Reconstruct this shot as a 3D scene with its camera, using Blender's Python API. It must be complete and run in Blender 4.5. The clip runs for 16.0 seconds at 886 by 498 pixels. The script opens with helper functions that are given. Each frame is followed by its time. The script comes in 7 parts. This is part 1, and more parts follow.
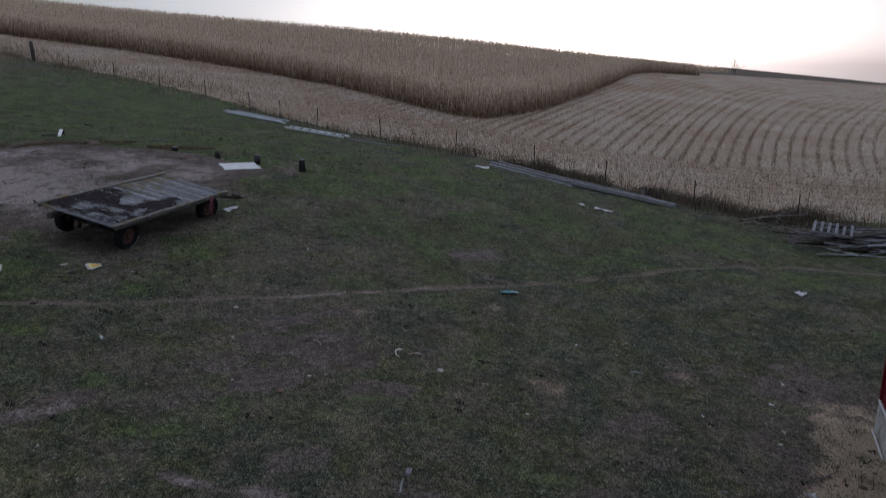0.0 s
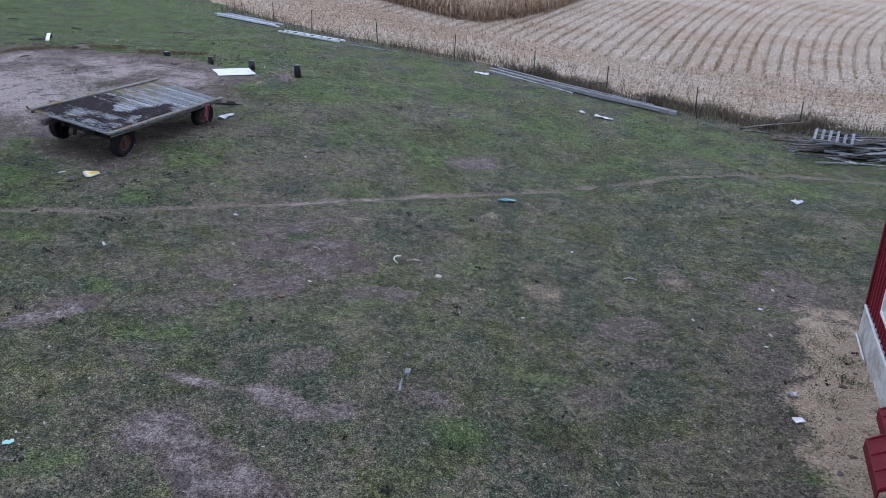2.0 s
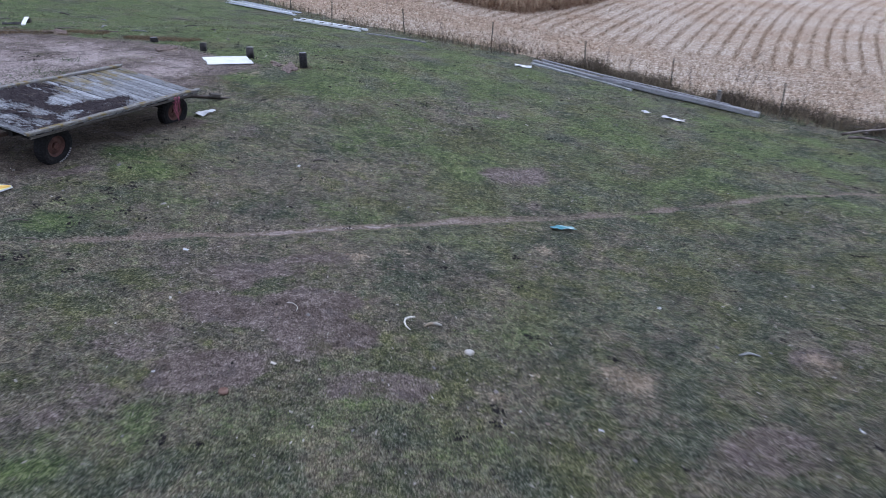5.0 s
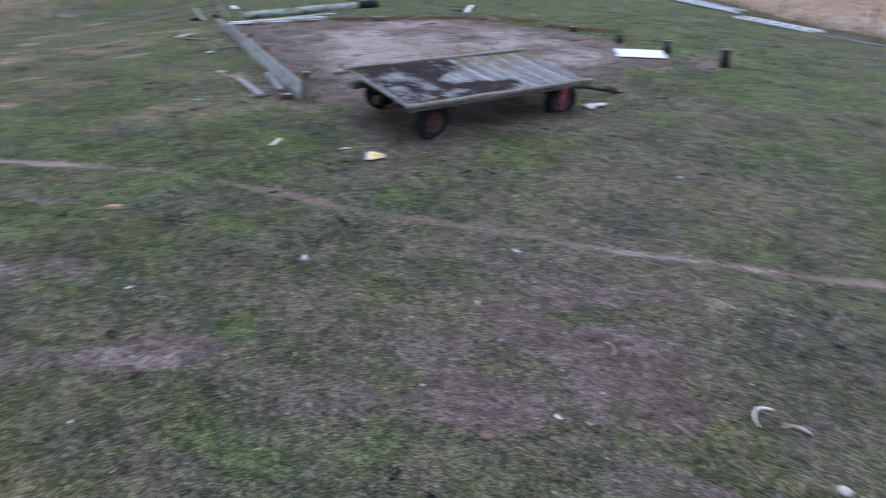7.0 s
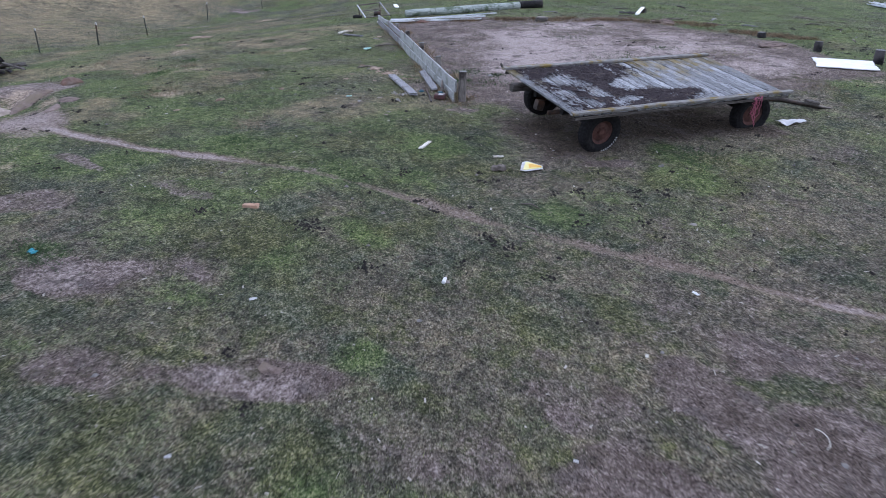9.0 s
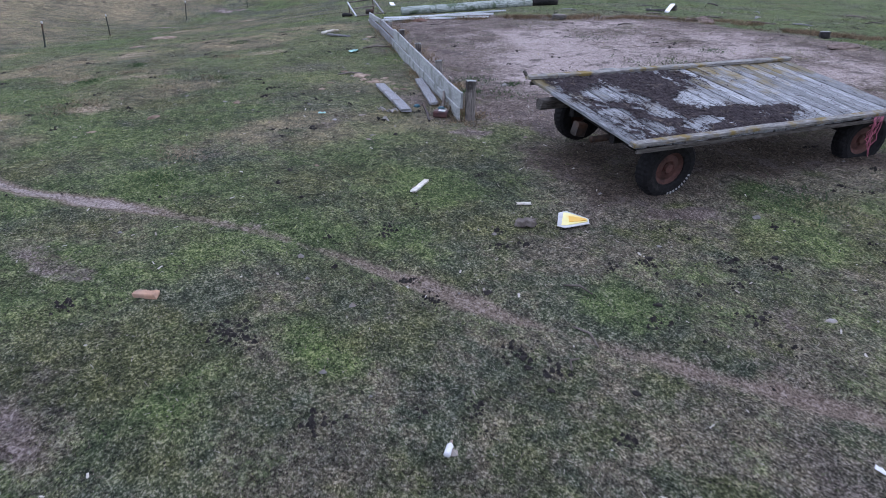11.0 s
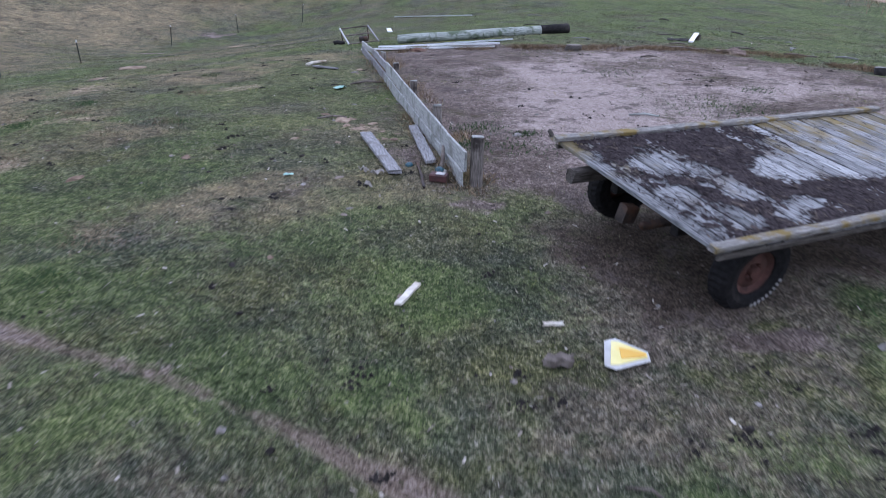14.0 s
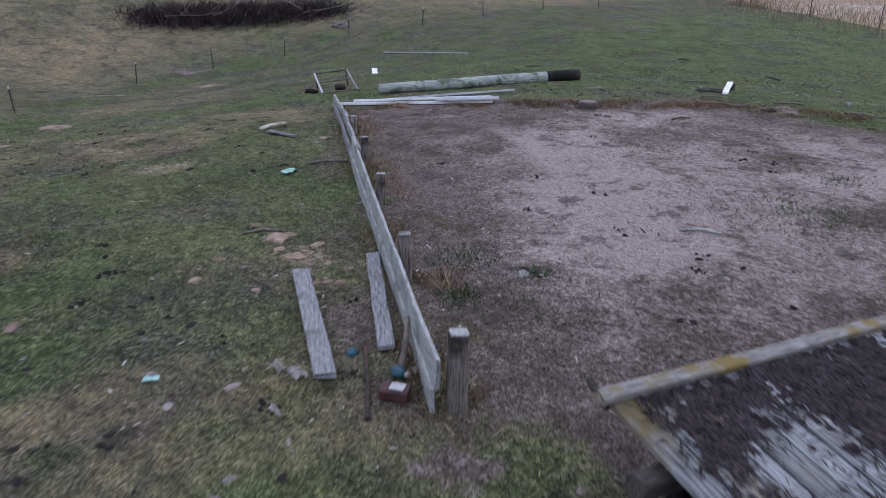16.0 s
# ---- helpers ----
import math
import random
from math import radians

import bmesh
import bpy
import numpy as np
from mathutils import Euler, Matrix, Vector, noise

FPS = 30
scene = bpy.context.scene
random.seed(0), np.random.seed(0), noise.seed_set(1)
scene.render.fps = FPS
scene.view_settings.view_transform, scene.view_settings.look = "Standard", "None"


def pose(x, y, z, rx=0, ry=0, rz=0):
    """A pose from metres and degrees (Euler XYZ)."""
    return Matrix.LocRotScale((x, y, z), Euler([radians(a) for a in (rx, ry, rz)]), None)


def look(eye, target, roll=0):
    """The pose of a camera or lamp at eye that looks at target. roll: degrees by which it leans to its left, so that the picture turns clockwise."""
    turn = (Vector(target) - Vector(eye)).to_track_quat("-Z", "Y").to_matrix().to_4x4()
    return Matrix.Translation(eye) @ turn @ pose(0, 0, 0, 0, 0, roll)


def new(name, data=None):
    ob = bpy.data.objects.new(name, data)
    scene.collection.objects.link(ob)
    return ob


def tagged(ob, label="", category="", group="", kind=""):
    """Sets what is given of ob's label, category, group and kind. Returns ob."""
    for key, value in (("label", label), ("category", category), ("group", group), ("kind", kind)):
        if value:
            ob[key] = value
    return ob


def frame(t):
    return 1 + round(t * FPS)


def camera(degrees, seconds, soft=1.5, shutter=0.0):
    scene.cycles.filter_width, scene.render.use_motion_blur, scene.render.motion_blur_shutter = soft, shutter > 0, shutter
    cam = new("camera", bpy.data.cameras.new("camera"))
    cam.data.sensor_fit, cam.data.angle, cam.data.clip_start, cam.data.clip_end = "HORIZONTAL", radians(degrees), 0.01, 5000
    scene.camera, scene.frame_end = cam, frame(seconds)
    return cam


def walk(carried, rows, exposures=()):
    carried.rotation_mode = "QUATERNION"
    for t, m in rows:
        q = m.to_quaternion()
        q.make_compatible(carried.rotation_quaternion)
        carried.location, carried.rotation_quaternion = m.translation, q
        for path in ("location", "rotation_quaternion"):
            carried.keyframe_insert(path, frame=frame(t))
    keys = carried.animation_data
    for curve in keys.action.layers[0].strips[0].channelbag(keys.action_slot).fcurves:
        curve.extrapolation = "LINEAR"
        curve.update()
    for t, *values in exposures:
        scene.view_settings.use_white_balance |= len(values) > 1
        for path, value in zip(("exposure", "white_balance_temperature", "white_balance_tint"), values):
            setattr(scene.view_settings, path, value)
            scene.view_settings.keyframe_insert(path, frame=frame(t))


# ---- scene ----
cam = camera(64.0, 16.0, soft=0.85, shutter=0.7)
METRES, EYE, TILT, LEAN, TURN = 19.5, 6.4, -14.5, 0.0, 0.0
ROWS = [
    (0.0, 0.0, 0.0, 0.0, -0.0, 0.0, -0.0),
    (0.5, -0.0001, -0.0004, -0.0007, -0.06, -2.84, -0.0),
    (1.0, -0.0008, -0.0016, -0.0006, -0.1, -5.78, -0.0),
    (1.5, -0.0013, -0.0036, -0.0007, -0.11, -7.27, -0.01),
    (2.0, 0.001, -0.0056, -0.0018, -0.1, -7.31, -0.03),
    (2.5, 0.0012, -0.0064, -0.0043, -0.09, -7.33, -0.02),
    (3.0, 0.0007, 0.0013, -0.006, -0.05, -7.36, -0.04),
    (3.2, 0.0006, 0.0106, -0.0038, -0.01, -7.36, -0.05),
    (5.3, -0.0021, 0.2961, 0.0069, 3.89, -7.23, -1.02),
    (5.5, -0.0011, 0.3216, 0.005, 6.71, -7.35, -1.65),
    (6.0, 0.0014, 0.3505, 0.0089, 14.51, -7.73, -3.51),
    (6.5, 0.0038, 0.3633, 0.0115, 24.9, -8.47, -5.95),
    (7.0, 0.0049, 0.3706, 0.0128, 35.42, -9.6, -8.25),
    (7.5, 0.0067, 0.3742, 0.0127, 45.4, -11.02, -10.24),
    (8.0, 0.0028, 0.3785, 0.0134, 47.28, -11.32, -10.61),
    (8.2, -0.0049, 0.3828, 0.0143, 47.25, -11.3, -10.76),
    (10.3, -0.1503, 0.5138, 0.0183, 47.57, -11.16, -10.97),
    (10.5, -0.1682, 0.5283, 0.0221, 47.57, -11.08, -10.95),
    (11.0, -0.1921, 0.5457, 0.0268, 47.48, -11.06, -10.96),
    (11.5, -0.1988, 0.5492, 0.028, 47.46, -11.05, -11.01),
    (12.0, -0.2051, 0.5534, 0.0289, 47.46, -11.02, -11.07),
    (12.5, -0.218, 0.5644, 0.0326, 47.49, -10.71, -11.15),
    (13.0, -0.2381, 0.581, 0.0371, 47.52, -10.29, -11.19),
    (13.5, -0.2633, 0.6043, 0.0439, 47.54, -9.86, -11.24),
    (14.0, -0.2935, 0.6339, 0.053, 47.58, -9.41, -11.29),
    (14.5, -0.3285, 0.6676, 0.0634, 47.59, -8.97, -11.33),
    (15.0, -0.3664, 0.7038, 0.0803, 47.64, -8.62, -11.35),
    (15.5, -0.4032, 0.7362, 0.106, 47.63, -8.21, -11.37),
    (16.0, -0.4344, 0.7671, 0.1186, 47.62, -7.88, -11.36),
]
EXPOSURES = [(0.0, -0.68, 5970, 10), (0.5, -0.28, 5810, 10), (1.0, 0.36, 5580, 9), (1.5, 0.68, 5620, 10), (2.0, 0.84, 5650, 10), (3.0, 0.9, 5650, 11), (5.5, 1.0, 5750, 13), (8.0, 1.1, 5800, 13), (12.0, 1.13, 5740, 16), (14.5, 1.12, 5780, 16), (16.0, 0.68, 5980, 16)]
walk(cam, [(t, pose(0, 0, EYE, TILT, LEAN, TURN) @ pose(METRES * x, METRES * y, METRES * z, 90 + pitch, roll, yaw)) for t, x, y, z, yaw, pitch, roll in ROWS], EXPOSURES)

# ---- light: a bright evening sky, the sun just down behind the corn hill ----
SUN_AZIMUTH, SUN_HEIGHT = 10.0, 4.0
world = bpy.data.worlds.new("evening_sky")
world.use_nodes = True
scene.world = world
wn, wl = world.node_tree.nodes, world.node_tree.links
wn.clear()
sky = wn.new("ShaderNodeTexSky")
sky.sky_type, sky.sun_disc = "NISHITA", False
sky.sun_elevation, sky.sun_rotation = radians(SUN_HEIGHT), radians(SUN_AZIMUTH)
sky.air_density, sky.dust_density, sky.ozone_density = 1.0, 2.0, 2.0
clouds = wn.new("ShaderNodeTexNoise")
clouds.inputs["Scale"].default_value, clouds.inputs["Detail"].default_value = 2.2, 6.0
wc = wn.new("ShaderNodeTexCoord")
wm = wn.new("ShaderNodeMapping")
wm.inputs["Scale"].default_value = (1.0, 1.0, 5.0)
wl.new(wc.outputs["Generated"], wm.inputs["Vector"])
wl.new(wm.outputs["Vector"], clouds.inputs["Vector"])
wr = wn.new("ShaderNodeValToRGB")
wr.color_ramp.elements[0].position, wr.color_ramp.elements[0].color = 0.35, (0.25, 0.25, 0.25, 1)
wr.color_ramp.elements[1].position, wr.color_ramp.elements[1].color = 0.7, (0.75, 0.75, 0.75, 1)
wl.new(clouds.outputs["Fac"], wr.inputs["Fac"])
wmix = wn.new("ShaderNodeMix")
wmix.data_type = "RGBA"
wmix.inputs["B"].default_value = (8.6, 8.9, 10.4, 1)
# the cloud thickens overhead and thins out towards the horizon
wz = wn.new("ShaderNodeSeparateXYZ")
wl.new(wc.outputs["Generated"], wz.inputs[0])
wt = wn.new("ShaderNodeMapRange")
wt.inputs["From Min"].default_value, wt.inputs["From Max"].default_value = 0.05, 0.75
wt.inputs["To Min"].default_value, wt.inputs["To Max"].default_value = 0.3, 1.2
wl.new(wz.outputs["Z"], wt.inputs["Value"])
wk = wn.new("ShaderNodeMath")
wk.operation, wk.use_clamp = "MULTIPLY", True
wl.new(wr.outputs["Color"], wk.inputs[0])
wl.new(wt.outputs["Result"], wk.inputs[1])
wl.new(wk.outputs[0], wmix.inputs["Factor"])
# thin cloud takes most of the colour out of the sky
grey = wn.new("ShaderNodeRGBToBW")
wl.new(sky.outputs["Color"], grey.inputs["Color"])
cool = wn.new("ShaderNodeMix")
cool.data_type, cool.blend_type = "RGBA", "MULTIPLY"
cool.inputs["Factor"].default_value, cool.inputs["B"].default_value = 1.0, (1.3, 1.36, 1.5, 1)
wl.new(grey.outputs["Val"], cool.inputs["A"])
veil = wn.new("ShaderNodeMix")
veil.data_type = "RGBA"
veil.inputs["Factor"].default_value = 0.62
wl.new(sky.outputs["Color"], veil.inputs["A"])
wl.new(cool.outputs["Result"], veil.inputs["B"])
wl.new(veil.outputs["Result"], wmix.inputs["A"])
wb = wn.new("ShaderNodeBackground")
wb.inputs["Strength"].default_value = 0.13
# the afterglow brightens the sky towards the horizon
wh = wn.new("ShaderNodeMapRange")
wh.inputs["From Min"].default_value, wh.inputs["From Max"].default_value = 0.02, 0.3
wh.inputs["To Min"].default_value, wh.inputs["To Max"].default_value = 1.4, 1.0
wl.new(wz.outputs["Z"], wh.inputs["Value"])
glow = wn.new("ShaderNodeVectorMath")
glow.operation = "SCALE"
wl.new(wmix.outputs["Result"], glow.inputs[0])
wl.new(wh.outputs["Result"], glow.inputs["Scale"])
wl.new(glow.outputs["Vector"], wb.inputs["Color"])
wo = wn.new("ShaderNodeOutputWorld")
wl.new(wb.outputs["Background"], wo.inputs["Surface"])
sun = new("sun", bpy.data.lights.new("sun", "SUN"))
sun.data.energy, sun.data.angle, sun.data.color = 0.35, radians(25), (1.0, 0.94, 0.88)
sun.matrix_world = look((0, 0, 0), (-math.sin(radians(SUN_AZIMUTH)), -math.cos(radians(SUN_AZIMUTH)), -math.tan(radians(8.0))))


# ---- materials ----
def node(mt, kind, **ins):
    n = mt.node_tree.nodes.new(kind)
    for key, value in ins.items():
        n.inputs[key.replace("_", " ")].default_value = value
    return n


def ramp(mt, source, stops):
    n = mt.node_tree.nodes.new("ShaderNodeValToRGB")
    while len(n.color_ramp.elements) < len(stops):
        n.color_ramp.elements.new(0.5)
    for e, (p, c) in zip(n.color_ramp.elements, stops):
        e.position, e.color = p, (*c, 1) if len(c) == 3 else c
    mt.node_tree.links.new(source, n.inputs["Fac"])
    return n.outputs["Color"]


def blend(mt, fac, a, b, how="MIX"):
    n = mt.node_tree.nodes.new("ShaderNodeMix")
    n.data_type, n.blend_type = "RGBA", how
    for key, value in (("Factor", fac), ("A", a), ("B", b)):
        if isinstance(value, (tuple, float, int)):
            n.inputs[key].default_value = (*value, 1) if isinstance(value, tuple) else value
        else:
            mt.node_tree.links.new(value, n.inputs[key])
    return n.outputs["Result"]


def sums(mt, how, a, b, clamp=False):
    n = mt.node_tree.nodes.new("ShaderNodeMath")
    n.operation, n.use_clamp = how, clamp
    for i, value in enumerate((a, b)):
        if isinstance(value, (float, int)):
            n.inputs[i].default_value = value
        else:
            mt.node_tree.links.new(value, n.inputs[i])
    return n.outputs[0]


def noise_at(mt, vector, scale, detail=6.0, rough=0.6, stretch=(1, 1, 1)):
    m = node(mt, "ShaderNodeMapping", Scale=stretch)
    mt.node_tree.links.new(vector, m.inputs["Vector"])
    n = node(mt, "ShaderNodeTexNoise", Scale=scale, Detail=detail, Roughness=rough)
    mt.node_tree.links.new(m.outputs["Vector"], n.inputs["Vector"])
    return n.outputs["Fac"]


def attr(mt, name):
    n = mt.node_tree.nodes.new("ShaderNodeAttribute")
    n.attribute_name = name
    return n.outputs["Fac"]


def start(name):
    mt = bpy.data.materials.new(name)
    mt.use_nodes = True
    mt.node_tree.nodes.clear()
    out, shader = node(mt, "ShaderNodeOutputMaterial"), node(mt, "ShaderNodeBsdfPrincipled")
    mt.node_tree.links.new(shader.outputs[0], out.inputs["Surface"])
    return mt, shader


def bumped(mt, shader, height, strength, distance):
    b = node(mt, "ShaderNodeBump", Strength=strength, Distance=distance)
    mt.node_tree.links.new(height, b.inputs["Height"])
    mt.node_tree.links.new(b.outputs["Normal"], shader.inputs["Normal"])


def surface(name, dark, light, stain=None, scale=8.0, stretch=(1, 1, 1), rough=0.85, metal=0.0, bump=0.4, spot=(0.5, 0.62), spots=1.5, vary=0.35, depth=0.01, lean=0.0):
    """Grain between dark and light, larger stains of a third colour, and some change from piece to piece."""
    mt, shader = start(name)
    ln = mt.node_tree.links
    tc = mt.node_tree.nodes.new("ShaderNodeTexCoord").outputs["Object"]
    oi = mt.node_tree.nodes.new("ShaderNodeObjectInfo").outputs["Random"]
    shift = node(mt, "ShaderNodeVectorMath")
    shift.operation = "ADD"
    ln.new(tc, shift.inputs[0])
    far = node(mt, "ShaderNodeVectorMath")
    far.operation = "MULTIPLY"
    ln.new(oi, far.inputs[0])
    far.inputs[1].default_value = (37.0, 53.0, 71.0)
    ln.new(far.outputs[0], shift.inputs[1])
    grain = noise_at(mt, shift.outputs[0], scale, 8.0, 0.65, stretch)
    colour = ramp(mt, grain, [(0.36, dark), (0.64, light)])
    if stain:
        large = noise_at(mt, shift.outputs[0], spots, 6.0, 0.65)
        if lean:
            axes = mt.node_tree.nodes.new("ShaderNodeSeparateXYZ")
            ln.new(tc, axes.inputs[0])
            large = sums(mt, "ADD", large, sums(mt, "MULTIPLY", axes.outputs["Y"], lean))
        colour = blend(mt, ramp(mt, large, [(spot[0], (0, 0, 0)), (spot[1], (1, 1, 1))]), colour, stain)
    hsv = node(mt, "ShaderNodeHueSaturation")
    ln.new(sums(mt, "ADD", sums(mt, "MULTIPLY", oi, vary), 1.0 - vary / 2), hsv.inputs["Value"])
    ln.new(colour, hsv.inputs["Color"])
    ln.new(hsv.outputs["Color"], shader.inputs["Base Color"])
    shader.inputs["Roughness"].default_value, shader.inputs["Metallic"].default_value = rough, metal
    shader.inputs["Specular IOR Level"].default_value = 0.5 if rough < 0.7 else 0.15
    bumped(mt, shader, grain, bump, depth)
    return mt


def toned(name, stops, rough=0.8, under=0.0, through_=0.0, fresh=None):
    """For blades and stalks: colour by the tone that each blade carries."""
    mt, shader = start(name)
    tc = mt.node_tree.nodes.new("ShaderNodeTexCoord").outputs["Object"]
    patch = noise_at(mt, tc, 0.35, 4.0, 0.6)
    tone = sums(mt, "ADD", attr(mt, "tone"), sums(mt, "MULTIPLY", sums(mt, "SUBTRACT", patch, 0.5), under))
    colour = ramp(mt, tone, stops)
    if fresh:
        flush = ramp(mt, noise_at(mt, tc, 0.55, 7.0, 0.68), [(0.5, (0, 0, 0)), (0.6, (1, 1, 1))])
        colour = blend(mt, flush, colour, blend(mt, 1.0, colour, fresh, "MULTIPLY"))
    mt.node_tree.links.new(colour, shader.inputs["Base Color"])
    shader.inputs["Roughness"].default_value = rough
    if through_:
        # thin dry leaves let some light through
        leaf, both = node(mt, "ShaderNodeBsdfTranslucent"), node(mt, "ShaderNodeMixShader", Fac=through_)
        mt.node_tree.links.new(colour, leaf.inputs["Color"])
        mt.node_tree.links.new(shader.outputs[0], both.inputs[1])
        mt.node_tree.links.new(leaf.outputs[0], both.inputs[2])
        out = [n for n in mt.node_tree.nodes if n.bl_idname == "ShaderNodeOutputMaterial"][0]
        mt.node_tree.links.new(both.outputs[0], out.inputs["Surface"])
    shader.inputs["Specular IOR Level"].default_value = 0.2
    return mt


GRAIN = (1.2, 14, 14)
GREY_WOOD = surface("weathered_wood", (0.12, 0.12, 0.13), (0.36, 0.365, 0.38), (0.12, 0.11, 0.1), 5.0, GRAIN, 0.8, 0, 0.6, (0.55, 0.7))
PALE_WOOD = surface("pale_painted_wood", (0.19, 0.2, 0.197), (0.42, 0.44, 0.435), (0.14, 0.15, 0.135), 5.0, GRAIN, 0.75, 0, 0.5, (0.5, 0.66), 2.2)
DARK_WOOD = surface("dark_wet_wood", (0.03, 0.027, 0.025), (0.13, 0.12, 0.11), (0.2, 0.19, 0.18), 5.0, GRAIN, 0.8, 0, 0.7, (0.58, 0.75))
DECK_WOOD = surface("deck_wood", (0.085, 0.09, 0.1), (0.38, 0.4, 0.425), (0.13, 0.12, 0.11), 4.0, (16, 1.2, 16), 0.65, 0, 0.5, (0.53, 0.68), 2.0, 0.6)
LICHEN_WOOD = surface("lichen_wood", (0.09, 0.088, 0.086), (0.34, 0.335, 0.32), (0.19, 0.145, 0.055), 6.0, GRAIN, 0.85, 0, 0.8, (0.5, 0.62), 3.2)
YELLOW_WOOD = surface("lichened_deck_wood", (0.085, 0.09, 0.098), (0.36, 0.375, 0.395), (0.185, 0.15, 0.075), 4.0, (16, 1.2, 16), 0.8, 0, 0.5, (0.53, 0.75), 2.2, 0.55, 0.01, 0.16)
HAY_MUCK = surface("rotted_hay", (0.006, 0.005, 0.007), (0.085, 0.07, 0.076), (0.17, 0.14, 0.115), 34.0, (1.2, 0.7, 1), 0.95, 0, 1.0, (0.58, 0.7), 5.0, 0.1, 0.02)
BANK_CLAY = surface("bank_clay", (0.11, 0.083, 0.074), (0.24, 0.19, 0.17), (0.16, 0.13, 0.1), 9.0, (1, 1, 1), 0.95, 0, 0.6)
RUBBER = surface("tyre_rubber", (0.007, 0.007, 0.008), (0.017, 0.017, 0.019), (0.032, 0.03, 0.029), 20.0, (1, 1, 1), 0.75, 0, 0.4, (0.6, 0.75), 5.0)
RIM_RUST = surface("rusty_red_rim", (0.05, 0.03, 0.026), (0.13, 0.065, 0.056), (0.09, 0.055, 0.046), 9.0, (1, 1, 1), 0.7, 0.2, 0.4)
LETTERING = surface("tyre_lettering", (0.28, 0.28, 0.28), (0.4, 0.4, 0.4))
DARK_IRON = surface("dark_iron", (0.02, 0.017, 0.016), (0.07, 0.055, 0.05), (0.12, 0.06, 0.035), 10.0, (1, 1, 1), 0.6, 0.5, 0.4)
TIN = surface("galvanised_tin", (0.45, 0.48, 0.52), (0.7, 0.73, 0.77), (0.3, 0.29, 0.28), 3.0, (1, 8, 8), 0.4, 0.5, 0.2, (0.6, 0.75))
WHITE_METAL = surface("white_metal", (0.6, 0.64, 0.68), (0.82, 0.84, 0.86), (0.45, 0.44, 0.42), 3.0, (1, 6, 6), 0.45, 0.0, 0.2, (0.6, 0.75))
WHITE_PANEL = surface("white_panel", (0.7, 0.71, 0.72), (0.85, 0.86, 0.86), (0.5, 0.47, 0.42), 4.0, (1, 1, 1), 0.5, 0, 0.2, (0.62, 0.8), 2.0)
RED_METAL = surface("red_ribbed_steel", (0.13, 0.009, 0.018), (0.17, 0.013, 0.024), (0.1, 0.015, 0.016), 6.0, (1, 1, 1), 0.78, 0.0, 0.1, (0.6, 0.8))
CONCRETE = surface("grey_concrete", (0.34, 0.34, 0.34), (0.5, 0.5, 0.49), (0.26, 0.25, 0.23), 7.0, (1, 1, 1), 0.9, 0, 0.3)
SANDSTONE = surface("tan_sandstone", (0.21, 0.155, 0.115), (0.4, 0.32, 0.25), (0.17, 0.12, 0.095), 9.0, (1, 1, 1), 0.9, 0, 0.6)
GREY_STONE = surface("grey_fieldstone", (0.13, 0.125, 0.12), (0.32, 0.31, 0.3), (0.3, 0.24, 0.2), 9.0, (1, 1, 1), 0.9, 0, 0.6)
PALE_STONE = surface("pale_sandstone", (0.29, 0.245, 0.21), (0.47, 0.4, 0.345), (0.26, 0.21, 0.18), 8.0, (1, 1, 1), 0.9, 0, 0.6)
PALE_BRICK = surface("pale_orange_clay", (0.36, 0.21, 0.135), (0.56, 0.36, 0.25), (0.3, 0.22, 0.17), 10.0, (1, 1, 1), 0.9, 0, 0.5)
BRICK_RED = surface("red_clay", (0.12, 0.07, 0.055), (0.24, 0.145, 0.11), (0.2, 0.155, 0.13), 12.0, (1, 1, 1), 0.9, 0, 0.6)
MAROON = surface("maroon_plastic", (0.045, 0.02, 0.022), (0.09, 0.035, 0.035), None, 9.0, (1, 1, 1), 0.6)
POLE_WOOD = surface("treated_pole", (0.15, 0.175, 0.16), (0.43, 0.47, 0.45), (0.1, 0.13, 0.09), 4.0, (1.0, 10, 10), 0.8, 0, 0.6, (0.5, 0.6), 2.4)
# black of tarred things, and of wagon beams whose colour holds the deck's shade
TAR_AND_SHADE = surface("creosote_and_shaded_wood", (0.008, 0.008, 0.009), (0.03, 0.029, 0.03), (0.06, 0.055, 0.055), 8.0, (1, 6, 6), 0.7, 0, 0.5)
CHARRED = surface("charred_wood", (0.008, 0.008, 0.01), (0.05, 0.047, 0.055), (0.11, 0.105, 0.12), 7.0, (1.5, 9, 9), 0.7, 0, 0.8, (0.52, 0.66), 2.5)
BARK = surface("grey_branch", (0.1, 0.085, 0.075), (0.26, 0.23, 0.21), (0.06, 0.05, 0.045), 12.0, (1, 1, 1), 0.9, 0, 0.6)
TWIG = surface("dark_twigs", (0.022, 0.016, 0.018), (0.065, 0.05, 0.053), (0.1, 0.085, 0.085), 4.0, (1, 1, 1), 0.9, 0, 0.2)
BONE = surface("bleached_bone", (0.5, 0.48, 0.43), (0.68, 0.66, 0.6), (0.36, 0.3, 0.22), 10.0)
WHITE_PLASTIC = surface("white_plastic", (0.5, 0.51, 0.53), (0.72, 0.74, 0.75), (0.36, 0.34, 0.31), 6.0, (1, 1, 1), 0.5)
DIRTY_PLASTIC = surface("dirty_plastic", (0.24, 0.225, 0.21), (0.46, 0.45, 0.43), (0.2, 0.17, 0.13), 9.0, (1, 1, 1), 0.7)
TEAL_PLASTIC = surface("teal_plastic", (0.02, 0.19, 0.25), (0.04, 0.3, 0.36), (0.1, 0.3, 0.34), 8.0, (1, 1, 1), 0.5)
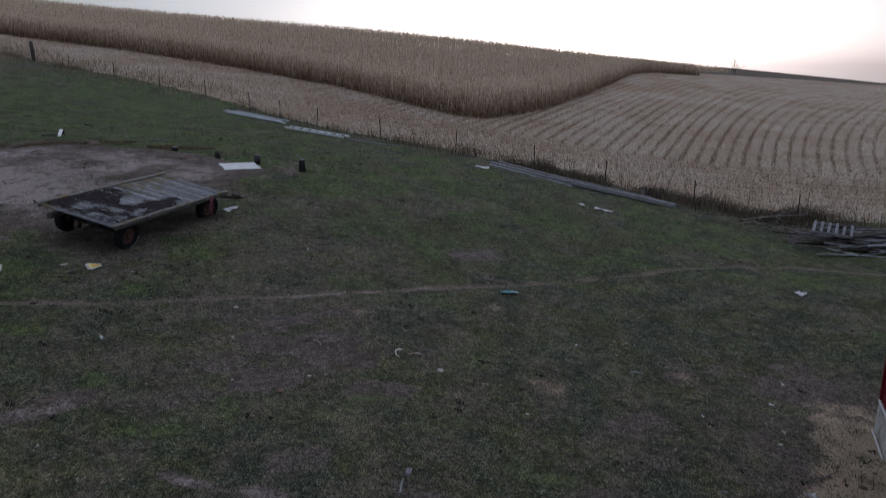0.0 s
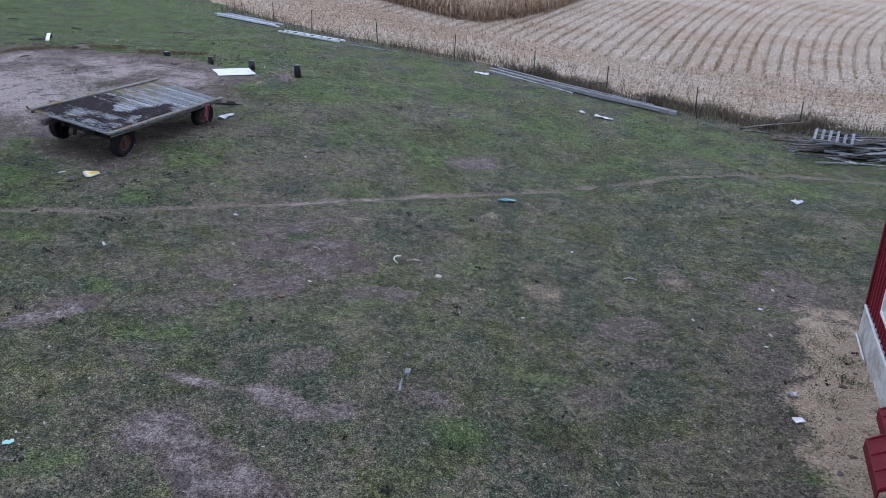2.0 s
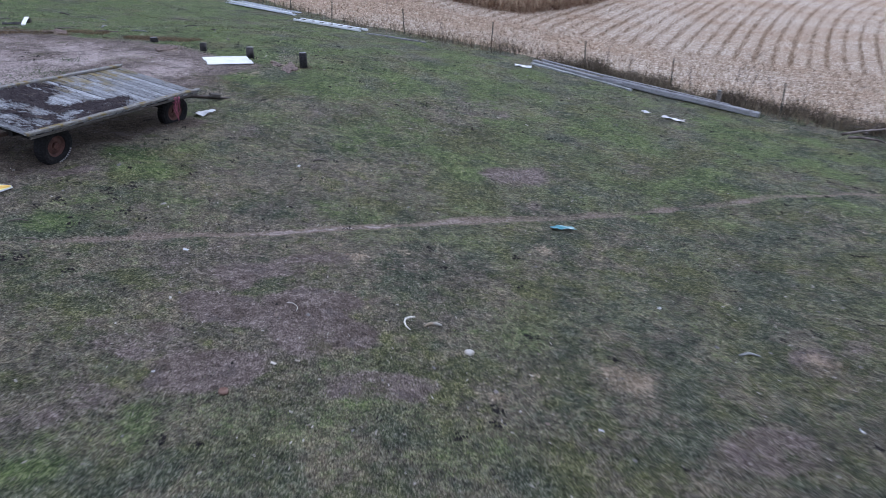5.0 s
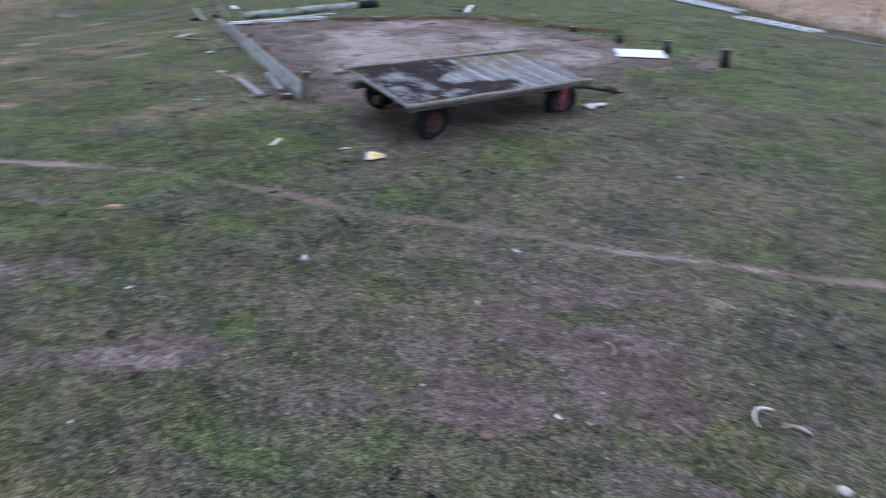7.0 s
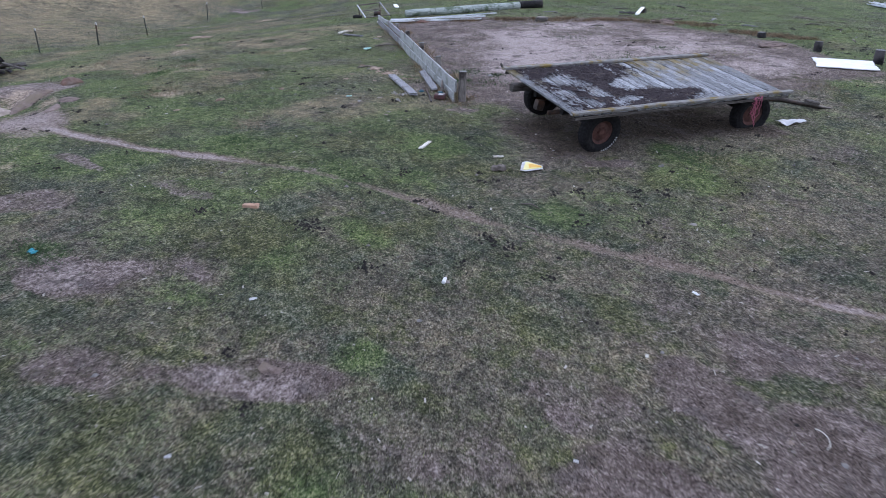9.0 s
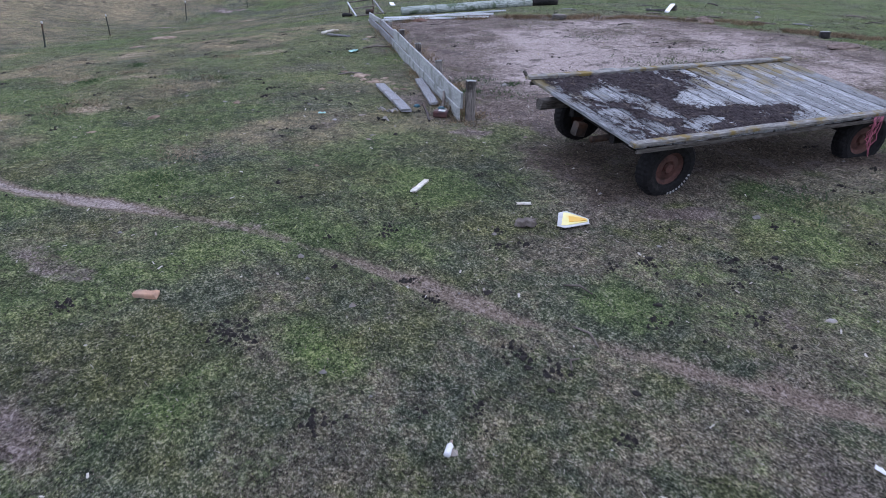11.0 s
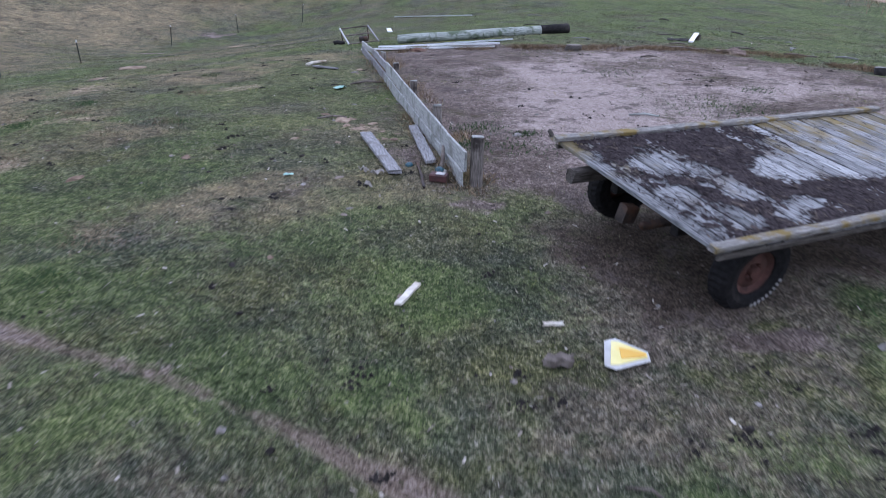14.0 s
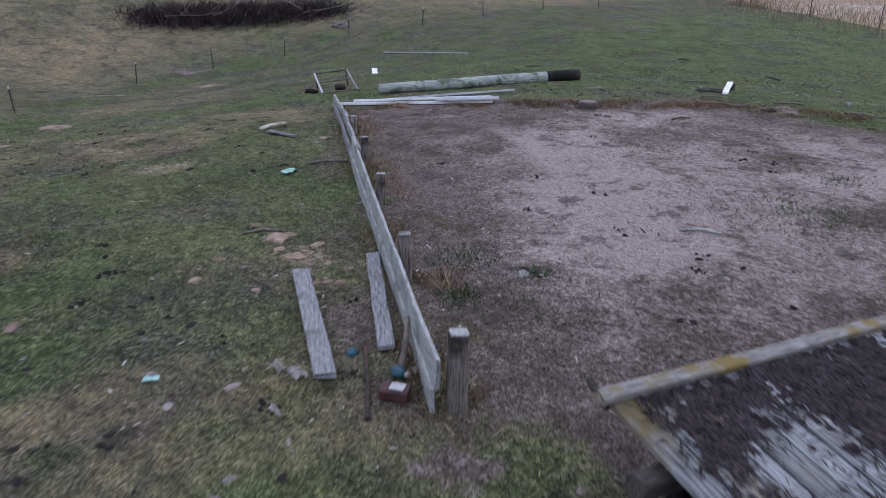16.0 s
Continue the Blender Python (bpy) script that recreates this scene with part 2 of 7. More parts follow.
MINT_PLASTIC = surface("mint_plastic", (0.3, 0.58, 0.52), (0.45, 0.7, 0.64), None, 8.0, (1, 1, 1), 0.5)
BLUE_PLASTIC = surface("blue_plastic", (0.008, 0.04, 0.06), (0.02, 0.1, 0.14), None, 8.0, (1, 1, 1), 0.4)
PINK_TWINE = surface("pink_twine", (0.4, 0.1, 0.17), (0.6, 0.22, 0.3), None, 20.0, (1, 1, 1), 0.8)
YELLOW_SHEET = surface("lemon_sheet", (0.72, 0.64, 0.24), (0.82, 0.77, 0.38), (0.82, 0.62, 0.16), 3.0, (1, 1, 1), 0.45, 0, 0.1, (0.55, 0.75), 2.2)
ORANGE_SHEET = surface("orange_sheet", (0.82, 0.5, 0.1), (0.84, 0.62, 0.18), (0.82, 0.42, 0.12), 3.0, (1, 1, 1), 0.45, 0, 0.1, (0.55, 0.75), 3.0)
POST_GREEN = surface("green_post", (0.02, 0.028, 0.024), (0.05, 0.06, 0.05), (0.09, 0.05, 0.03), 14.0, (1, 1, 1), 0.6, 0.3)
DUNG = surface("sheep_dung", (0.012, 0.011, 0.011), (0.04, 0.036, 0.034), None, 20.0)
POST_WOOD = surface("rotting_post_wood", (0.075, 0.066, 0.06), (0.3, 0.275, 0.255), (0.05, 0.043, 0.04), 5.0, GRAIN, 0.85, 0, 0.7, (0.5, 0.62), 2.0)
GLASS = surface("dark_pane", (0.02, 0.022, 0.025), (0.03, 0.033, 0.036), None, 3.0, (1, 1, 1), 0.08, 0, 0.02)
GRASS = toned("pasture_grass", [(0.0, (0.016, 0.022, 0.012)), (0.42, (0.072, 0.086, 0.048)), (0.7, (0.16, 0.158, 0.105)), (1.0, (0.36, 0.335, 0.265))], 0.8, 0.9, 0.0, (1.15, 1.3, 0.7))
DRY_GRASS = toned("dry_grass", [(0.0, (0.045, 0.037, 0.03)), (0.25, (0.11, 0.09, 0.07)), (0.5, (0.205, 0.165, 0.11)), (1.0, (0.37, 0.305, 0.21))], 0.85, 0.3)
STRAW = toned("corn_straw", [(0.0, (0.24, 0.175, 0.12)), (0.5, (0.5, 0.405, 0.295)), (1.0, (0.84, 0.76, 0.63))], 0.85, 0.3)
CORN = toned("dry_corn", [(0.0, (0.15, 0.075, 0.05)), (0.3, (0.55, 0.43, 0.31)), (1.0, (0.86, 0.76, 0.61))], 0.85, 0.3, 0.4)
LITTER = toned("turf_litter", [(0.0, (0.07, 0.055, 0.042)), (0.6, (0.19, 0.165, 0.13)), (1.0, (0.5, 0.47, 0.42))], 0.85, 0.2)
RUSTY_GRASS = toned("rusty_grass", [(0.0, (0.05, 0.037, 0.027)), (0.4, (0.16, 0.115, 0.07)), (0.75, (0.28, 0.205, 0.125)), (1.0, (0.44, 0.36, 0.24))], 0.85, 0.5)
WEED = toned("green_weed", [(0.0, (0.025, 0.05, 0.02)), (1.0, (0.06, 0.12, 0.04))], 0.7, 0.2)


# ---- the lie of the land ----
SWELLS = [(-44, 24, -1.19), (-44, 32, -1.35), (-36, 16, -0.52), (-36, 24, -0.3), (-36, 32, -0.16), (-28, 8, -0.12), (-28, 16, -0.16),
          (-28, 24, 0.11), (-28, 32, 0.09), (-20, 16, 0.17), (-20, 24, 0.05), (-20, 32, -0.07), (-12, 8, 0.39), (-12, 16, 0.17),
          (-12, 24, 0.23), (-12, 32, 0.35), (-12, 40, -0.06), (-12, 48, -0.16), (-4, 8, 0.35), (-4, 16, -0.12), (-4, 24, 0.13),
          (-4, 32, 0.54), (-4, 40, -0.07), (4, 16, -0.25), (4, 24, -0.05), (4, 32, 0.24), (12, 32, -0.17)]
rng = np.random.default_rng(7)
LATTICE = rng.random((6, 256, 256))


def mottle(x, y, size, layer=0):
    """Smooth noise from 0 to 1 whose lumps are about size metres wide."""
    u, v = np.asarray(x, float) / size + 1000, np.asarray(y, float) / size + 1000
    i, j = np.floor(u).astype(int), np.floor(v).astype(int)
    a, b = u - i, v - j
    a, b = a * a * (3 - 2 * a), b * b * (3 - 2 * b)
    g = LATTICE[layer]
    p, q, r, s = g[i % 256, j % 256], g[(i + 1) % 256, j % 256], g[i % 256, (j + 1) % 256], g[(i + 1) % 256, (j + 1) % 256]
    return (p * (1 - a) + q * a) * (1 - b) + (r * (1 - a) + s * a) * b


def soft_up(u, k):
    return k * np.logaddexp(0, u / k)


def ease(a, b, x):
    t = np.clip((x - a) / (b - a), 0, 1)
    return t * t * (3 - 2 * t)


def away(x, y, line):
    """Distance to a polyline."""
    best = np.full(np.shape(x), 1e9)
    for (ax, ay), (bx, by) in zip(line[:-1], line[1:]):
        dx, dy = bx - ax, by - ay
        s = np.clip(((x - ax) * dx + (y - ay) * dy) / (dx * dx + dy * dy), 0, 1)
        best = np.minimum(best, np.hypot(x - ax - s * dx, y - ay - s * dy))
    return best


def inside(x, y, ring):
    """Signed depth inside a convex ring that runs anticlockwise."""
    best = np.full(np.shape(x), 1e9)
    for (ax, ay), (bx, by) in zip(ring, ring[1:] + ring[:1]):
        n = math.hypot(bx - ax, by - ay)
        best = np.minimum(best, ((bx - ax) * (y - ay) - (by - ay) * (x - ax)) / n)
    return best


def fractal(x, y, size, layer=0):
    return 0.5 * mottle(x, y, size, layer) + 0.27 * mottle(x, y, size / 2.1, (layer + 1) % 6) + 0.15 * mottle(x, y, size / 4.3, (layer + 2) % 6) + 0.08 * mottle(x, y, size / 9, (layer + 3) % 6)


def thin_turf(x, y):
    """From 0 to 1: how far the dirt shows through the grazed turf."""
    worn = np.exp(-((x + 2.4) / 3.4) ** 2 - ((y - 13.6) / 2.7) ** 2) + 0.6 * np.exp(-((x + 4.6) / 2.0) ** 2 - ((y - 11.3) / 1.1) ** 2) + 0.5 * np.exp(-((x - 5.5) / 3.0) ** 2 - ((y - 11.5) / 4.0) ** 2) + 0.3 * np.exp(-((x - 1.2) / 1.4) ** 2 - ((y - 21.0) / 1.8) ** 2)
    return np.clip(0.5 * ease(0.5, 0.66, fractal(x, y, 3.4, 3)) * (1 - 0.7 * ease(-14, -19, x)) + 0.75 * worn * (0.35 + 0.9 * fractal(x, y, 1.5, 1)), 0, 1)


TRAIL = [(-22, 9.6), (-18.7, 10.5), (-16.8, 11.15), (-14.9, 11.7), (-13.4, 12.2), (-12.2, 12.9), (-10.9, 13.6), (-9.5, 14.22), (-8.2, 14.63), (-7.3, 14.97), (-6.1, 15.5),
         (-5.1, 16.05), (-3.95, 16.55), (-2.65, 17.25), (-1.25, 18.05), (0.25, 18.85), (1.9, 19.6), (3.7, 20.55), (5.7, 21.6), (7.85, 22.7), (10.05, 23.5), (12.2, 23.8), (15.4, 23.5), (20, 22.5)]
PAD = [(-23.3, 24.9), (-12.0, 18.5), (-10.6, 18.6), (-7.2, 26.4), (-7.0, 28.4), (-11.2, 30.3), (-16.8, 31.8), (-19, 30)]
FENCE = [(-120, 122), (-36.9, 66.2), (-18.1, 55.2), (-8.1, 46.0), (-3.7, 42.6), (0.6, 39.6), (4.6, 37.3), (8.1, 35.0), (11.4, 32.4), (15.7, 30.7), (24, 29.8), (60, 27)]
CORN_FRONT = [(-260, 150), (-120, 108), (-80, 98), (-53.6, 89.5), (-38.4, 85.7), (-23.6, 79.5), (-10.1, 70.5), (-3, 62.5), (0.7, 58.8), (3.0, 57.7)]
# bare patches: middle, half length, half width, heading, how bare, how pale
BARE = [(-3.15, 7.5, 1.15, 0.42, -30, 1.0, 0.3), (-3.67, 9.06, 0.5, 0.2, -12, 0.9, 0.5), (-2.4, 8.85, 0.7, 0.22, -28, 0.9, 0.4), (-1.6, 8.66, 0.35, 0.2, 0, 0.6, 0.3), (-6.6, 10.35, 0.75, 0.24, 47, 1.0, 0.35),
        (-6.45, 10.85, 0.5, 0.16, 35, 0.9, 0.0), (-9.3, 9.95, 0.9, 0.45, 60, 0.85, 0.33), (-7.65, 9.1, 0.7, 0.4, 30, 0.6, 0.1), (-11.9, 10.2, 0.8, 0.4, 40, 0.6, 0.2), (-2.04, 13.72, 0.8, 0.5, 10, 0.8, 0.15),
        (-2.96, 15.7, 0.8, 0.3, 25, 0.8, 0.3), (-4.2, 12.8, 0.8, 0.5, 0, 0.56, 0.0), (-3.4, 12.4, 0.7, 0.45, 30, 0.8, 0.1), (-3.5, 13.8, 0.7, 0.4, 0, 0.75, 0.1), (-2.3, 14.4, 0.9, 0.5, 20, 0.8, 0.15),
        (-3.5, 15.2, 0.9, 0.4, 25, 0.75, 0.1), (-4.8, 11.3, 1.1, 0.4, 15, 0.42, 0.0), (-0.9, 12.6, 0.7, 0.4, 20, 0.6, 0.1), (1.1, 21.7, 1.1, 0.7, 40, 0.7, 0.2), (1.3, 19.9, 0.6, 0.35, 60, 0.55, 0.2),
        (-2.2, 9.9, 0.6, 0.3, 20, 0.6, 0.0), (-0.3, 9.3, 0.6, 0.3, -10, 0.5, 0.0), (3.8, 12.3, 0.6, 0.45, 30, 0.6, 0.1), (5.4, 14.9, 0.9, 0.5, 30, 0.6, 0.05), (3.76, 10.9, 0.7, 0.5, 20, 0.55, 0.1),
        (2.4, 9.6, 0.7, 0.4, 0, 0.5, 0.0), (-8.0, 17.8, 0.5, 0.17, 55, 0.85, 0.2), (-11.3, 11.8, 0.6, 0.3, 20, 0.5, 0.1), (-9.1, 19.4, 1.3, 0.7, 70, 0.6, 0.0), (-8.5, 20.8, 1.0, 0.6, 70, 0.55, 0.0),
        (-9.6, 18.5, 0.8, 0.5, 70, 0.75, 0.05), (-9.8, 17.9, 0.6, 0.3, 80, 0.7, 0.05), (-11.4, 17.7, 0.6, 0.3, 30, 0.6, 0.2), (-17.2, 11.3, 1.1, 0.5, 20, 0.7, 0.4), (-20.3, 12.2, 1.3, 0.7, 20, 0.7, 0.4), (7.5, 14.3, 1.3, 0.9, 40, 0.6, 0.1),
        (-11.5, 17.8, 0.8, 0.32, 60, 0.95, 0.35), (-8.85, 17.2, 0.4, 0.2, 60, 0.6, 0.05), (-38.0, 24.0, 1.8, 0.3, 35, 0.9, 0.5), (-13.2, 11.15, 0.8, 0.16, 10, 0.8, 0.4), (-43.4, 29.1, 1.2, 0.4, 60, 0.9, 0.4)]
# the greenest tufts: middle and reach
LUSH = [(-8.66, 11.9, 0.8), (-6.18, 11.57, 0.35), (-10.38, 9.73, 0.4), (-10.2, 8.75, 0.5), (-5.08, 10.16, 0.5), (-7.47, 19.18, 0.55), (-4.46, 10.24, 0.5), (-12.3, 13.4, 0.7), (-8.3, 13.1, 0.5), (-7.2, 15.9, 0.6), (-16.5, 17.0, 1.2), (-10.4, 16.2, 0.8), (-19.3, 18.3, 1.5), (0.4, 8.3, 0.5), (-6.6, 18.4, 0.7), (-9.2, 15.0, 0.6)]


def beyond_fence(x, y):
    """Metres past the fence, on the field's side."""
    side = np.interp(x, [p[0] for p in FENCE], [p[1] for p in FENCE])
    return (y - side) * 0.83


CORN_SIDE = [(28, -13), (45, -4.2), (56.4, 2.6), (60, 5.0), (64.5, 7.7), (75, 12.2), (91, 18.3), (115, 27.4), (140, 36.9), (158, 46.5), (177, 62.5), (197, 84), (220, 100), (300, 130)]


def corn_side(y):
    """Where the standing corn's side edge runs."""
    y = np.asarray(y, float)
    return sum(np.interp(y + d, [p[0] for p in CORN_SIDE], [p[1] for p in CORN_SIDE]) for d in (-5, -2, 2, 5)) / 4


def row_at(x, y):
    """Metres across the harvested rows, which sweep on along the hill."""
    k = np.maximum(np.asarray(y, float) - 57.7, -30)
    off = (x - 3.0 - 0.36 * k - 0.0008 * k * k) * 0.92
    return off / (1 + 0.0062 * k * np.clip(off / 26, 0, 1.3))


def in_corn(x, y):
    """True metres into the standing corn, negative outside."""
    front = np.interp(x, [p[0] for p in CORN_FRONT], [p[1] for p in CORN_FRONT])
    side = corn_side(y)
    return np.minimum((y - front) * 0.85, (side - x) * 0.92)


def land(x, y):
    x, y = np.asarray(x, float), np.asarray(y, float)
    u = -0.85 * (x - 10) + 0.53 * (y - 31)
    r = np.hypot(x, y)
    z = 0.3 + 0.12 * soft_up(u, 6.0) - 0.499 - 0.04 * soft_up(-u, 8.0) * np.exp(-np.maximum(r - 40, 0) / 30)
    w = np.maximum(0, y - 150 - 0.8 * np.maximum(0, x - 20))
    z = z - 0.0016 * np.minimum(w, 80) ** 2 - 0.12 * np.maximum(w - 80, 0)
    east = np.clip((np.degrees(np.arctan2(x, np.maximum(y, 1.0))) - 21) / 11, 0, 1.3)
    z = np.maximum(z, -9.0 + (0.004 - 0.022 * east) * np.maximum(r - 300, 0))
    z = np.minimum(z, 60.0)
    for a, b, h in SWELLS:
        z = z + h * np.exp(-((x - a) ** 2 + (y - b) ** 2) / 128.0)
    z = z + 0.11 * np.exp(-((x + 11.5) ** 2 + (y - 19.0) ** 2) / 12.5)
    z = z + 1.5 * np.exp(-((x - 5) / 50) ** 2 - ((y - 150) / 40) ** 2)
    near = np.exp(-np.maximum(r - 45, 0) / 25)
    z = z + near * (0.05 * (mottle(x, y, 1.3) - 0.5) + 0.03 * (mottle(x, y, 0.45, 1) - 0.5)) + 0.12 * near * (mottle(x, y, 5.0, 2) - 0.5)
    # the washed-out step at the end of the trail
    z = z - 0.3 * ease(1.6, 0.2, np.hypot((x + 19.2) * 0.7, y - 10.9))
    z = z - 0.04 * ease(0.3, 0.0, away(x, y, TRAIL)) * ease(40, 10, r)
    return z


def gz(x, y):
    return float(land(x, y))


def ticks(lo, a, b, hi, step, grow):
    fine = list(np.arange(a, b + 1e-6, step))
    left, right = [], []
    for row, edge, sign in ((left, lo, -1), (right, hi, 1)):
        p, s = (a if sign < 0 else b), step
        while sign * p < sign * edge:
            s *= grow
            p += sign * s
            row.append(p)
    return np.array(left[::-1] + fine + right)


def mesh_np(name, verts, faces, material, tone=None, smooth=False):
    me = bpy.data.meshes.new(name)
    verts, faces = np.ascontiguousarray(verts, np.float32), np.ascontiguousarray(faces, np.int32)
    n, k = faces.shape
    me.vertices.add(len(verts))
    me.vertices.foreach_set("co", verts.ravel())
    me.loops.add(n * k)
    me.loops.foreach_set("vertex_index", faces.ravel())
    me.polygons.add(n)
    me.polygons.foreach_set("loop_start", np.arange(0, n * k, k, dtype=np.int32))
    if smooth:
        me.polygons.foreach_set("use_smooth", np.ones(n, bool))
    me.update(calc_edges=True)
    me.materials.append(material)
    if tone is not None:
        a = me.attributes.new("tone", "FLOAT", "POINT")
        a.data.foreach_set("value", np.ascontiguousarray(tone, np.float32))
    return me


# ---- the ground: one sheet to the horizon ----
gx, gy = ticks(-1500, -26, 14, 1500, 0.1, 1.045), ticks(-400, 5, 34, 2600, 0.1, 1.045)
X, Y = np.meshgrid(gx, gy)
Z = land(X, Y)
nx, ny = len(gx), len(gy)
ids = np.arange(nx * ny).reshape(ny, nx)
quads = np.stack([ids[:-1, :-1], ids[:-1, 1:], ids[1:, 1:], ids[1:, :-1]], -1).reshape(-1, 4)


def patch_depth(x, y, rim, px, py, ra, rb, heading):
    """1 in the middle of an oval patch, 0 outside it; rim makes its edge ragged."""
    c, s = math.cos(radians(heading)), math.sin(radians(heading))
    u, v = (c * (x - px) + s * (y - py)) / ra, (c * (y - py) - s * (x - px)) / rb
    return ease(1.3, 0.45, np.hypot(u, v) + rim)


def ragged_rim(x, y):
    return 2.4 * (fractal(x, y, 1.1, 1) - 0.5)


def ground_material():
    mt, shader = start("pasture_ground")
    tc = mt.node_tree.nodes.new("ShaderNodeTexCoord").outputs["Object"]
    fine, mid, wide = noise_at(mt, tc, 14.0, 10.0, 0.8), noise_at(mt, tc, 1.7, 8.0, 0.7), noise_at(mt, tc, 0.22, 6.0, 0.6)
    # single leaves and crumbs, a finger wide
    grit = noise_at(mt, tc, 42.0, 4.0, 0.8)
    grain = sums(mt, "ADD", sums(mt, "MULTIPLY", fine, 0.38), sums(mt, "MULTIPLY", grit, 0.62))
    cool = ramp(mt, grain, [(0.42, (0.012, 0.017, 0.01)), (0.475, (0.046, 0.058, 0.036)), (0.525, (0.088, 0.104, 0.068)), (0.58, (0.3, 0.3, 0.24))])
    olive = ramp(mt, grain, [(0.42, (0.015, 0.018, 0.007)), (0.475, (0.06, 0.069, 0.029)), (0.525, (0.112, 0.122, 0.055)), (0.58, (0.32, 0.31, 0.19))])
    thatch = ramp(mt, grain, [(0.42, (0.024, 0.02, 0.015)), (0.475, (0.102, 0.088, 0.066)), (0.525, (0.168, 0.148, 0.115)), (0.58, (0.39, 0.35, 0.285))])
    lush = ramp(mt, grain, [(0.42, (0.016, 0.028, 0.009)), (0.475, (0.058, 0.093, 0.03)), (0.525, (0.11, 0.155, 0.058)), (0.58, (0.28, 0.31, 0.16))])
    hue, dry = noise_at(mt, tc, 0.5, 8.0, 0.68), noise_at(mt, tc, 1.1, 9.0, 0.74)
    grass = blend(mt, ramp(mt, hue, [(0.44, (0, 0, 0)), (0.56, (1, 1, 1))]), cool, olive)
    dryness = sums(mt, "ADD", dry, sums(mt, "MULTIPLY", sums(mt, "SUBTRACT", attr(mt, "soil"), attr(mt, "flush")), 0.22))
    grass = blend(mt, ramp(mt, dryness, [(0.49, (0, 0, 0)), (0.58, (0.9, 0.9, 0.9))]), grass, thatch)
    green = noise_at(mt, tc, 0.55, 7.0, 0.68)
    greened = sums(mt, "ADD", sums(mt, "ADD", green, sums(mt, "MULTIPLY", attr(mt, "green"), 0.11)), sums(mt, "MULTIPLY", attr(mt, "flush"), 0.13))
    grass = blend(mt, ramp(mt, sums(mt, "ADD", greened, sums(mt, "MULTIPLY", sums(mt, "SUBTRACT", fine, 0.5), 0.4)), [(0.54, (0, 0, 0)), (0.66, (0.9, 0.9, 0.9))]), grass, lush)
    hill = ramp(mt, grain, [(0.4, (0.055, 0.045, 0.028)), (0.5, (0.215, 0.182, 0.115)), (0.6, (0.46, 0.4, 0.27))])
    drift = noise_at(mt, tc, 0.16, 9.0, 0.7, (1.0, 1.0, 2.5))
    grass = blend(mt, sums(mt, "MULTIPLY", attr(mt, "tan"), ramp(mt, drift, [(0.4, (0.2, 0.2, 0.2)), (0.5, (0.75, 0.75, 0.75)), (0.58, (1, 1, 1))])), grass, hill)
    grass = blend(mt, sums(mt, "MULTIPLY", attr(mt, "tan"), ramp(mt, mid, [(0.52, (0, 0, 0)), (0.62, (0.6, 0.6, 0.6))])), grass, (0.06, 0.05, 0.038))
    soil = ramp(mt, grain, [(0.42, (0.05, 0.037, 0.033)), (0.48, (0.15, 0.119, 0.108)), (0.53, (0.215, 0.175, 0.16)), (0.58, (0.44, 0.38, 0.35))])
    wet = noise_at(mt, tc, 0.9, 8.0, 0.75)
    soil = blend(mt, ramp(mt, wet, [(0.48, (0, 0, 0)), (0.58, (0.75, 0.75, 0.75))]), soil, ramp(mt, grain, [(0.42, (0.035, 0.026, 0.021)), (0.58, (0.15, 0.118, 0.1))]))
    # the wagon's shade, put into the soil colour under its deck
    shaded_soil = ramp(mt, grain, [(0.42, (0.018, 0.014, 0.01)), (0.5, (0.06, 0.047, 0.036)), (0.58, (0.16, 0.13, 0.1))])
    soil = blend(mt, attr(mt, "wagon_shade"), soil, shaded_soil)
    edge = sums(mt, "MULTIPLY", sums(mt, "SUBTRACT", sums(mt, "ADD", sums(mt, "MULTIPLY", mid, 0.5), sums(mt, "MULTIPLY", fine, 0.5)), 0.5), 2.3)
    worn = sums(mt, "MULTIPLY", sums(mt, "SUBTRACT", noise_at(mt, tc, 0.42, 10.0, 0.68), 0.5), 0.9)
    bare = ramp(mt, sums(mt, "ADD", sums(mt, "ADD", attr(mt, "soil"), edge), worn), [(0.36, (0, 0, 0)), (0.66, (1, 1, 1))])
    clump = noise_at(mt, tc, 5.5, 7.0, 0.72)
    grass = blend(mt, 1.0, grass, ramp(mt, clump, [(0.36, (0.55, 0.57, 0.6)), (0.5, (1.0, 1.0, 1.0)), (0.64, (1.4, 1.36, 1.28))]), "MULTIPLY")
    grass = blend(mt, 1.0, grass, ramp(mt, wet, [(0.4, (0.72, 0.74, 0.76)), (0.5, (1.0, 1.0, 1.0)), (0.6, (1.18, 1.15, 1.1))]), "MULTIPLY")
    soil = blend(mt, 1.0, soil, ramp(mt, clump, [(0.36, (0.68, 0.66, 0.64)), (0.62, (1.2, 1.2, 1.2))]), "MULTIPLY")
    colour = blend(mt, bare, grass, soil)
    sandy = ramp(mt, grain, [(0.42, (0.22, 0.178, 0.168)), (0.5, (0.4, 0.335, 0.318)), (0.58, (0.6, 0.52, 0.49))])
    colour = blend(mt, ramp(mt, sums(mt, "SUBTRACT", sums(mt, "ADD", attr(mt, "sand"), sums(mt, "ADD", edge, sums(mt, "MULTIPLY", worn, 0.9))), attr(mt, "wagon_shade")), [(0.28, (0, 0, 0)), (0.72, (1, 1, 1))]), colour, sandy)
    crust = noise_at(mt, tc, 2.0, 9.0, 0.78)
    colour = blend(mt, sums(mt, "MULTIPLY", ramp(mt, crust, [(0.53, (0, 0, 0)), (0.6, (0.85, 0.85, 0.85))]), bare), colour, ramp(mt, grain, [(0.42, (0.04, 0.032, 0.03)), (0.58, (0.175, 0.15, 0.14))]))
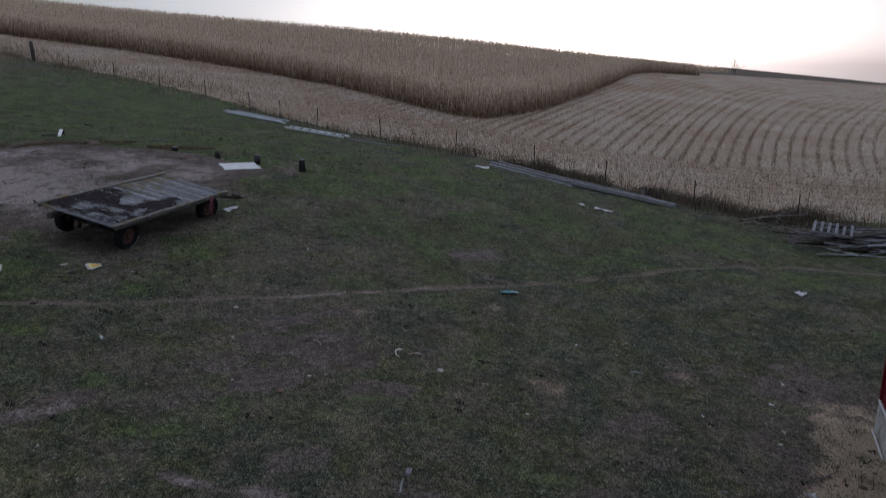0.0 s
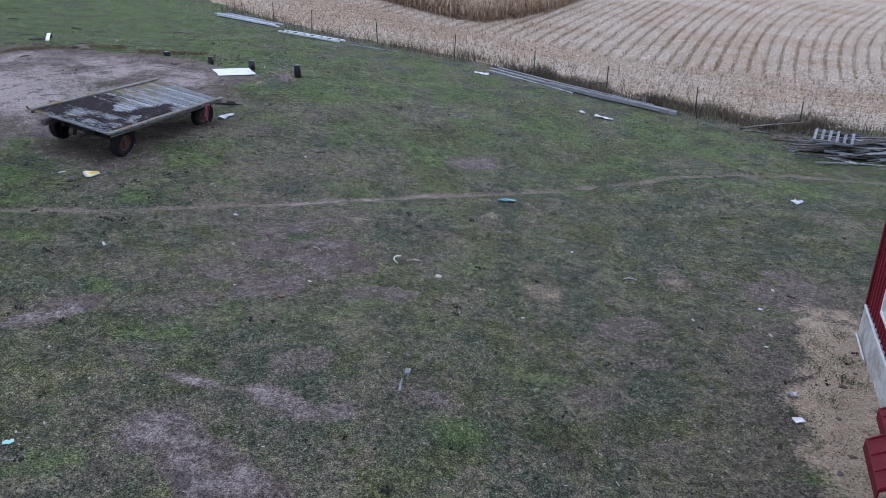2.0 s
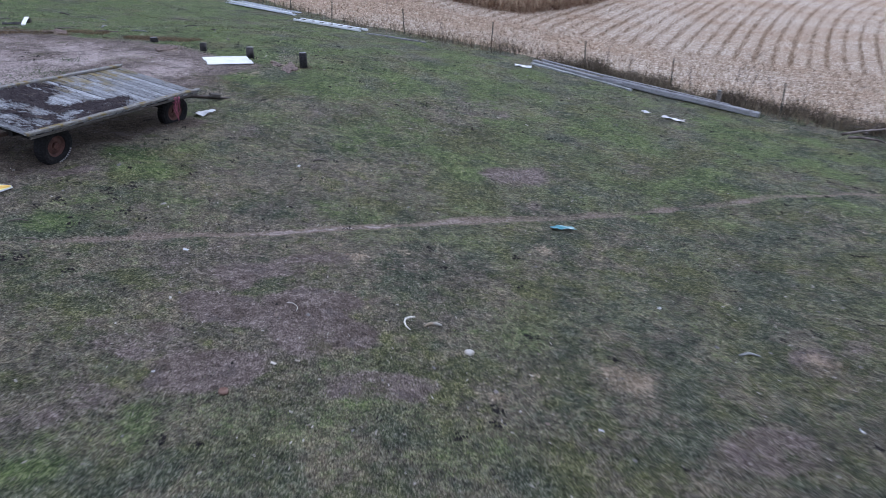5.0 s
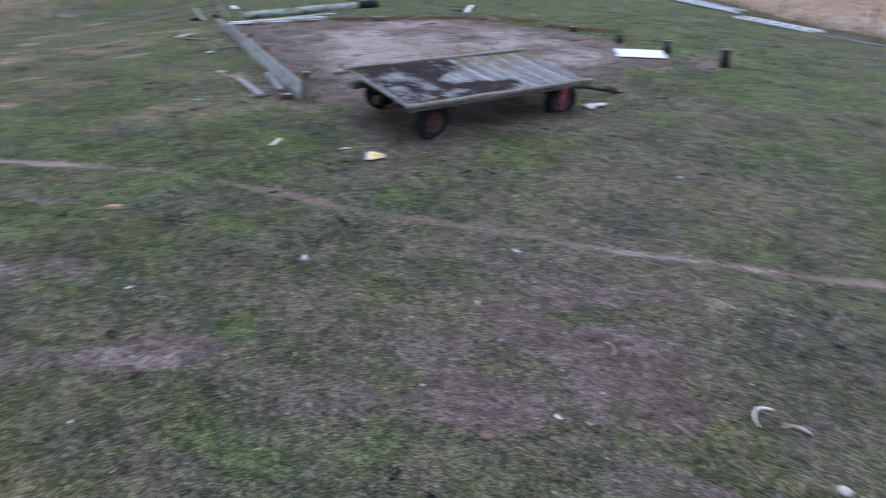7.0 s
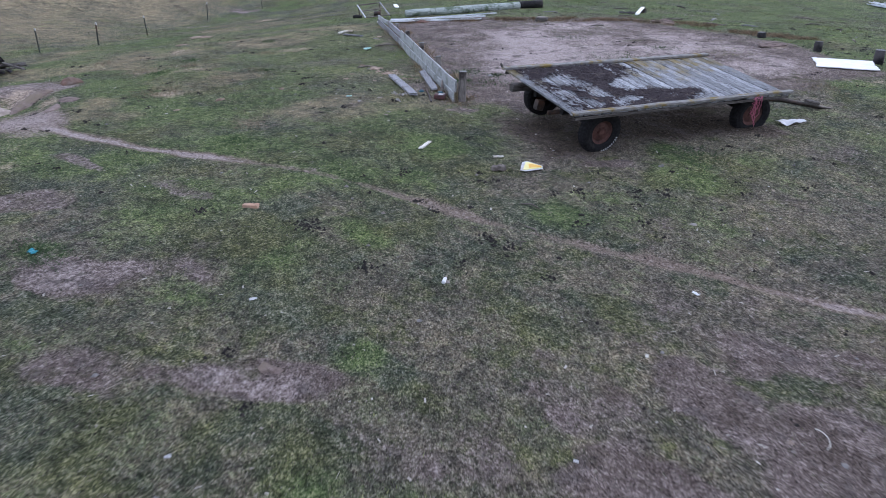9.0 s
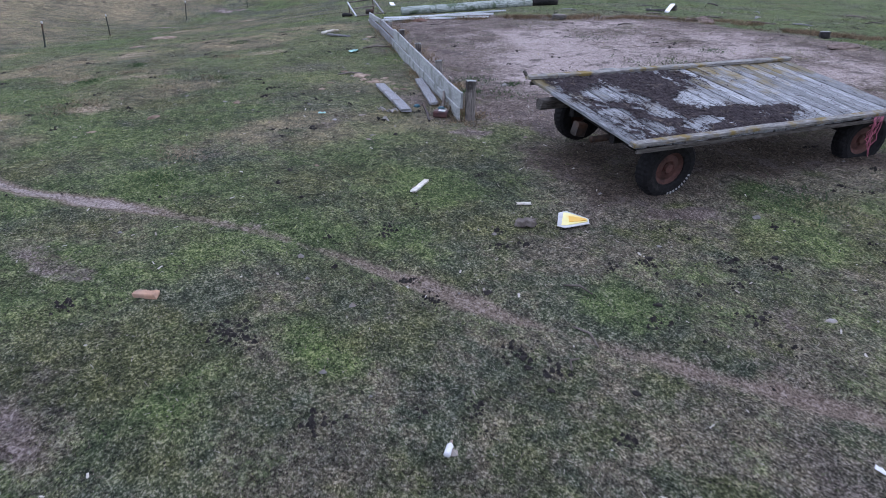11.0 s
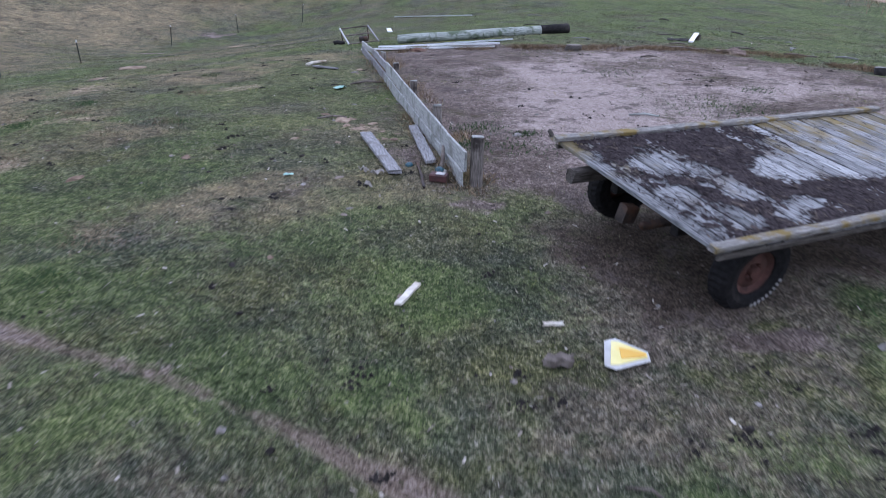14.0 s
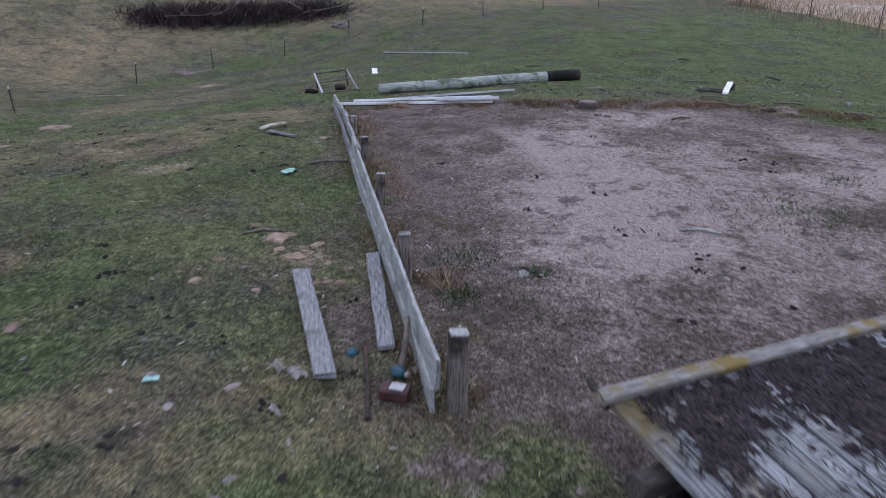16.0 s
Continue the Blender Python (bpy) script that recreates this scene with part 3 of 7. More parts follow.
    moss = noise_at(mt, tc, 0.75, 10.0, 0.75)
    colour = blend(mt, sums(mt, "MULTIPLY", ramp(mt, moss, [(0.57, (0, 0, 0)), (0.64, (0.75, 0.75, 0.75))]), bare), colour, ramp(mt, grain, [(0.42, (0.03, 0.03, 0.016)), (0.58, (0.135, 0.128, 0.075))]))
    dust = ramp(mt, grain, [(0.42, (0.09, 0.067, 0.053)), (0.5, (0.21, 0.163, 0.133)), (0.58, (0.37, 0.305, 0.26))])
    colour = blend(mt, ramp(mt, sums(mt, "ADD", attr(mt, "trail"), sums(mt, "MULTIPLY", edge, 0.6)), [(0.16, (0, 0, 0)), (0.55, (0.9, 0.9, 0.9))]), colour, dust)
    colour = blend(mt, sums(mt, "MULTIPLY", attr(mt, "trail"), ramp(mt, sums(mt, "ADD", attr(mt, "sand"), edge), [(0.3, (0, 0, 0)), (0.6, (0.9, 0.9, 0.9))])), colour, sandy)
    yellow = ramp(mt, grain, [(0.42, (0.21, 0.152, 0.1)), (0.5, (0.46, 0.36, 0.26)), (0.58, (0.68, 0.56, 0.43))])
    colour = blend(mt, ramp(mt, sums(mt, "ADD", attr(mt, "yellow"), sums(mt, "ADD", edge, worn)), [(0.36, (0, 0, 0)), (0.72, (1, 1, 1))]), colour, yellow)
    # harvested rows: pale litter with browner lines between
    litter = noise_at(mt, tc, 6.5, 12.0, 0.88)
    straw = ramp(mt, litter, [(0.42, (0.12, 0.08, 0.056)), (0.49, (0.42, 0.325, 0.245)), (0.535, (0.64, 0.55, 0.45)), (0.59, (0.9, 0.85, 0.76))])
    wave = sums(mt, "SINE", sums(mt, "MULTIPLY", attr(mt, "rows"), 2 * math.pi / 1.04), 0.0)
    wave = sums(mt, "ADD", wave, sums(mt, "MULTIPLY", sums(mt, "SUBTRACT", sums(mt, "ADD", sums(mt, "ADD", mid, wide), litter), 1.5), 2.9))
    each = node(mt, "ShaderNodeTexWhiteNoise")
    each.noise_dimensions = "1D"
    mt.node_tree.links.new(sums(mt, "FLOOR", sums(mt, "ADD", sums(mt, "MULTIPLY", attr(mt, "rows"), 1 / 1.04), 0.25), 0.0), each.inputs["W"])
    along = noise_at(mt, tc, 0.12, 5.0, 0.6)
    strong = sums(mt, "ADD", sums(mt, "MULTIPLY", each.outputs["Value"], 0.9), sums(mt, "MULTIPLY", sums(mt, "SUBTRACT", along, 0.5), 3.0))
    line = sums(mt, "MULTIPLY", ramp(mt, wave, [(0.4, (0, 0, 0)), (1.0, (0.85, 0.85, 0.85))]), sums(mt, "MULTIPLY", attr(mt, "lined"), ramp(mt, strong, [(0.1, (0.25, 0.25, 0.25)), (0.8, (1, 1, 1))])))
    straw = blend(mt, ramp(mt, along, [(0.42, (0, 0, 0)), (0.6, (0.7, 0.7, 0.7))]), straw, blend(mt, 1.0, straw, (0.78, 0.66, 0.55), "MULTIPLY"))
    straw = blend(mt, line, straw, ramp(mt, litter, [(0.36, (0.09, 0.05, 0.032)), (0.64, (0.36, 0.245, 0.15))]))
    colour = blend(mt, ramp(mt, sums(mt, "ADD", attr(mt, "field"), sums(mt, "MULTIPLY", edge, 0.5)), [(0.4, (0, 0, 0)), (0.6, (1, 1, 1))]), colour, straw)
    colour = blend(mt, attr(mt, "far"), colour, ramp(mt, wide, [(0.35, (0.075, 0.058, 0.045)), (0.65, (0.13, 0.1, 0.075))]))
    inside_ = sums(mt, "SUBTRACT", 1.0, attr(mt, "field"), True)
    bits = noise_at(mt, tc, 38.0, 2.0, 0.5)
    colour = blend(mt, sums(mt, "MULTIPLY", ramp(mt, bits, [(0.7, (0, 0, 0)), (0.74, (1, 1, 1))]), inside_), colour, (0.32, 0.3, 0.26))
    colour = blend(mt, sums(mt, "MULTIPLY", ramp(mt, bits, [(0.315, (1, 1, 1)), (0.35, (0, 0, 0))]), inside_), colour, (0.02, 0.018, 0.017))
    mt.node_tree.links.new(colour, shader.inputs["Base Color"])
    shader.inputs["Roughness"].default_value, shader.inputs["Specular IOR Level"].default_value = 0.95, 0.15
    bumped(mt, shader, sums(mt, "ADD", sums(mt, "ADD", fine, sums(mt, "MULTIPLY", clump, 2.0)), sums(mt, "MULTIPLY", litter, attr(mt, "field"))), 0.8, 0.06)
    return mt


GROUND = ground_material()
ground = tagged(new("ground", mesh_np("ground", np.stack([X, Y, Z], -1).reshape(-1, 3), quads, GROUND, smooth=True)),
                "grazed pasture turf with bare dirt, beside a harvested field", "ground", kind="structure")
past = beyond_fence(X, Y)
soil = 0.02 + 0.5 * thin_turf(X, Y)
BANK = [(-24.5, 14.0), (-28.3, 18.0), (-29.5, 19.2), (-34.2, 21.2), (-37.0, 23.0), (-41.5, 27.5), (-42.5, 32.0)]
pale, rim_at = np.zeros_like(X), ragged_rim(X, Y)
spread_at = 1.6 * (fractal(X, Y, 0.9, 3) - 0.5)
for px, py, ra, rb, heading, depth, light_ in BARE:
    here = patch_depth(X, Y, rim_at, px, py, ra, rb, heading)
    soil, pale = np.maximum(soil, depth * here), np.maximum(pale, light_ * here)
flush = np.zeros_like(X)
for px, py, pr in LUSH:
    flush = np.maximum(flush, ease(1.3, 0.3, np.hypot(X - px, 1.3 * (Y - py)) / pr + spread_at))
pad = inside(X, Y, PAD)
# ground below the wagon: bare soil, also darkened in colour as its shade
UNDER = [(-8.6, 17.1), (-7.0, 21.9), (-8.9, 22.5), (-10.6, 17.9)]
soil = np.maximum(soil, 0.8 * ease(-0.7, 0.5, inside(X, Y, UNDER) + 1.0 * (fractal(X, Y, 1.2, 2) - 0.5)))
soil = np.maximum(soil, ease(-0.7, 0.8, pad + 0.9 * (mottle(X, Y, 1.2, 5) - 0.5)))
OLD_WALL = [(-11.9, 18.0), (-23.2, 24.6)]
soil = np.maximum(soil, 0.42 * ease(1.3, 0.2, away(X, Y, OLD_WALL)) * (0.5 + 0.9 * mottle(X, Y, 0.9, 4)))
trail_at = away(X, Y, TRAIL)
wash = ease(1.3, 0.3, np.hypot((X + 17.4) * 0.55, (Y - 11.1) * 1.1)) + 0.8 * ease(0.9, 0.2, np.hypot((X + 19.8), (Y - 11.9)))
sand = 0.6 * wash + ease(0.0, 2.5, pad + 1.2 * (fractal(X, Y, 2.0, 2) - 0.5)) * (0.54 + 1.5 * (fractal(X, Y, 2.8, 1) - 0.5) + 0.16 * ease(-18, -12, X))
ragged = trail_at + 0.16 * (fractal(X, Y, 0.5, 2) - 0.5) + 0.1 * (mottle(X, Y, 1.4, 4) - 0.5)
share = np.interp(X, [-20, -14, -12.3, -11.6, -10.5, -9.0, -8.0, -6.5, -5, -4, -1.5, 0.5, 3, 6, 12], [1.0, 1.0, 0.95, 0.78, 0.62, 0.55, 0.6, 0.66, 0.75, 1.0, 0.98, 0.62, 0.46, 0.48, 0.6])
trail = ease(np.interp(X, [-13, -11, -6, -4], [0.21, 0.16, 0.18, 0.2]), 0.02, ragged) * share * (0.75 + 1.1 * (fractal(X, Y, 0.9, 5) - 0.3))
dusty = ease(0.14, 0.0, ragged) * np.interp(X, [-20, -13, -12, -11, -5, -4, -1.5, 0], [1.3, 1.3, 0.9, 0.35, 0.4, 1.5, 1.35, 0.35])
soil = np.maximum(soil, 0.36 * share * ease(0.3, 0.08, ragged))
pale = np.maximum(pale, 0.6 * dusty)
BARN_FOOT = [(8.4, 12.7), (3.6, 0.8)]
yellow = ease(1.55, 0.7, away(X, Y, BARN_FOOT) + 1.1 * (fractal(X, Y, 1.8, 2) - 0.5)) * (0.62 + 1.5 * (fractal(X, Y, 1.1, 1) - 0.36))
soil = np.maximum(soil, 0.46 * ease(3.6, 1.6, away(X, Y, BARN_FOOT)))
tan_ = 0.3 * ease(-9, -13, X) * ease(-26, -20, X) * ease(16, 18.5, Y) * ease(25, 21, Y) + 0.95 * ease(0.48, 0.58, fractal(X, Y, 2.6, 5)) * ease(-10, -15, X) * ease(30, 24, Y) + ease(1.0, -5.0, X - np.interp(Y, [5, 13.7, 17, 21.6, 26.5, 30.9, 38, 53], [-22, -28.5, -33.2, -37.6, -42.1, -44.4, -43, -37]) + 3 * (fractal(X, Y, 6.0, 2) - 0.5)) + 0.5 * ease(-19, -27, X) * mottle(X, Y, 2.5, 0) * ease(26, 18, Y) + 0.6 * ease(-14, -24, X) * ease(13, 9, Y)
for px, py, pr in ((-10.6, 29.3, 0.5), (-6.1, 28.3, 0.7), (-7.0, 26.8, 0.6), (-15.3, 19.0, 0.7), (-13.5, 14.2, 0.35), (-20.6, 19.3, 0.8), (-23.5, 17.0, 1.0), (-19.4, 15.4, 0.6), (-18.6, 12.2, 0.7), (-20.2, 11.6, 0.8), (-22.3, 11.0, 0.8), (-38, 28, 1.2), (-20.2, 14.9, 0.6), (-19.4, 15.8, 0.6), (-18.0, 15.7, 0.5), (-17.0, 14.0, 0.5), (-22.7, 14.6, 0.6), (-15.6, 10.0, 0.9), (-14.3, 9.8, 0.7), (1.34, 17.67, 0.4), (2.16, 13.5, 0.5), (1.58, 15.17, 0.35), (5.45, 14.7, 0.4), (-2.0, 16.24, 0.3), (-1.28, 16.67, 0.3), (0.9, 13.2, 0.25), (0.3, 12.6, 0.25), (-1.9, 13.1, 0.22)):
    yellow = np.maximum(yellow, 0.5 * np.exp(-((X - px) ** 2 + (Y - py) ** 2) / (pr * pr)))
field = ease(0.3, 1.2, past + 0.8 * (mottle(X, Y, 1.5, 1) - 0.5)) * ease(330, 300, Y)
rows_at = row_at(X, Y)
head = ease(16, 8, past)
rows = np.where(head > 0.5, past, rows_at)
lined = 0.9 * ease(3, 14, past) * ease(0.0, 0.6, np.abs(head - 0.5) * 2) * (1 - 0.45 * head)
far = ease(250, 330, np.hypot(X, Y)) * ease(30, 100, X) + ease(230, 300, Y)
flush = np.maximum(flush, ease(1.7, 0.3, away(X, Y, BANK) + 1.4 * (fractal(X, Y, 2.2, 2) - 0.5)))
tan_ = tan_ * (1 - 0.8 * ease(1.6, 0.6, away(X, Y, BANK)))
for key, value in (("soil", soil), ("tan", np.clip(tan_, 0, 1)), ("green", ease(-8, -12, X) * ease(-34, -26, X) + (0.5 + 0.5 * ease(23, 28, Y)) * ease(17, 23, Y) * ease(-11, -8, X) * ease(-1, -4, past) + 0.45 * ease(30, 33, Y) * ease(-8, -11, X) * ease(-1, -4, past)), ("sand", np.maximum(sand, 1.05 * pale)), ("flush", flush), ("wagon_shade", ease(-0.6, 0.6, inside(X, Y, UNDER) + 1.0 * (fractal(X, Y, 1.2, 2) - 0.5))), ("trail", np.maximum(trail, 0.75 * wash)), ("yellow", yellow), ("field", field), ("rows", rows), ("lined", lined), ("far", np.clip(far, 0, 1))):
    a = ground.data.attributes.new(key, "FLOAT", "POINT")
    a.data.foreach_set("value", np.ascontiguousarray(value, np.float32).ravel())


# ---- blades, stalks and litter ----
def scatter(count, x0, x1, y0, y1, keep):
    """Random places in a box, kept by a chance that keep(x, y) gives."""
    x, y = rng.uniform(x0, x1, count), rng.uniform(y0, y1, count)
    ok = rng.random(count) < keep(x, y)
    return x[ok], y[ok]


def blades(x, y, height, width, lean, tone, base_z=None):
    """One upright triangle for each place."""
    n = len(x)
    z = (land(x, y) if base_z is None else base_z) - 0.005
    a, b = rng.uniform(0, 2 * np.pi, n), rng.uniform(0, 2 * np.pi, n)
    h = height * rng.uniform(0.5, 1.3, n)
    p = np.stack([x, y, z], -1)
    side = np.stack([np.cos(a), np.sin(a), np.zeros(n)], -1) * (width * 0.5 * rng.uniform(0.7, 1.3, n))[:, None]
    tip = np.stack([np.cos(b), np.sin(b), np.zeros(n)], -1) * (h * lean * rng.uniform(0.2, 1.0, n))[:, None]
    tip[:, 2] = h
    v = np.stack([p - side, p + side, p + tip], 1).reshape(-1, 3)
    return v, np.arange(3 * n).reshape(-1, 3), np.repeat(tone, 3)


def litter_bits(x, y, length, width, tone, lift=0.012):
    """Flat straws that lie on the ground, a little tilted."""
    n = len(x)
    z = land(x, y) + lift
    a = rng.uniform(0, 2 * np.pi, n)
    d = np.stack([np.cos(a), np.sin(a), rng.normal(0, 0.25, n)], -1) * (length * rng.uniform(0.4, 1.2, n) / 2)[:, None]
    w = np.stack([-np.sin(a), np.cos(a), rng.normal(0, 0.2, n)], -1) * (width * rng.uniform(0.6, 1.3, n) / 2)[:, None]
    p = np.stack([x, y, z], -1)
    v = np.stack([p - d - w, p + d - w, p + d + w, p - d + w], 1).reshape(-1, 3)
    q = np.arange(4 * n).reshape(-1, 4)
    return v, np.concatenate([q[:, [0, 1, 2]], q[:, [0, 2, 3]]]), np.repeat(tone, 4)


def merged(*groups):
    vs, fs, ts, o = [], [], [], 0
    for v, f, t in groups:
        vs.append(v), fs.append(f + o), ts.append(t)
        o += len(v)
    return np.concatenate(vs), np.concatenate(fs), np.concatenate(ts)


def bare_at(x, y):
    b = ease(-0.5, 0.6, inside(x, y, PAD)) + ease(-0.5, 0.4, inside(x, y, UNDER)) + 0.8 * ease(0.28, 0.08, away(x, y, TRAIL)) + 0.9 * ease(2.2, 1.0, away(x, y, BARN_FOOT))
    rim = ragged_rim(x, y)
    for px, py, ra, rb, heading, depth, _ in BARE:
        b = np.maximum(b, depth * patch_depth(x, y, rim, px, py, ra, rb, heading))
    return np.clip(b, 0, 1)


def stuff(name, groups, material, label, category):
    v, f, t = merged(*groups)
    return tagged(new(name, mesh_np(name, v, f, material, t)), label, category, kind="stuff")


def grass_near(x, y):
    d = away(x, y, [(-4, 13), (-8, 16), (-13, 17)])
    return (1 - 0.93 * bare_at(x, y)) * (1 - 0.8 * thin_turf(x, y)) * np.exp(-np.maximum(d - 4.5, 0) / 3.5) * (0.35 + 0.65 * mottle(x, y, 0.6, 3))


tx, ty = scatter(620000, -26, 6, 5, 27, grass_near)
wx, wy = scatter(430000, -46, 15, 4, 46, lambda x, y: (1 - 0.93 * bare_at(x, y)) * (1 - 0.75 * thin_turf(x, y)) * (0.25 + 0.75 * mottle(x, y, 0.9, 3)) * (beyond_fence(x, y) < 0))
hx, hy = scatter(90000, -85, -24, 0, 75, lambda x, y: (0.2 + 0.8 * mottle(x, y, 1.8, 3)) * (beyond_fence(x, y) < 0))
stuff("grass", [blades(hx, hy, 0.03, 0.05, 1.8, np.clip(0.3 + rng.beta(2, 2, len(hx)) * 0.6 + 0.2 * ease(-34, -42, hx), 0, 1)), blades(tx, ty, 0.02, 0.012, 2.0, np.clip(rng.beta(1.0, 1.6, len(tx)) + 0.1 * ease(-10, -13, tx), 0, 1)), blades(wx, wy, 0.028, 0.02, 1.8, np.clip(rng.beta(1.0, 1.6, len(wx)) + 0.24 * ease(-11, -16, wx), 0, 1))],
      GRASS, "short green grazed grass with dry tips over the pasture", "grass")
px_, py_ = scatter(160000, -24, -6, 18, 32, lambda x, y: (inside(x, y, PAD) > -0.4) * ease(0.56, 0.66, fractal(x, y, 2.3, 4)) * 0.55)
gx_, gy_ = scatter(90000, -26, 8, 24, 46, lambda x, y: (beyond_fence(x, y) < -0.3) * (inside(x, y, PAD) < -0.2) * ease(0.46, 0.62, fractal(x, y, 1.9, 2)) * 0.6)
stuff("rough_grass", [blades(gx_, gy_, 0.035, 0.035, 1.7, 0.25 + 0.7 * rng.random(len(gx_)))], GRASS, "rougher tufted grass between the pad and the fence", "grass")
wx_, wy_ = scatter(2600, -24, -6, 18, 33, lambda x, y: (inside(x, y, PAD) > -0.8) * (0.12 + 0.7 * (mottle(x, y, 1.3, 3) > 0.62)))
stuff("wood_debris", [litter_bits(wx_, wy_, 0.12, 0.018, rng.random(len(wx_)) ** 1.5, 0.014)], DRY_GRASS, "small twigs and bark bits strewn over the pad", "debris")
stuff("pad_grass", [blades(px_, py_, 0.03, 0.011, 1.2, np.clip(0.4 + 0.5 * rng.random(len(px_)), 0, 1))], GRASS, "sparse olive grass tufts on the bare dirt pad", "grass")
lx, ly = scatter(75000, -22, 8, 5, 26, lambda x, y: 0.3 + 0.3 * mottle(x, y, 1.4, 2) + 0.3 * thin_turf(x, y))
cx, cy = scatter(1300, -19, 4, 23, 41, lambda x, y: (beyond_fence(x, y) < -0.5) * (0.25 + 0.75 * (mottle(x, y, 2.5, 2) > 0.55)))
hx_, hy_ = scatter(3600, -22, 10, 5, 30, lambda x, y: 0.35 + 0.65 * (mottle(x, y, 1.7, 4) > 0.5))
stuff("straw_litter", [litter_bits(hx_, hy_, 0.05, 0.018, 0.7 + 0.6 * rng.random(len(hx_)) ** 2, 0.02), litter_bits(cx, cy, 0.13, 0.022, rng.random(len(cx)), 0.025), litter_bits(lx, ly, 0.06, 0.0045, rng.beta(1.1, 2.0, len(lx)))], LITTER, "pale straw and wood bits strewn over the pasture", "straw")

# the tall dry grass along the fence, the old boards and the field's edge
fx, fy = scatter(900000, -75, 34, 24, 95, lambda x, y: (0.1 + 0.9 * mottle(x, y, 1.6, 2)) * ease(1.3, 0.2, np.abs(beyond_fence(x, y) + 0.1)) * ease(0.42, 0.6, mottle(x, y, 4.0, 4)) * 0.6)
ux, uy = scatter(260000, -75, 34, 24, 110, lambda x, y: ease(6.0, 0.8, np.abs(beyond_fence(x, y) - 1.2)) * ease(-12, -24, x) * 0.4)
qx, qy = scatter(500000, -2, 26, 26, 44, lambda x, y: (0.15 + 0.85 * mottle(x, y, 1.1, 2)) * ease(1.6, 0.4, np.abs(beyond_fence(x, y) - 0.35)) * ease(0, 5, x) * 0.62 * ease(0.25, 0.55, mottle(x, y, 1.5, 4)))
bx, by = scatter(150000, -24, -11, 17.5, 25.5, lambda x, y: (0.35 + 0.65 * ease(-17, -14, x)) * ease(0.6, 0.05, away(x, y, [(-11.9, 18.35), (-23.2, 24.8)])) * ease(0.4, 0.62, mottle(x, y, 0.8, 2)))
stuff("tall_dry_grass", [blades(fx, fy, 0.5, 0.03, 0.5, rng.beta(1.6, 2.4, len(fx))), blades(qx, qy, 0.1 + 0.75 * mottle(qx, qy, 0.9, 1) ** 1.5, 0.02, 0.9, 0.08 + 0.5 * rng.random(len(qx)) ** 1.5), blades(ux, uy, 0.5, 0.035, 0.6, rng.beta(3, 1.6, len(ux)))],
      DRY_GRASS, "tall dry brown grass along the fence", "grass")
RIDGE = [(-22.0, 25.6), (-18.6, 28.7), (-17.0, 31.2), (-14.2, 32.2), (-10.5, 31.2)]
rx_, ry_ = scatter(160000, -24, -9, 24.5, 33.5, lambda x, y: ease(0.75, 0.1, away(x, y, RIDGE) + 0.7 * (fractal(x, y, 1.3, 4) - 0.5)) * ease(0.42, 0.58, fractal(x, y, 0.9, 2)))
stuff("rusty_grass", [blades(rx_, ry_, 0.05 + 0.09 * mottle(rx_, ry_, 0.6, 3), 0.014, 1.6, rng.beta(1.4, 2.2, len(rx_))), blades(bx, by, 0.05 + 0.2 * mottle(bx, by, 0.7, 1) ** 2 * (0.6 + 0.4 * ease(-17, -14, bx)), 0.013, 1.5, rng.beta(1.6, 1.6, len(bx)))], RUSTY_GRASS, "rust-brown dead grass tufts along the pad's boards and edge", "grass")

# the harvested field: stubs in rows, and trash between them
sx, sy = scatter(560000, -60, 90, 28, 120, lambda x, y: (beyond_fence(x, y) > 0.8) * (in_corn(x, y) < -0.4) * np.exp(-np.maximum(np.hypot(x, y) - 45, 0) / 28))
sr = np.where(beyond_fence(sx, sy) < 12, beyond_fence(sx, sy), row_at(sx, sy))
on_row = np.abs((sr / 1.04) % 1.0 - 0.25) < 0.13
spread = (np.abs((sr / 1.04) % 1.0 - 0.25) > 0.16) | (rng.random(len(sx)) < 0.3) | (beyond_fence(sx, sy) < 3)
stuff("corn_stubble", [blades(sx[on_row], sy[on_row], 0.24, 0.04, 0.8, 0.5 * rng.random(on_row.sum()) ** 1.5 - 0.15),
                       litter_bits(sx[spread], sy[spread], 0.25, 0.024, rng.beta(0.9, 0.8, spread.sum()), 0.04)], STRAW, "pale cut corn stubble and husk litter in curving rows", "stubble")


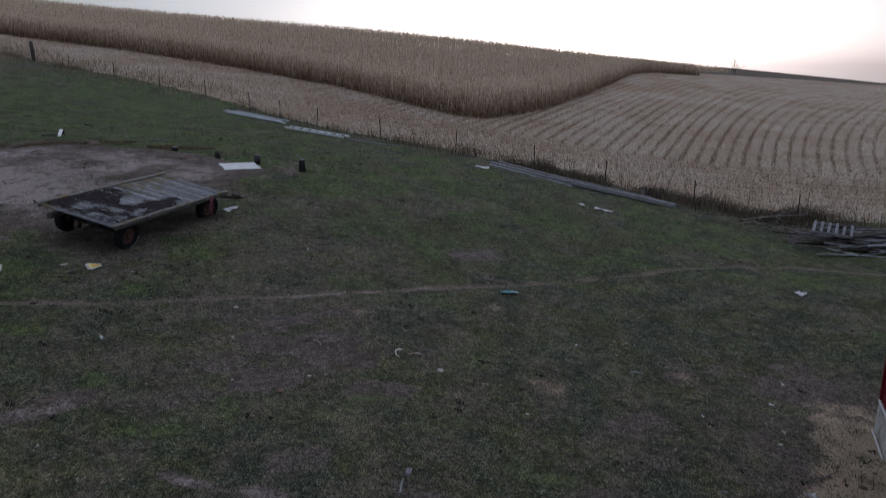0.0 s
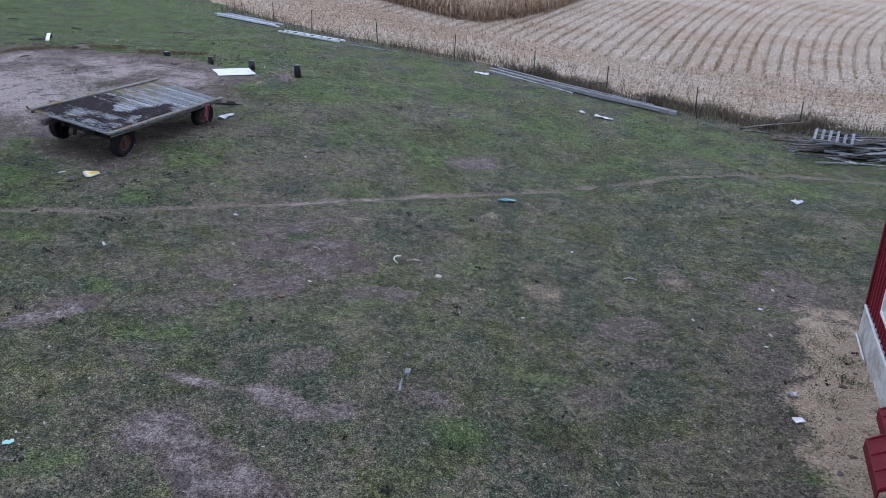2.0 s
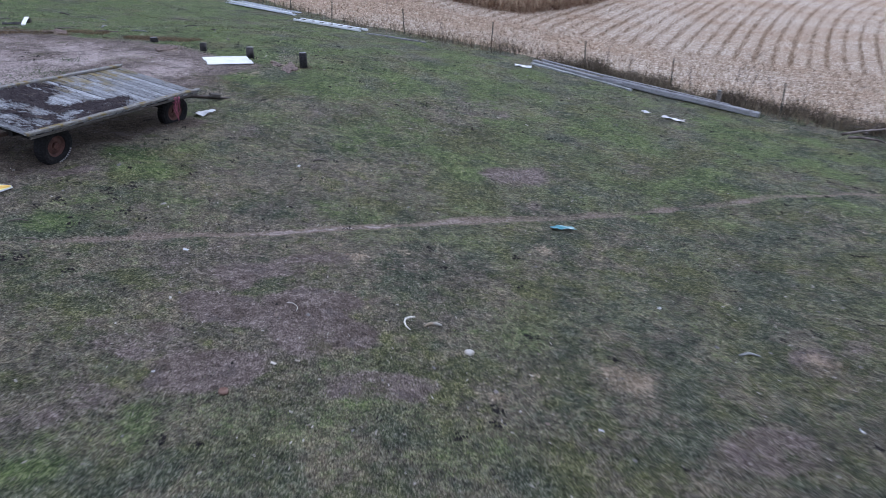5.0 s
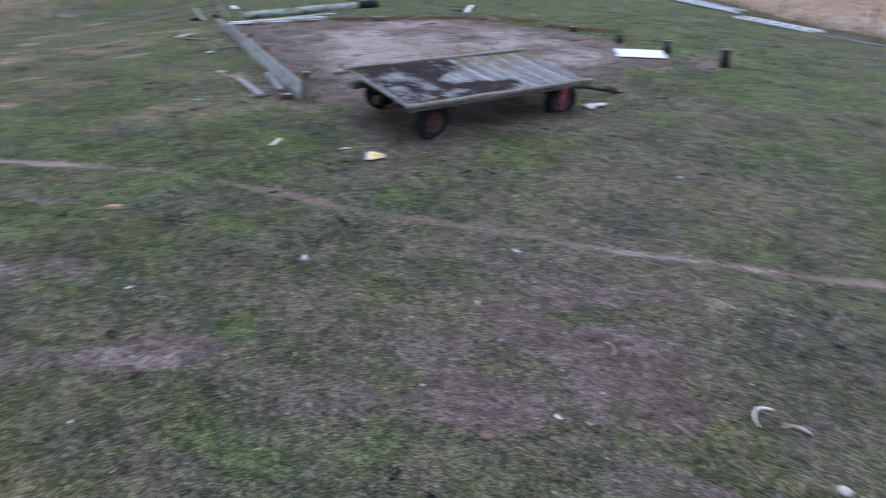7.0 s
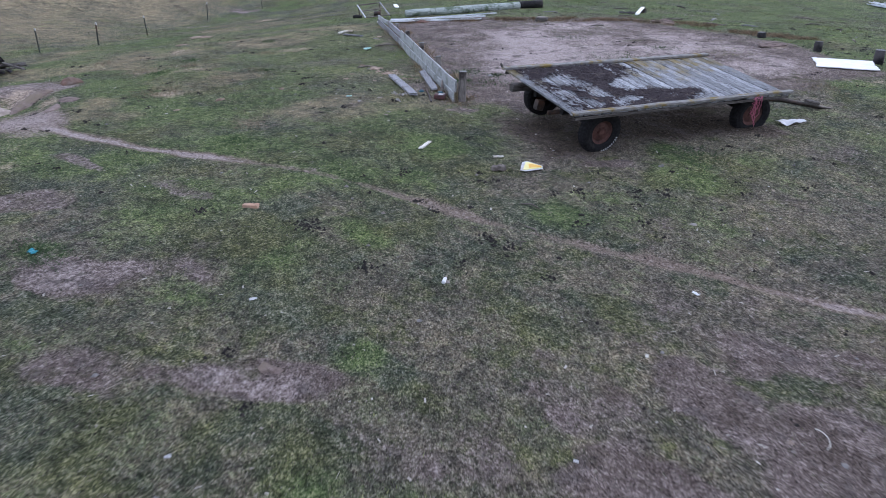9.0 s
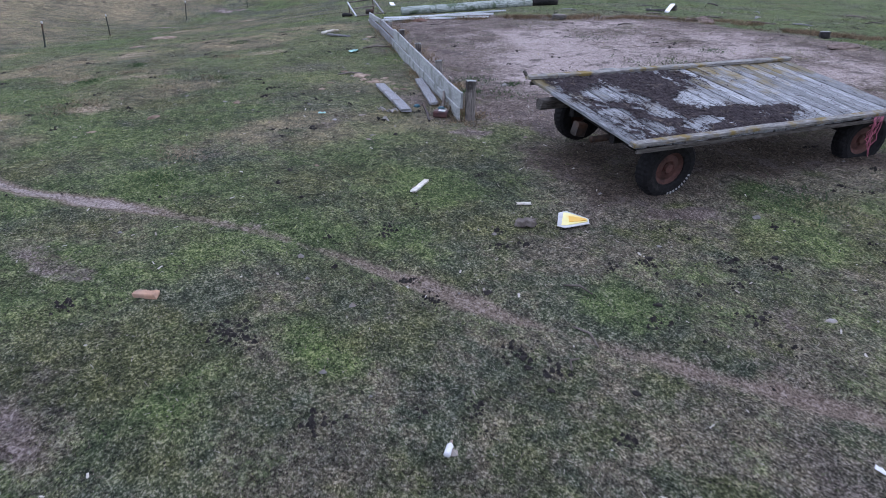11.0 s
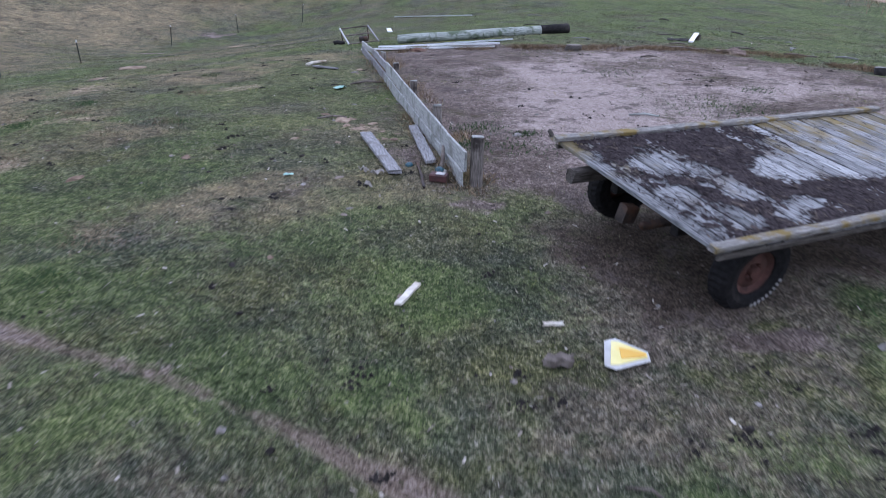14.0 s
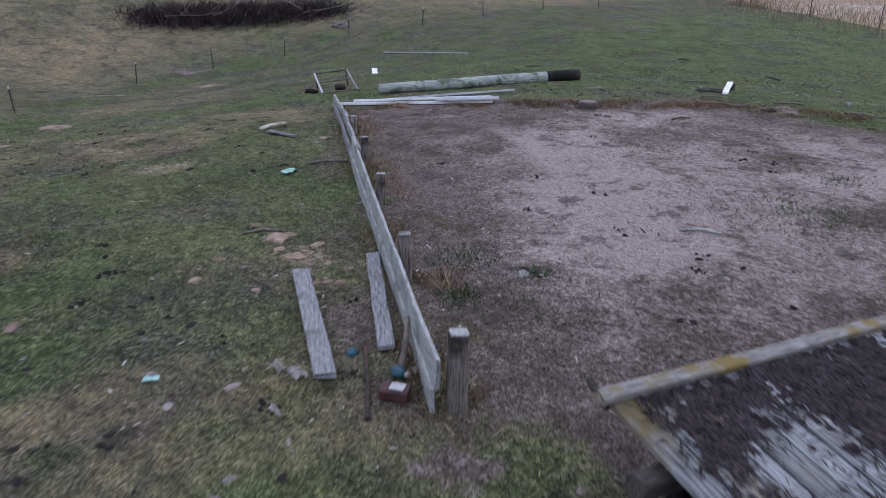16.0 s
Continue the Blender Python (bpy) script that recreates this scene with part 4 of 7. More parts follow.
def corn_plants(x, y, leaves, low, height=2.25):
    n = len(x)
    z, h = land(x, y), height * rng.uniform(0.82, 1.12, n)
    p = np.stack([x, y, z], -1)
    lean = rng.normal(0, 0.09, (n, 2))
    v, f, t = [], [], []
    o = 0

    def strip(points, widths, sideways, tones):
        nonlocal o
        rows_n = len(points)
        for q, w, tn in zip(points, widths, tones):
            v.append(np.stack([q - sideways * w, q + sideways * w], 1))
            t.append(np.stack([tn, tn], 1))
        block = np.concatenate(v[-rows_n:], 1).reshape(-1, 3)
        tb = np.concatenate(t[-rows_n:], 1).reshape(-1)
        del v[-rows_n:], t[-rows_n:]
        idx = o + np.arange(n)[:, None] * (2 * rows_n)
        for r in range(rows_n - 1):
            f.append(np.concatenate([idx + 2 * r, idx + 2 * r + 1, idx + 2 * r + 3], 1))
            f.append(np.concatenate([idx + 2 * r, idx + 2 * r + 3, idx + 2 * r + 2], 1))
        o += len(block)
        return block, tb

    out_v, out_t = [], []

    def up(k):
        q = p.copy()
        q[:, 0] += lean[:, 0] * h * k
        q[:, 1] += lean[:, 1] * h * k
        q[:, 2] += h * k
        return q

    a = rng.uniform(0, np.pi, n)
    side = np.stack([np.cos(a), np.sin(a), np.zeros(n)], -1)
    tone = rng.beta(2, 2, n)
    # stalk tones darken downwards, standing in for shade inside the crop
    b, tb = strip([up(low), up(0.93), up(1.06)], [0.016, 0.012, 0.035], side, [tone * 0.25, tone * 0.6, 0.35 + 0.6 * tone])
    out_v.append(b), out_t.append(tb)
    for k in range(leaves):
        level = low + (0.92 - low) * (k + rng.random(n)) / leaves
        a = rng.uniform(0, 2 * np.pi, n)
        d, s = np.stack([np.cos(a), np.sin(a), np.zeros(n)], -1), np.stack([-np.sin(a), np.cos(a), np.zeros(n)], -1)
        q = p.copy()
        q[:, :2] += lean * (h * level)[:, None]
        q[:, 2] += h * level
        r = rng.uniform(0.22, 0.5, n)[:, None]
        mid = q + d * r * 0.55 + np.array([0, 0, 1.0]) * r * rng.uniform(0.0, 0.5, n)[:, None]
        end = q + d * r + np.array([0, 0, -1.0]) * r * rng.uniform(0.1, 1.5, n)[:, None]
        # shade low in the dense stand is put into the leaf tone by height
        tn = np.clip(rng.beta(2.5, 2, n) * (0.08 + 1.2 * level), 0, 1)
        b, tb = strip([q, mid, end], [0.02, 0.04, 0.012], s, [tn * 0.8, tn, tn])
        out_v.append(b), out_t.append(tb)
    return np.concatenate(out_v), np.concatenate(f), np.concatenate(out_t)


ex, ey = scatter(420000, -130, 62, 56, 190, lambda x, y: (in_corn(x, y) > 0) * (in_corn(x, y) < 4.0))
keep = rng.random(len(ex)) < 4.4 * len(ex) / 420000 + 0.55
ix, iy = scatter(100000, -150, 75, 56, 205, lambda x, y: (in_corn(x, y) > 2.0) * np.clip(1.35 - np.hypot(x, y) / 320, 0, 1))
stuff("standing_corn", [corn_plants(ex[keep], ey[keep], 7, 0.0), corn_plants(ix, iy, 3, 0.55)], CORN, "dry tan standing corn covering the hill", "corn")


# ---- builders for things ----
def part(name, me, parent, m=None, label=""):
    """Links a mesh as one part of a thing."""
    ob = new(name, me)
    ob.parent = parent
    if m is not None:
        ob.matrix_basis = m
    return tagged(ob, label)


def thing(name, me, m, label, category, group=""):
    ob = new(name, me)
    ob.matrix_world = m
    return tagged(ob, label, category, group)


def from_lists(name, verts, faces, material, smooth=False):
    me = bpy.data.meshes.new(name)
    me.from_pydata([tuple(v) for v in verts], [], faces)
    me.materials.append(material)
    if smooth:
        me.polygons.foreach_set("use_smooth", [True] * len(me.polygons))
    me.update()
    return me


def board(length, width, thick, material, seed=0, wear=0.012, steps=3, name="board"):
    """A board along x, centred, with chamfered edges, ragged ends and a slight warp."""
    r = random.Random(seed)
    c = min(width, thick) * 0.16
    hw, ht = width / 2, thick / 2
    ring = [(-hw + c, -ht), (hw - c, -ht), (hw, -ht + c), (hw, ht - c), (hw - c, ht), (-hw + c, ht), (-hw, ht - c), (-hw, -ht + c)]
    verts, faces = [], []
    for i in range(steps + 1):
        k = i / steps
        oy, oz = r.uniform(-wear, wear) * 0.6, r.uniform(-wear, wear) * 0.5
        for y, z in ring:
            end = r.uniform(-wear, wear) * 1.5 if i in (0, steps) else 0
            verts.append(((k - 0.5) * length + end, y + oy + r.uniform(-wear, wear) * 0.2, z + oz))
    for i in range(steps):
        for j in range(8):
            a, b = i * 8 + j, i * 8 + (j + 1) % 8
            faces.append((a, b, b + 8, a + 8))
    faces.append(tuple(range(7, -1, -1)))
    faces.append(tuple(range(steps * 8, steps * 8 + 8)))
    return from_lists(name, verts, faces, material)


def tube(path, radii, material, sides=8, rough=0.0, seed=0, name="tube", smooth=True):
    """A round bar along a path, capped."""
    r = random.Random(seed)
    path = [Vector(p) for p in path]
    verts, faces = [], []
    for i, p in enumerate(path):
        d = (path[min(i + 1, len(path) - 1)] - path[max(i - 1, 0)]).normalized()
        s = d.cross(Vector((0, 0, 1)) if abs(d.z) < 0.9 else Vector((1, 0, 0))).normalized()
        u = s.cross(d)
        for j in range(sides):
            a = 2 * math.pi * j / sides
            verts.append(p + (s * math.cos(a) + u * math.sin(a)) * radii[i] * (1 + r.uniform(-rough, rough)))
    for i in range(len(path) - 1):
        for j in range(sides):
            a, b = i * sides + j, i * sides + (j + 1) % sides
            faces.append((a, b, b + sides, a + sides))
    faces.append(tuple(range(sides - 1, -1, -1)))
    faces.append(tuple(range((len(path) - 1) * sides, len(path) * sides)))
    return from_lists(name, verts, faces, material, smooth)


def lump(size, material, seed=0, rough=0.22, name="lump", flat_foot=True, detail=2, smooth=False):
    """An uneven stone or clod, its foot at z = 0."""
    r = random.Random(seed)
    bm = bmesh.new()
    bmesh.ops.create_icosphere(bm, subdivisions=detail, radius=0.5)
    off = Vector((r.uniform(0, 50), r.uniform(0, 50), r.uniform(0, 50)))
    for v in bm.verts:
        k = 1 + rough * 2 * noise.noise(v.co * 2.3 + off) + rough * noise.noise(v.co * 6.0 + off)
        v.co = Vector((v.co.x * size[0], v.co.y * size[1], v.co.z * size[2])) * k
        if flat_foot:
            v.co.z = max(v.co.z, -size[2] * 0.3)
    me = bpy.data.meshes.new(name)
    bm.to_mesh(me)
    bm.free()
    me.materials.append(material)
    if smooth:
        me.polygons.foreach_set("use_smooth", [True] * len(me.polygons))
    return me


def sheet(nx_, ny_, sx_, sy_, fold, material, seed=0, thick=0.004, name="sheet"):
    """A thin, creased sheet or rag with a thickness."""
    r = random.Random(seed)
    off = Vector((r.uniform(0, 50), r.uniform(0, 50), 0))
    top, low = [], []
    for j in range(ny_ + 1):
        for i in range(nx_ + 1):
            x, y = (i / nx_ - 0.5) * sx_, (j / ny_ - 0.5) * sy_
            z = fold * (0.6 + noise.noise(Vector((x / sx_ * 3, y / sx_ * 3, 0)) + off))
            edge = 0.1 * noise.noise(Vector((x * 9, y * 9, 3)) + off)
            top.append((x * (1 + edge), y * (1 + edge), z + thick))
            low.append((x * (1 + edge), y * (1 + edge), z))
    n, faces = len(top), []
    for j in range(ny_):
        for i in range(nx_):
            a = j * (nx_ + 1) + i
            faces.append((a, a + 1, a + nx_ + 2, a + nx_ + 1))
            faces.append((n + a, n + a + nx_ + 1, n + a + nx_ + 2, n + a + 1))
    rim = [i for i in range(nx_ + 1)] + [(j + 1) * (nx_ + 1) - 1 for j in range(1, ny_ + 1)]
    rim += [ny_ * (nx_ + 1) + i for i in range(nx_ - 1, -1, -1)] + [j * (nx_ + 1) for j in range(ny_ - 1, 0, -1)]
    for a, b in zip(rim, rim[1:] + rim[:1]):
        faces.append((a, n + a, n + b, b))
    return from_lists(name, top + low, faces, material)


def lying(a, b, lift=0.0, roll=0.0):
    """The pose of a bar along x that lies on the land from a to b, and its length."""
    pa, pb = Vector((*a, gz(*a) + lift)), Vector((*b, gz(*b) + lift))
    x = (pb - pa).normalized()
    y = Vector((0, 0, 1)).cross(x).normalized()
    m = Matrix((x, y, x.cross(y))).transposed().to_4x4()
    m.translation = (pa + pb) / 2
    return m @ Matrix.Rotation(radians(roll), 4, "X"), (pb - pa).length


def on_land(x, y, turn=0.0, lift=0.0, tip=True):
    """A pose at a place on the land, turned about the upright and tipped with the slope."""
    n = Vector((0, 0, 1))
    if tip:
        n = Vector((gz(x - 0.4, y) - gz(x + 0.4, y), gz(x, y - 0.4) - gz(x, y + 0.4), 0.8)).normalized()
    side = n.cross(Vector((math.cos(radians(turn)), math.sin(radians(turn)), 0))).normalized()
    m = Matrix((side.cross(n), side, n)).transposed().to_4x4()
    m.translation = (x, y, gz(x, y) + lift)
    return m


# ---- the hay wagon ----
def hay_wagon():
    a, b, c, d = Vector((-8.22, 17.22, 2.46)), Vector((-10.52, 18.08, 2.96)), Vector((-9.04, 22.88, 3.01)), Vector((-6.88, 22.24, 2.51))
    ex_ = ((d - a) + (c - b)).normalized()
    ez_ = ex_.cross((b - a) + (c - d)).normalized()
    ey_ = ez_.cross(ex_)
    deck, length, width = 0.86, 5.0, 2.38
    root = new("hay_wagon")
    m = Matrix((ex_, ey_, ez_)).transposed().to_4x4()
    m.translation = (a + b + c + d) / 4 - ez_ * deck
    root.matrix_world = m
    tagged(root, "old flat hay wagon with a weathered plank deck and rotted hay", "wagon")
    count = 27
    pitch = length / count
    r = random.Random(3)
    for i in range(count):
        yellowish = i in (0, 1, 3) or i > 15 or r.random() < 0.06
        me = board(width - 0.04 + r.uniform(-0.02, 0.02), pitch - 0.016, 0.04, YELLOW_WOOD if yellowish else DECK_WOOD, i, 0.006, 4, "deck_plank")
        me.transform(Matrix.Rotation(radians(90), 4, "Z"))
        part("deck_plank", me, root, pose(-length / 2 + pitch * (i + 0.5), r.uniform(-0.01, 0.01), deck - 0.02 + r.uniform(-0.006, 0.006), r.uniform(-0.3, 0.3), 0, r.uniform(-0.3, 0.3)))
    for y, seed in ((-width / 2 + 0.03, 4), (width / 2 - 0.03, 5)):
        part("side_rail", board(length + 0.12, 0.1, 0.05, LICHEN_WOOD, seed, 0.012, 8, "side_rail"), root, pose(0, y, deck + 0.027), "lichen-covered edge rail")
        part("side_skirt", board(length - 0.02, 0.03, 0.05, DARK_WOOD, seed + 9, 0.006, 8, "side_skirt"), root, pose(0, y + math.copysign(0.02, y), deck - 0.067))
    # old wood beams, coloured near black for the shade under the deck
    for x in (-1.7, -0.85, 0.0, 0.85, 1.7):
        part("cross_beam", board(width - 0.2, 0.09, 0.1, TAR_AND_SHADE, int(x * 9), 0.006, 2, "cross_beam"), root, pose(x, 0, deck - 0.095, 0, 0, 90))
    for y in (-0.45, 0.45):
        part("long_beam", board(length - 0.5, 0.11, 0.14, TAR_AND_SHADE, int(y * 9), 0.008, 4, "long_beam"), root, pose(0, y, deck - 0.215))
    # rotted hay lying over the rear of the deck: an uneven mat with gaps
    HAY_END = [(0.0, 0.13, 0.25, 0.33, 0.4, 0.52, 0.62, 0.8, 1.0), (0.5, 0.58, 0.64, 0.5, 0.32, 0.3, 0.4, 0.5, 0.45)]
    CLEAR = [(0.15, 0.66, 0.065, 0.13), (0.215, 0.38, 0.05, 0.15), (0.09, 0.38, 0.035, 0.1), (0.13, 0.17, 0.04, 0.09), (0.3, 0.19, 0.07, 0.05), (0.22, 0.13, 0.04, 0.05), (0.4, 0.48, 0.1, 0.1)]
    cell, verts, faces, index = 0.032, [], [], {}
    for i in range(int(length / cell)):
        for j in range(int((width - 0.2) / cell)):
            x, y = -length / 2 + 0.12 + i * cell, -width / 2 + 0.12 + j * cell
            along, across = (x + length / 2) / length, (y + width / 2) / width
            n = noise.noise(Vector((x * 2.2, y * 2.6, 4.2))) + 0.6 * noise.noise(Vector((x * 6, y * 6, 9.1))) + 0.9 * noise.noise(Vector((x * 19, y * 9, 1.0)))
            hold = min((np.interp(across, HAY_END[0], HAY_END[1]) - along) / 0.07, (along - 0.05) / 0.04, (0.97 - across) / 0.05)
            for ca, cc, ra, rc in CLEAR:
                hold = min(hold, 1.6 * (math.hypot((along - ca) / ra, (across - cc) / rc) - 1))
            if hold + 1.25 * n > 0 and along < 0.9:
                quad = []
                for u, w in ((i, j), (i + 1, j), (i + 1, j + 1), (i, j + 1)):
                    if (u, w) not in index:
                        px, py = -length / 2 + 0.12 + u * cell, -width / 2 + 0.12 + w * cell
                        index[(u, w)] = len(verts)
                        verts.append((px + r.uniform(-0.015, 0.015), py + r.uniform(-0.015, 0.015), deck + 0.004 + 0.012 * r.random() + 0.012 * max(0, noise.noise(Vector((px * 5, py * 5, 0))))))
                    quad.append(index[(u, w)])
                faces.append(tuple(quad))
    part("hay_mat", from_lists("hay_mat", verts, faces, HAY_MUCK), root, None, "dark rotted hay mat on the planks")
    # loose straws, thickest where the mat frays out
    verts, faces = [], []
    for _ in range(9000):
        x, y = r.uniform(-length / 2 + 0.05, length / 2 - 0.3), r.uniform(-width / 2 + 0.1, width / 2 - 0.1)
        along, across = (x + length / 2) / length, (y + width / 2) / width
        hold = min((np.interp(across, HAY_END[0], HAY_END[1]) - along) / 0.1, (along - 0.03) / 0.05)
        for ca, cc, ra, rc in CLEAR:
            hold = min(hold, 1.2 * (math.hypot((along - ca) / ra, (across - cc) / rc) - 1))
        if r.random() < min(1.0, 0.05 + 0.6 * math.exp(min(0.0, hold) * 1.8)):
            t0, n, w, z = r.uniform(0, 6.28), r.uniform(0.02, 0.075), r.uniform(0.003, 0.008), deck + 0.008 + 0.022 * r.random()
            dx, dy, o = n * math.cos(t0), n * math.sin(t0), len(verts)
            verts += [(x - dx, y - dy, z), (x + w * math.sin(t0), y - w * math.cos(t0), z + 0.006), (x + dx, y + dy, z + r.uniform(-0.004, 0.012)), (x - w * math.sin(t0), y + w * math.cos(t0), z + 0.006)]
            faces.append((o, o + 1, o + 2, o + 3))
    tagged(part("loose_hay", from_lists("loose_hay", verts, faces, HAY_MUCK), root, None, "dark loose straws fraying from the hay mat"), kind="stuff")
    # wheels
    bm = bmesh.new()
    profile = [(0.22, -0.09), (0.3, -0.115), (0.36, -0.11), (0.395, -0.075), (0.402, 0.0), (0.395, 0.075), (0.36, 0.11), (0.3, 0.115), (0.22, 0.09), (0.2, 0.0)]
    steps = 72
    # the lugs are notches cut into the tread's own edge
    rings = [[bm.verts.new(((rad + (0.009 if (i + (off > 0)) % 2 and rad > 0.35 else 0)) * math.cos(2 * math.pi * i / steps), off, (rad + (0.009 if (i + (off > 0)) % 2 and rad > 0.35 else 0)) * math.sin(2 * math.pi * i / steps))) for rad, off in profile] for i in range(steps)]
    for i in range(steps):
        for j in range(len(profile)):
            bm.faces.new((rings[i][j], rings[(i + 1) % steps][j], rings[(i + 1) % steps][(j + 1) % len(profile)], rings[i][(j + 1) % len(profile)]))
    bmesh.ops.recalc_face_normals(bm, faces=bm.faces)
    tyre = bpy.data.meshes.new("tyre")
    bm.to_mesh(tyre)
    bm.free()
    tyre.materials.append(RUBBER)
    bm = bmesh.new()
    profile = [(0.228, -0.08), (0.2, -0.06), (0.17, -0.035), (0.1, -0.05), (0.06, -0.03), (0.055, -0.075), (0.0, -0.08)]
    rings = [[bm.verts.new((rad * math.cos(2 * math.pi * i / 24), off, rad * math.sin(2 * math.pi * i / 24))) for rad, off in profile[:-1]] for i in range(24)]
    hub = bm.verts.new((0, -0.08, 0))
    for i in range(24):
        for j in range(len(profile) - 2):
            bm.faces.new((rings[i][j], rings[(i + 1) % 24][j], rings[(i + 1) % 24][j + 1], rings[i][j + 1]))
        bm.faces.new((rings[i][-1], rings[(i + 1) % 24][-1], hub))
    for i in range(5):
        t0 = 2 * math.pi * i / 5
        bmesh.ops.create_cone(bm, cap_ends=True, segments=6, radius1=0.012, radius2=0.012, depth=0.03, matrix=pose(0.08 * math.cos(t0), -0.055, 0.08 * math.sin(t0), 90))
    bmesh.ops.recalc_face_normals(bm, faces=bm.faces)
    rim = bpy.data.meshes.new("rim")
    bm.to_mesh(rim)
    bm.free()
    rim.materials.append(RIM_RUST)
    marks = []
    for i in range(9):
        t0 = math.radians(297 + i * 8)
        marks.append((pose(0.33 * math.cos(t0), -0.115, 0.33 * math.sin(t0)) @ Matrix.Rotation(-t0, 4, "Y"), 0.035 if i % 3 else 0.025))
    verts, faces = [], []
    for mm, h in marks:
        o = len(verts)
        for x in (-h / 2, h / 2):
            for y in (-0.004, 0.004):
                for z in (-0.012, 0.012):
                    verts.append(mm @ Vector((x, y, z)))
        faces += [tuple(o + k for k in q) for q in ((0, 1, 3, 2), (4, 6, 7, 5), (0, 4, 5, 1), (2, 3, 7, 6), (0, 2, 6, 4), (1, 5, 7, 3))]
    letters = from_lists("lettering", verts, faces, LETTERING)
    for x in (-1.72, 1.9):
        part("axle", tube([(x, -0.95, 0.41), (x, 0.95, 0.41)], [0.05, 0.05], DARK_IRON, 8, name="axle"), root)
        # bolster wood has the same under-deck shade in its colour
        part("bolster", board(1.5, 0.14, 0.2, TAR_AND_SHADE, int(x), 0.008, 2, "bolster"), root, pose(x, 0, deck - 0.385, 0, 0, 90))
        for y in (-0.93, 0.93):
            turn = 180 if y > 0 else 0
            steer = -9 if x > 0 else 0
            w = part("wheel", tyre, root, pose(x, y, 0.4, 0, 20, turn + steer), "worn black tyre on a rusty red rim")
            part("rim", rim, w)
            if y < 0 and x < 0:
                part("lettering", letters, w, None, "white raised bars on the tyre wall")
    part("reach_pole", tube([(-2.2, 0, 0.42), (2.2, 0, 0.4)], [0.045, 0.045], DARK_IRON, 8, name="reach_pole"), root)
    part("tongue", tube([(2.1, -0.1, 0.4), (3.2, -0.5, 0.42), (4.65, -0.95, 0.2)], [0.055, 0.05, 0.04], DARK_IRON, 8, 0.03, name="tongue"), root, None, "rusty drawbar reaching to the ground")
    part("hitch_block", board(0.3, 0.12, 0.1, DARK_WOOD, 8, 0.006, 2, "hitch_block"), root, pose(3.9, -0.72, 0.37, 0, 8, -17))
    part("beam_stub", board(0.62, 0.12, 0.14, DARK_WOOD, 18, 0.015, 3, "beam_stub"), root, pose(-2.3, 0.72, deck - 0.19))
    part("lamp_bracket", board(0.14, 0.12, 0.18, DARK_IRON, 19, 0.008, 2, "lamp_bracket"), root, pose(-2.44, -0.02, deck - 0.26, 0, 10, 0))
    part("corner_peg", tube([(-2.52, 1.2, deck), (-2.58, 1.24, deck + 0.1)], [0.03, 0.02], DARK_WOOD, 6, 0.2, name="corner_peg"), root)
    for k in range(9):
        r2 = random.Random(40 + k)
        path, x, z = [], 1.5 + 0.022 * k, deck + 0.03
        for s in range(8):
            path.append((x + r2.uniform(-0.05, 0.05), -width / 2 - 0.07 - 0.02 * r2.random(), z - s * 0.07 * (0.6 + 0.08 * k)))
        part("twine", tube(path, [0.005] * 8, PINK_TWINE, 5, name="twine"), root, None, "pink baler twine tangle")
    return root


hay_wagon()


# ---- the old foundation: posts and boards round the bare pad ----
def square_post(x, y, top, size, seed, label):
    foot = gz(x, y) - 0.25
    root = new("square_post")
    root.matrix_world = pose(x, y, foot, random.Random(seed).uniform(-2, 2), random.Random(seed + 1).uniform(-2, 2), 60)
    tagged(root, label, "post", "posts along the old boards")
    h = top - foot
    part("stem", board(h, size, size, POST_WOOD, seed, 0.01, 3, "stem"), root, pose(0, 0, h / 2) @ pose(0, 0, 0, 0, -90, 0))
    part("cut_top", board(0.014, size * 0.94, size * 0.94, PALE_WOOD, seed + 3, 0.002, 2, "cut_top"), root, pose(0, 0, h + 0.012) @ pose(0, 0, 0, 0, -90, 0), "pale weathered cut face")
    return root


for x, y, top, seed in ((-11.92, 18.25, 2.75, 1), (-14.0, 19.44, 2.82, 2), (-16.2, 20.77, 2.92, 3), (-18.34, 22.0, 3.05, 4), (-20.25, 23.08, 3.14, 5)):
    square_post(x, y, top, 0.145 if seed == 1 else 0.125, seed, "short square grey wooden post behind the boards")


def wall_board(a, b, bottom, height, thick, mat_, seed, label, rise=0.0):
    pa, pb = Vector((*a, gz(*a) + bottom + height / 2)), Vector((*b, gz(*b) + bottom + height / 2 + rise))
    x = (pb - pa).normalized()
    y = Vector((0, 0, 1)).cross(x).normalized()
    m = Matrix((x, y, x.cross(y))).transposed().to_4x4()
    m.translation = (pa + pb) / 2
    return thing("wall_board", board((pb - pa).length, thick, height, mat_, seed, 0.014, 8, "wall_board"), m, label, "board", "boards of the old foundation")


wall_board((-11.95, 18.1), (-18.4, 21.8), 0.19, 0.25, 0.036, PALE_WOOD, 1, "long pale grey plank on edge along the posts")
wall_board((-11.98, 18.09), (-18.45, 21.79), -0.06, 0.25, 0.036, PALE_WOOD, 2, "long pale grey plank on edge at the ground")
wall_board((-18.0, 21.66), (-21.3, 23.55), 0.16, 0.17, 0.05, GREY_WOOD, 3, "weathered plank on edge overlapping the next")
wall_board((-18.2, 21.68), (-23.3, 24.62), -0.02, 0.2, 0.05, GREY_WOOD, 4, "weathered plank on edge at the ground")
wall_board((-20.6, 23.2), (-23.4, 24.7), 0.16, 0.13, 0.05, PALE_WOOD, 5, "pale weathered plank end leaning on the boards")


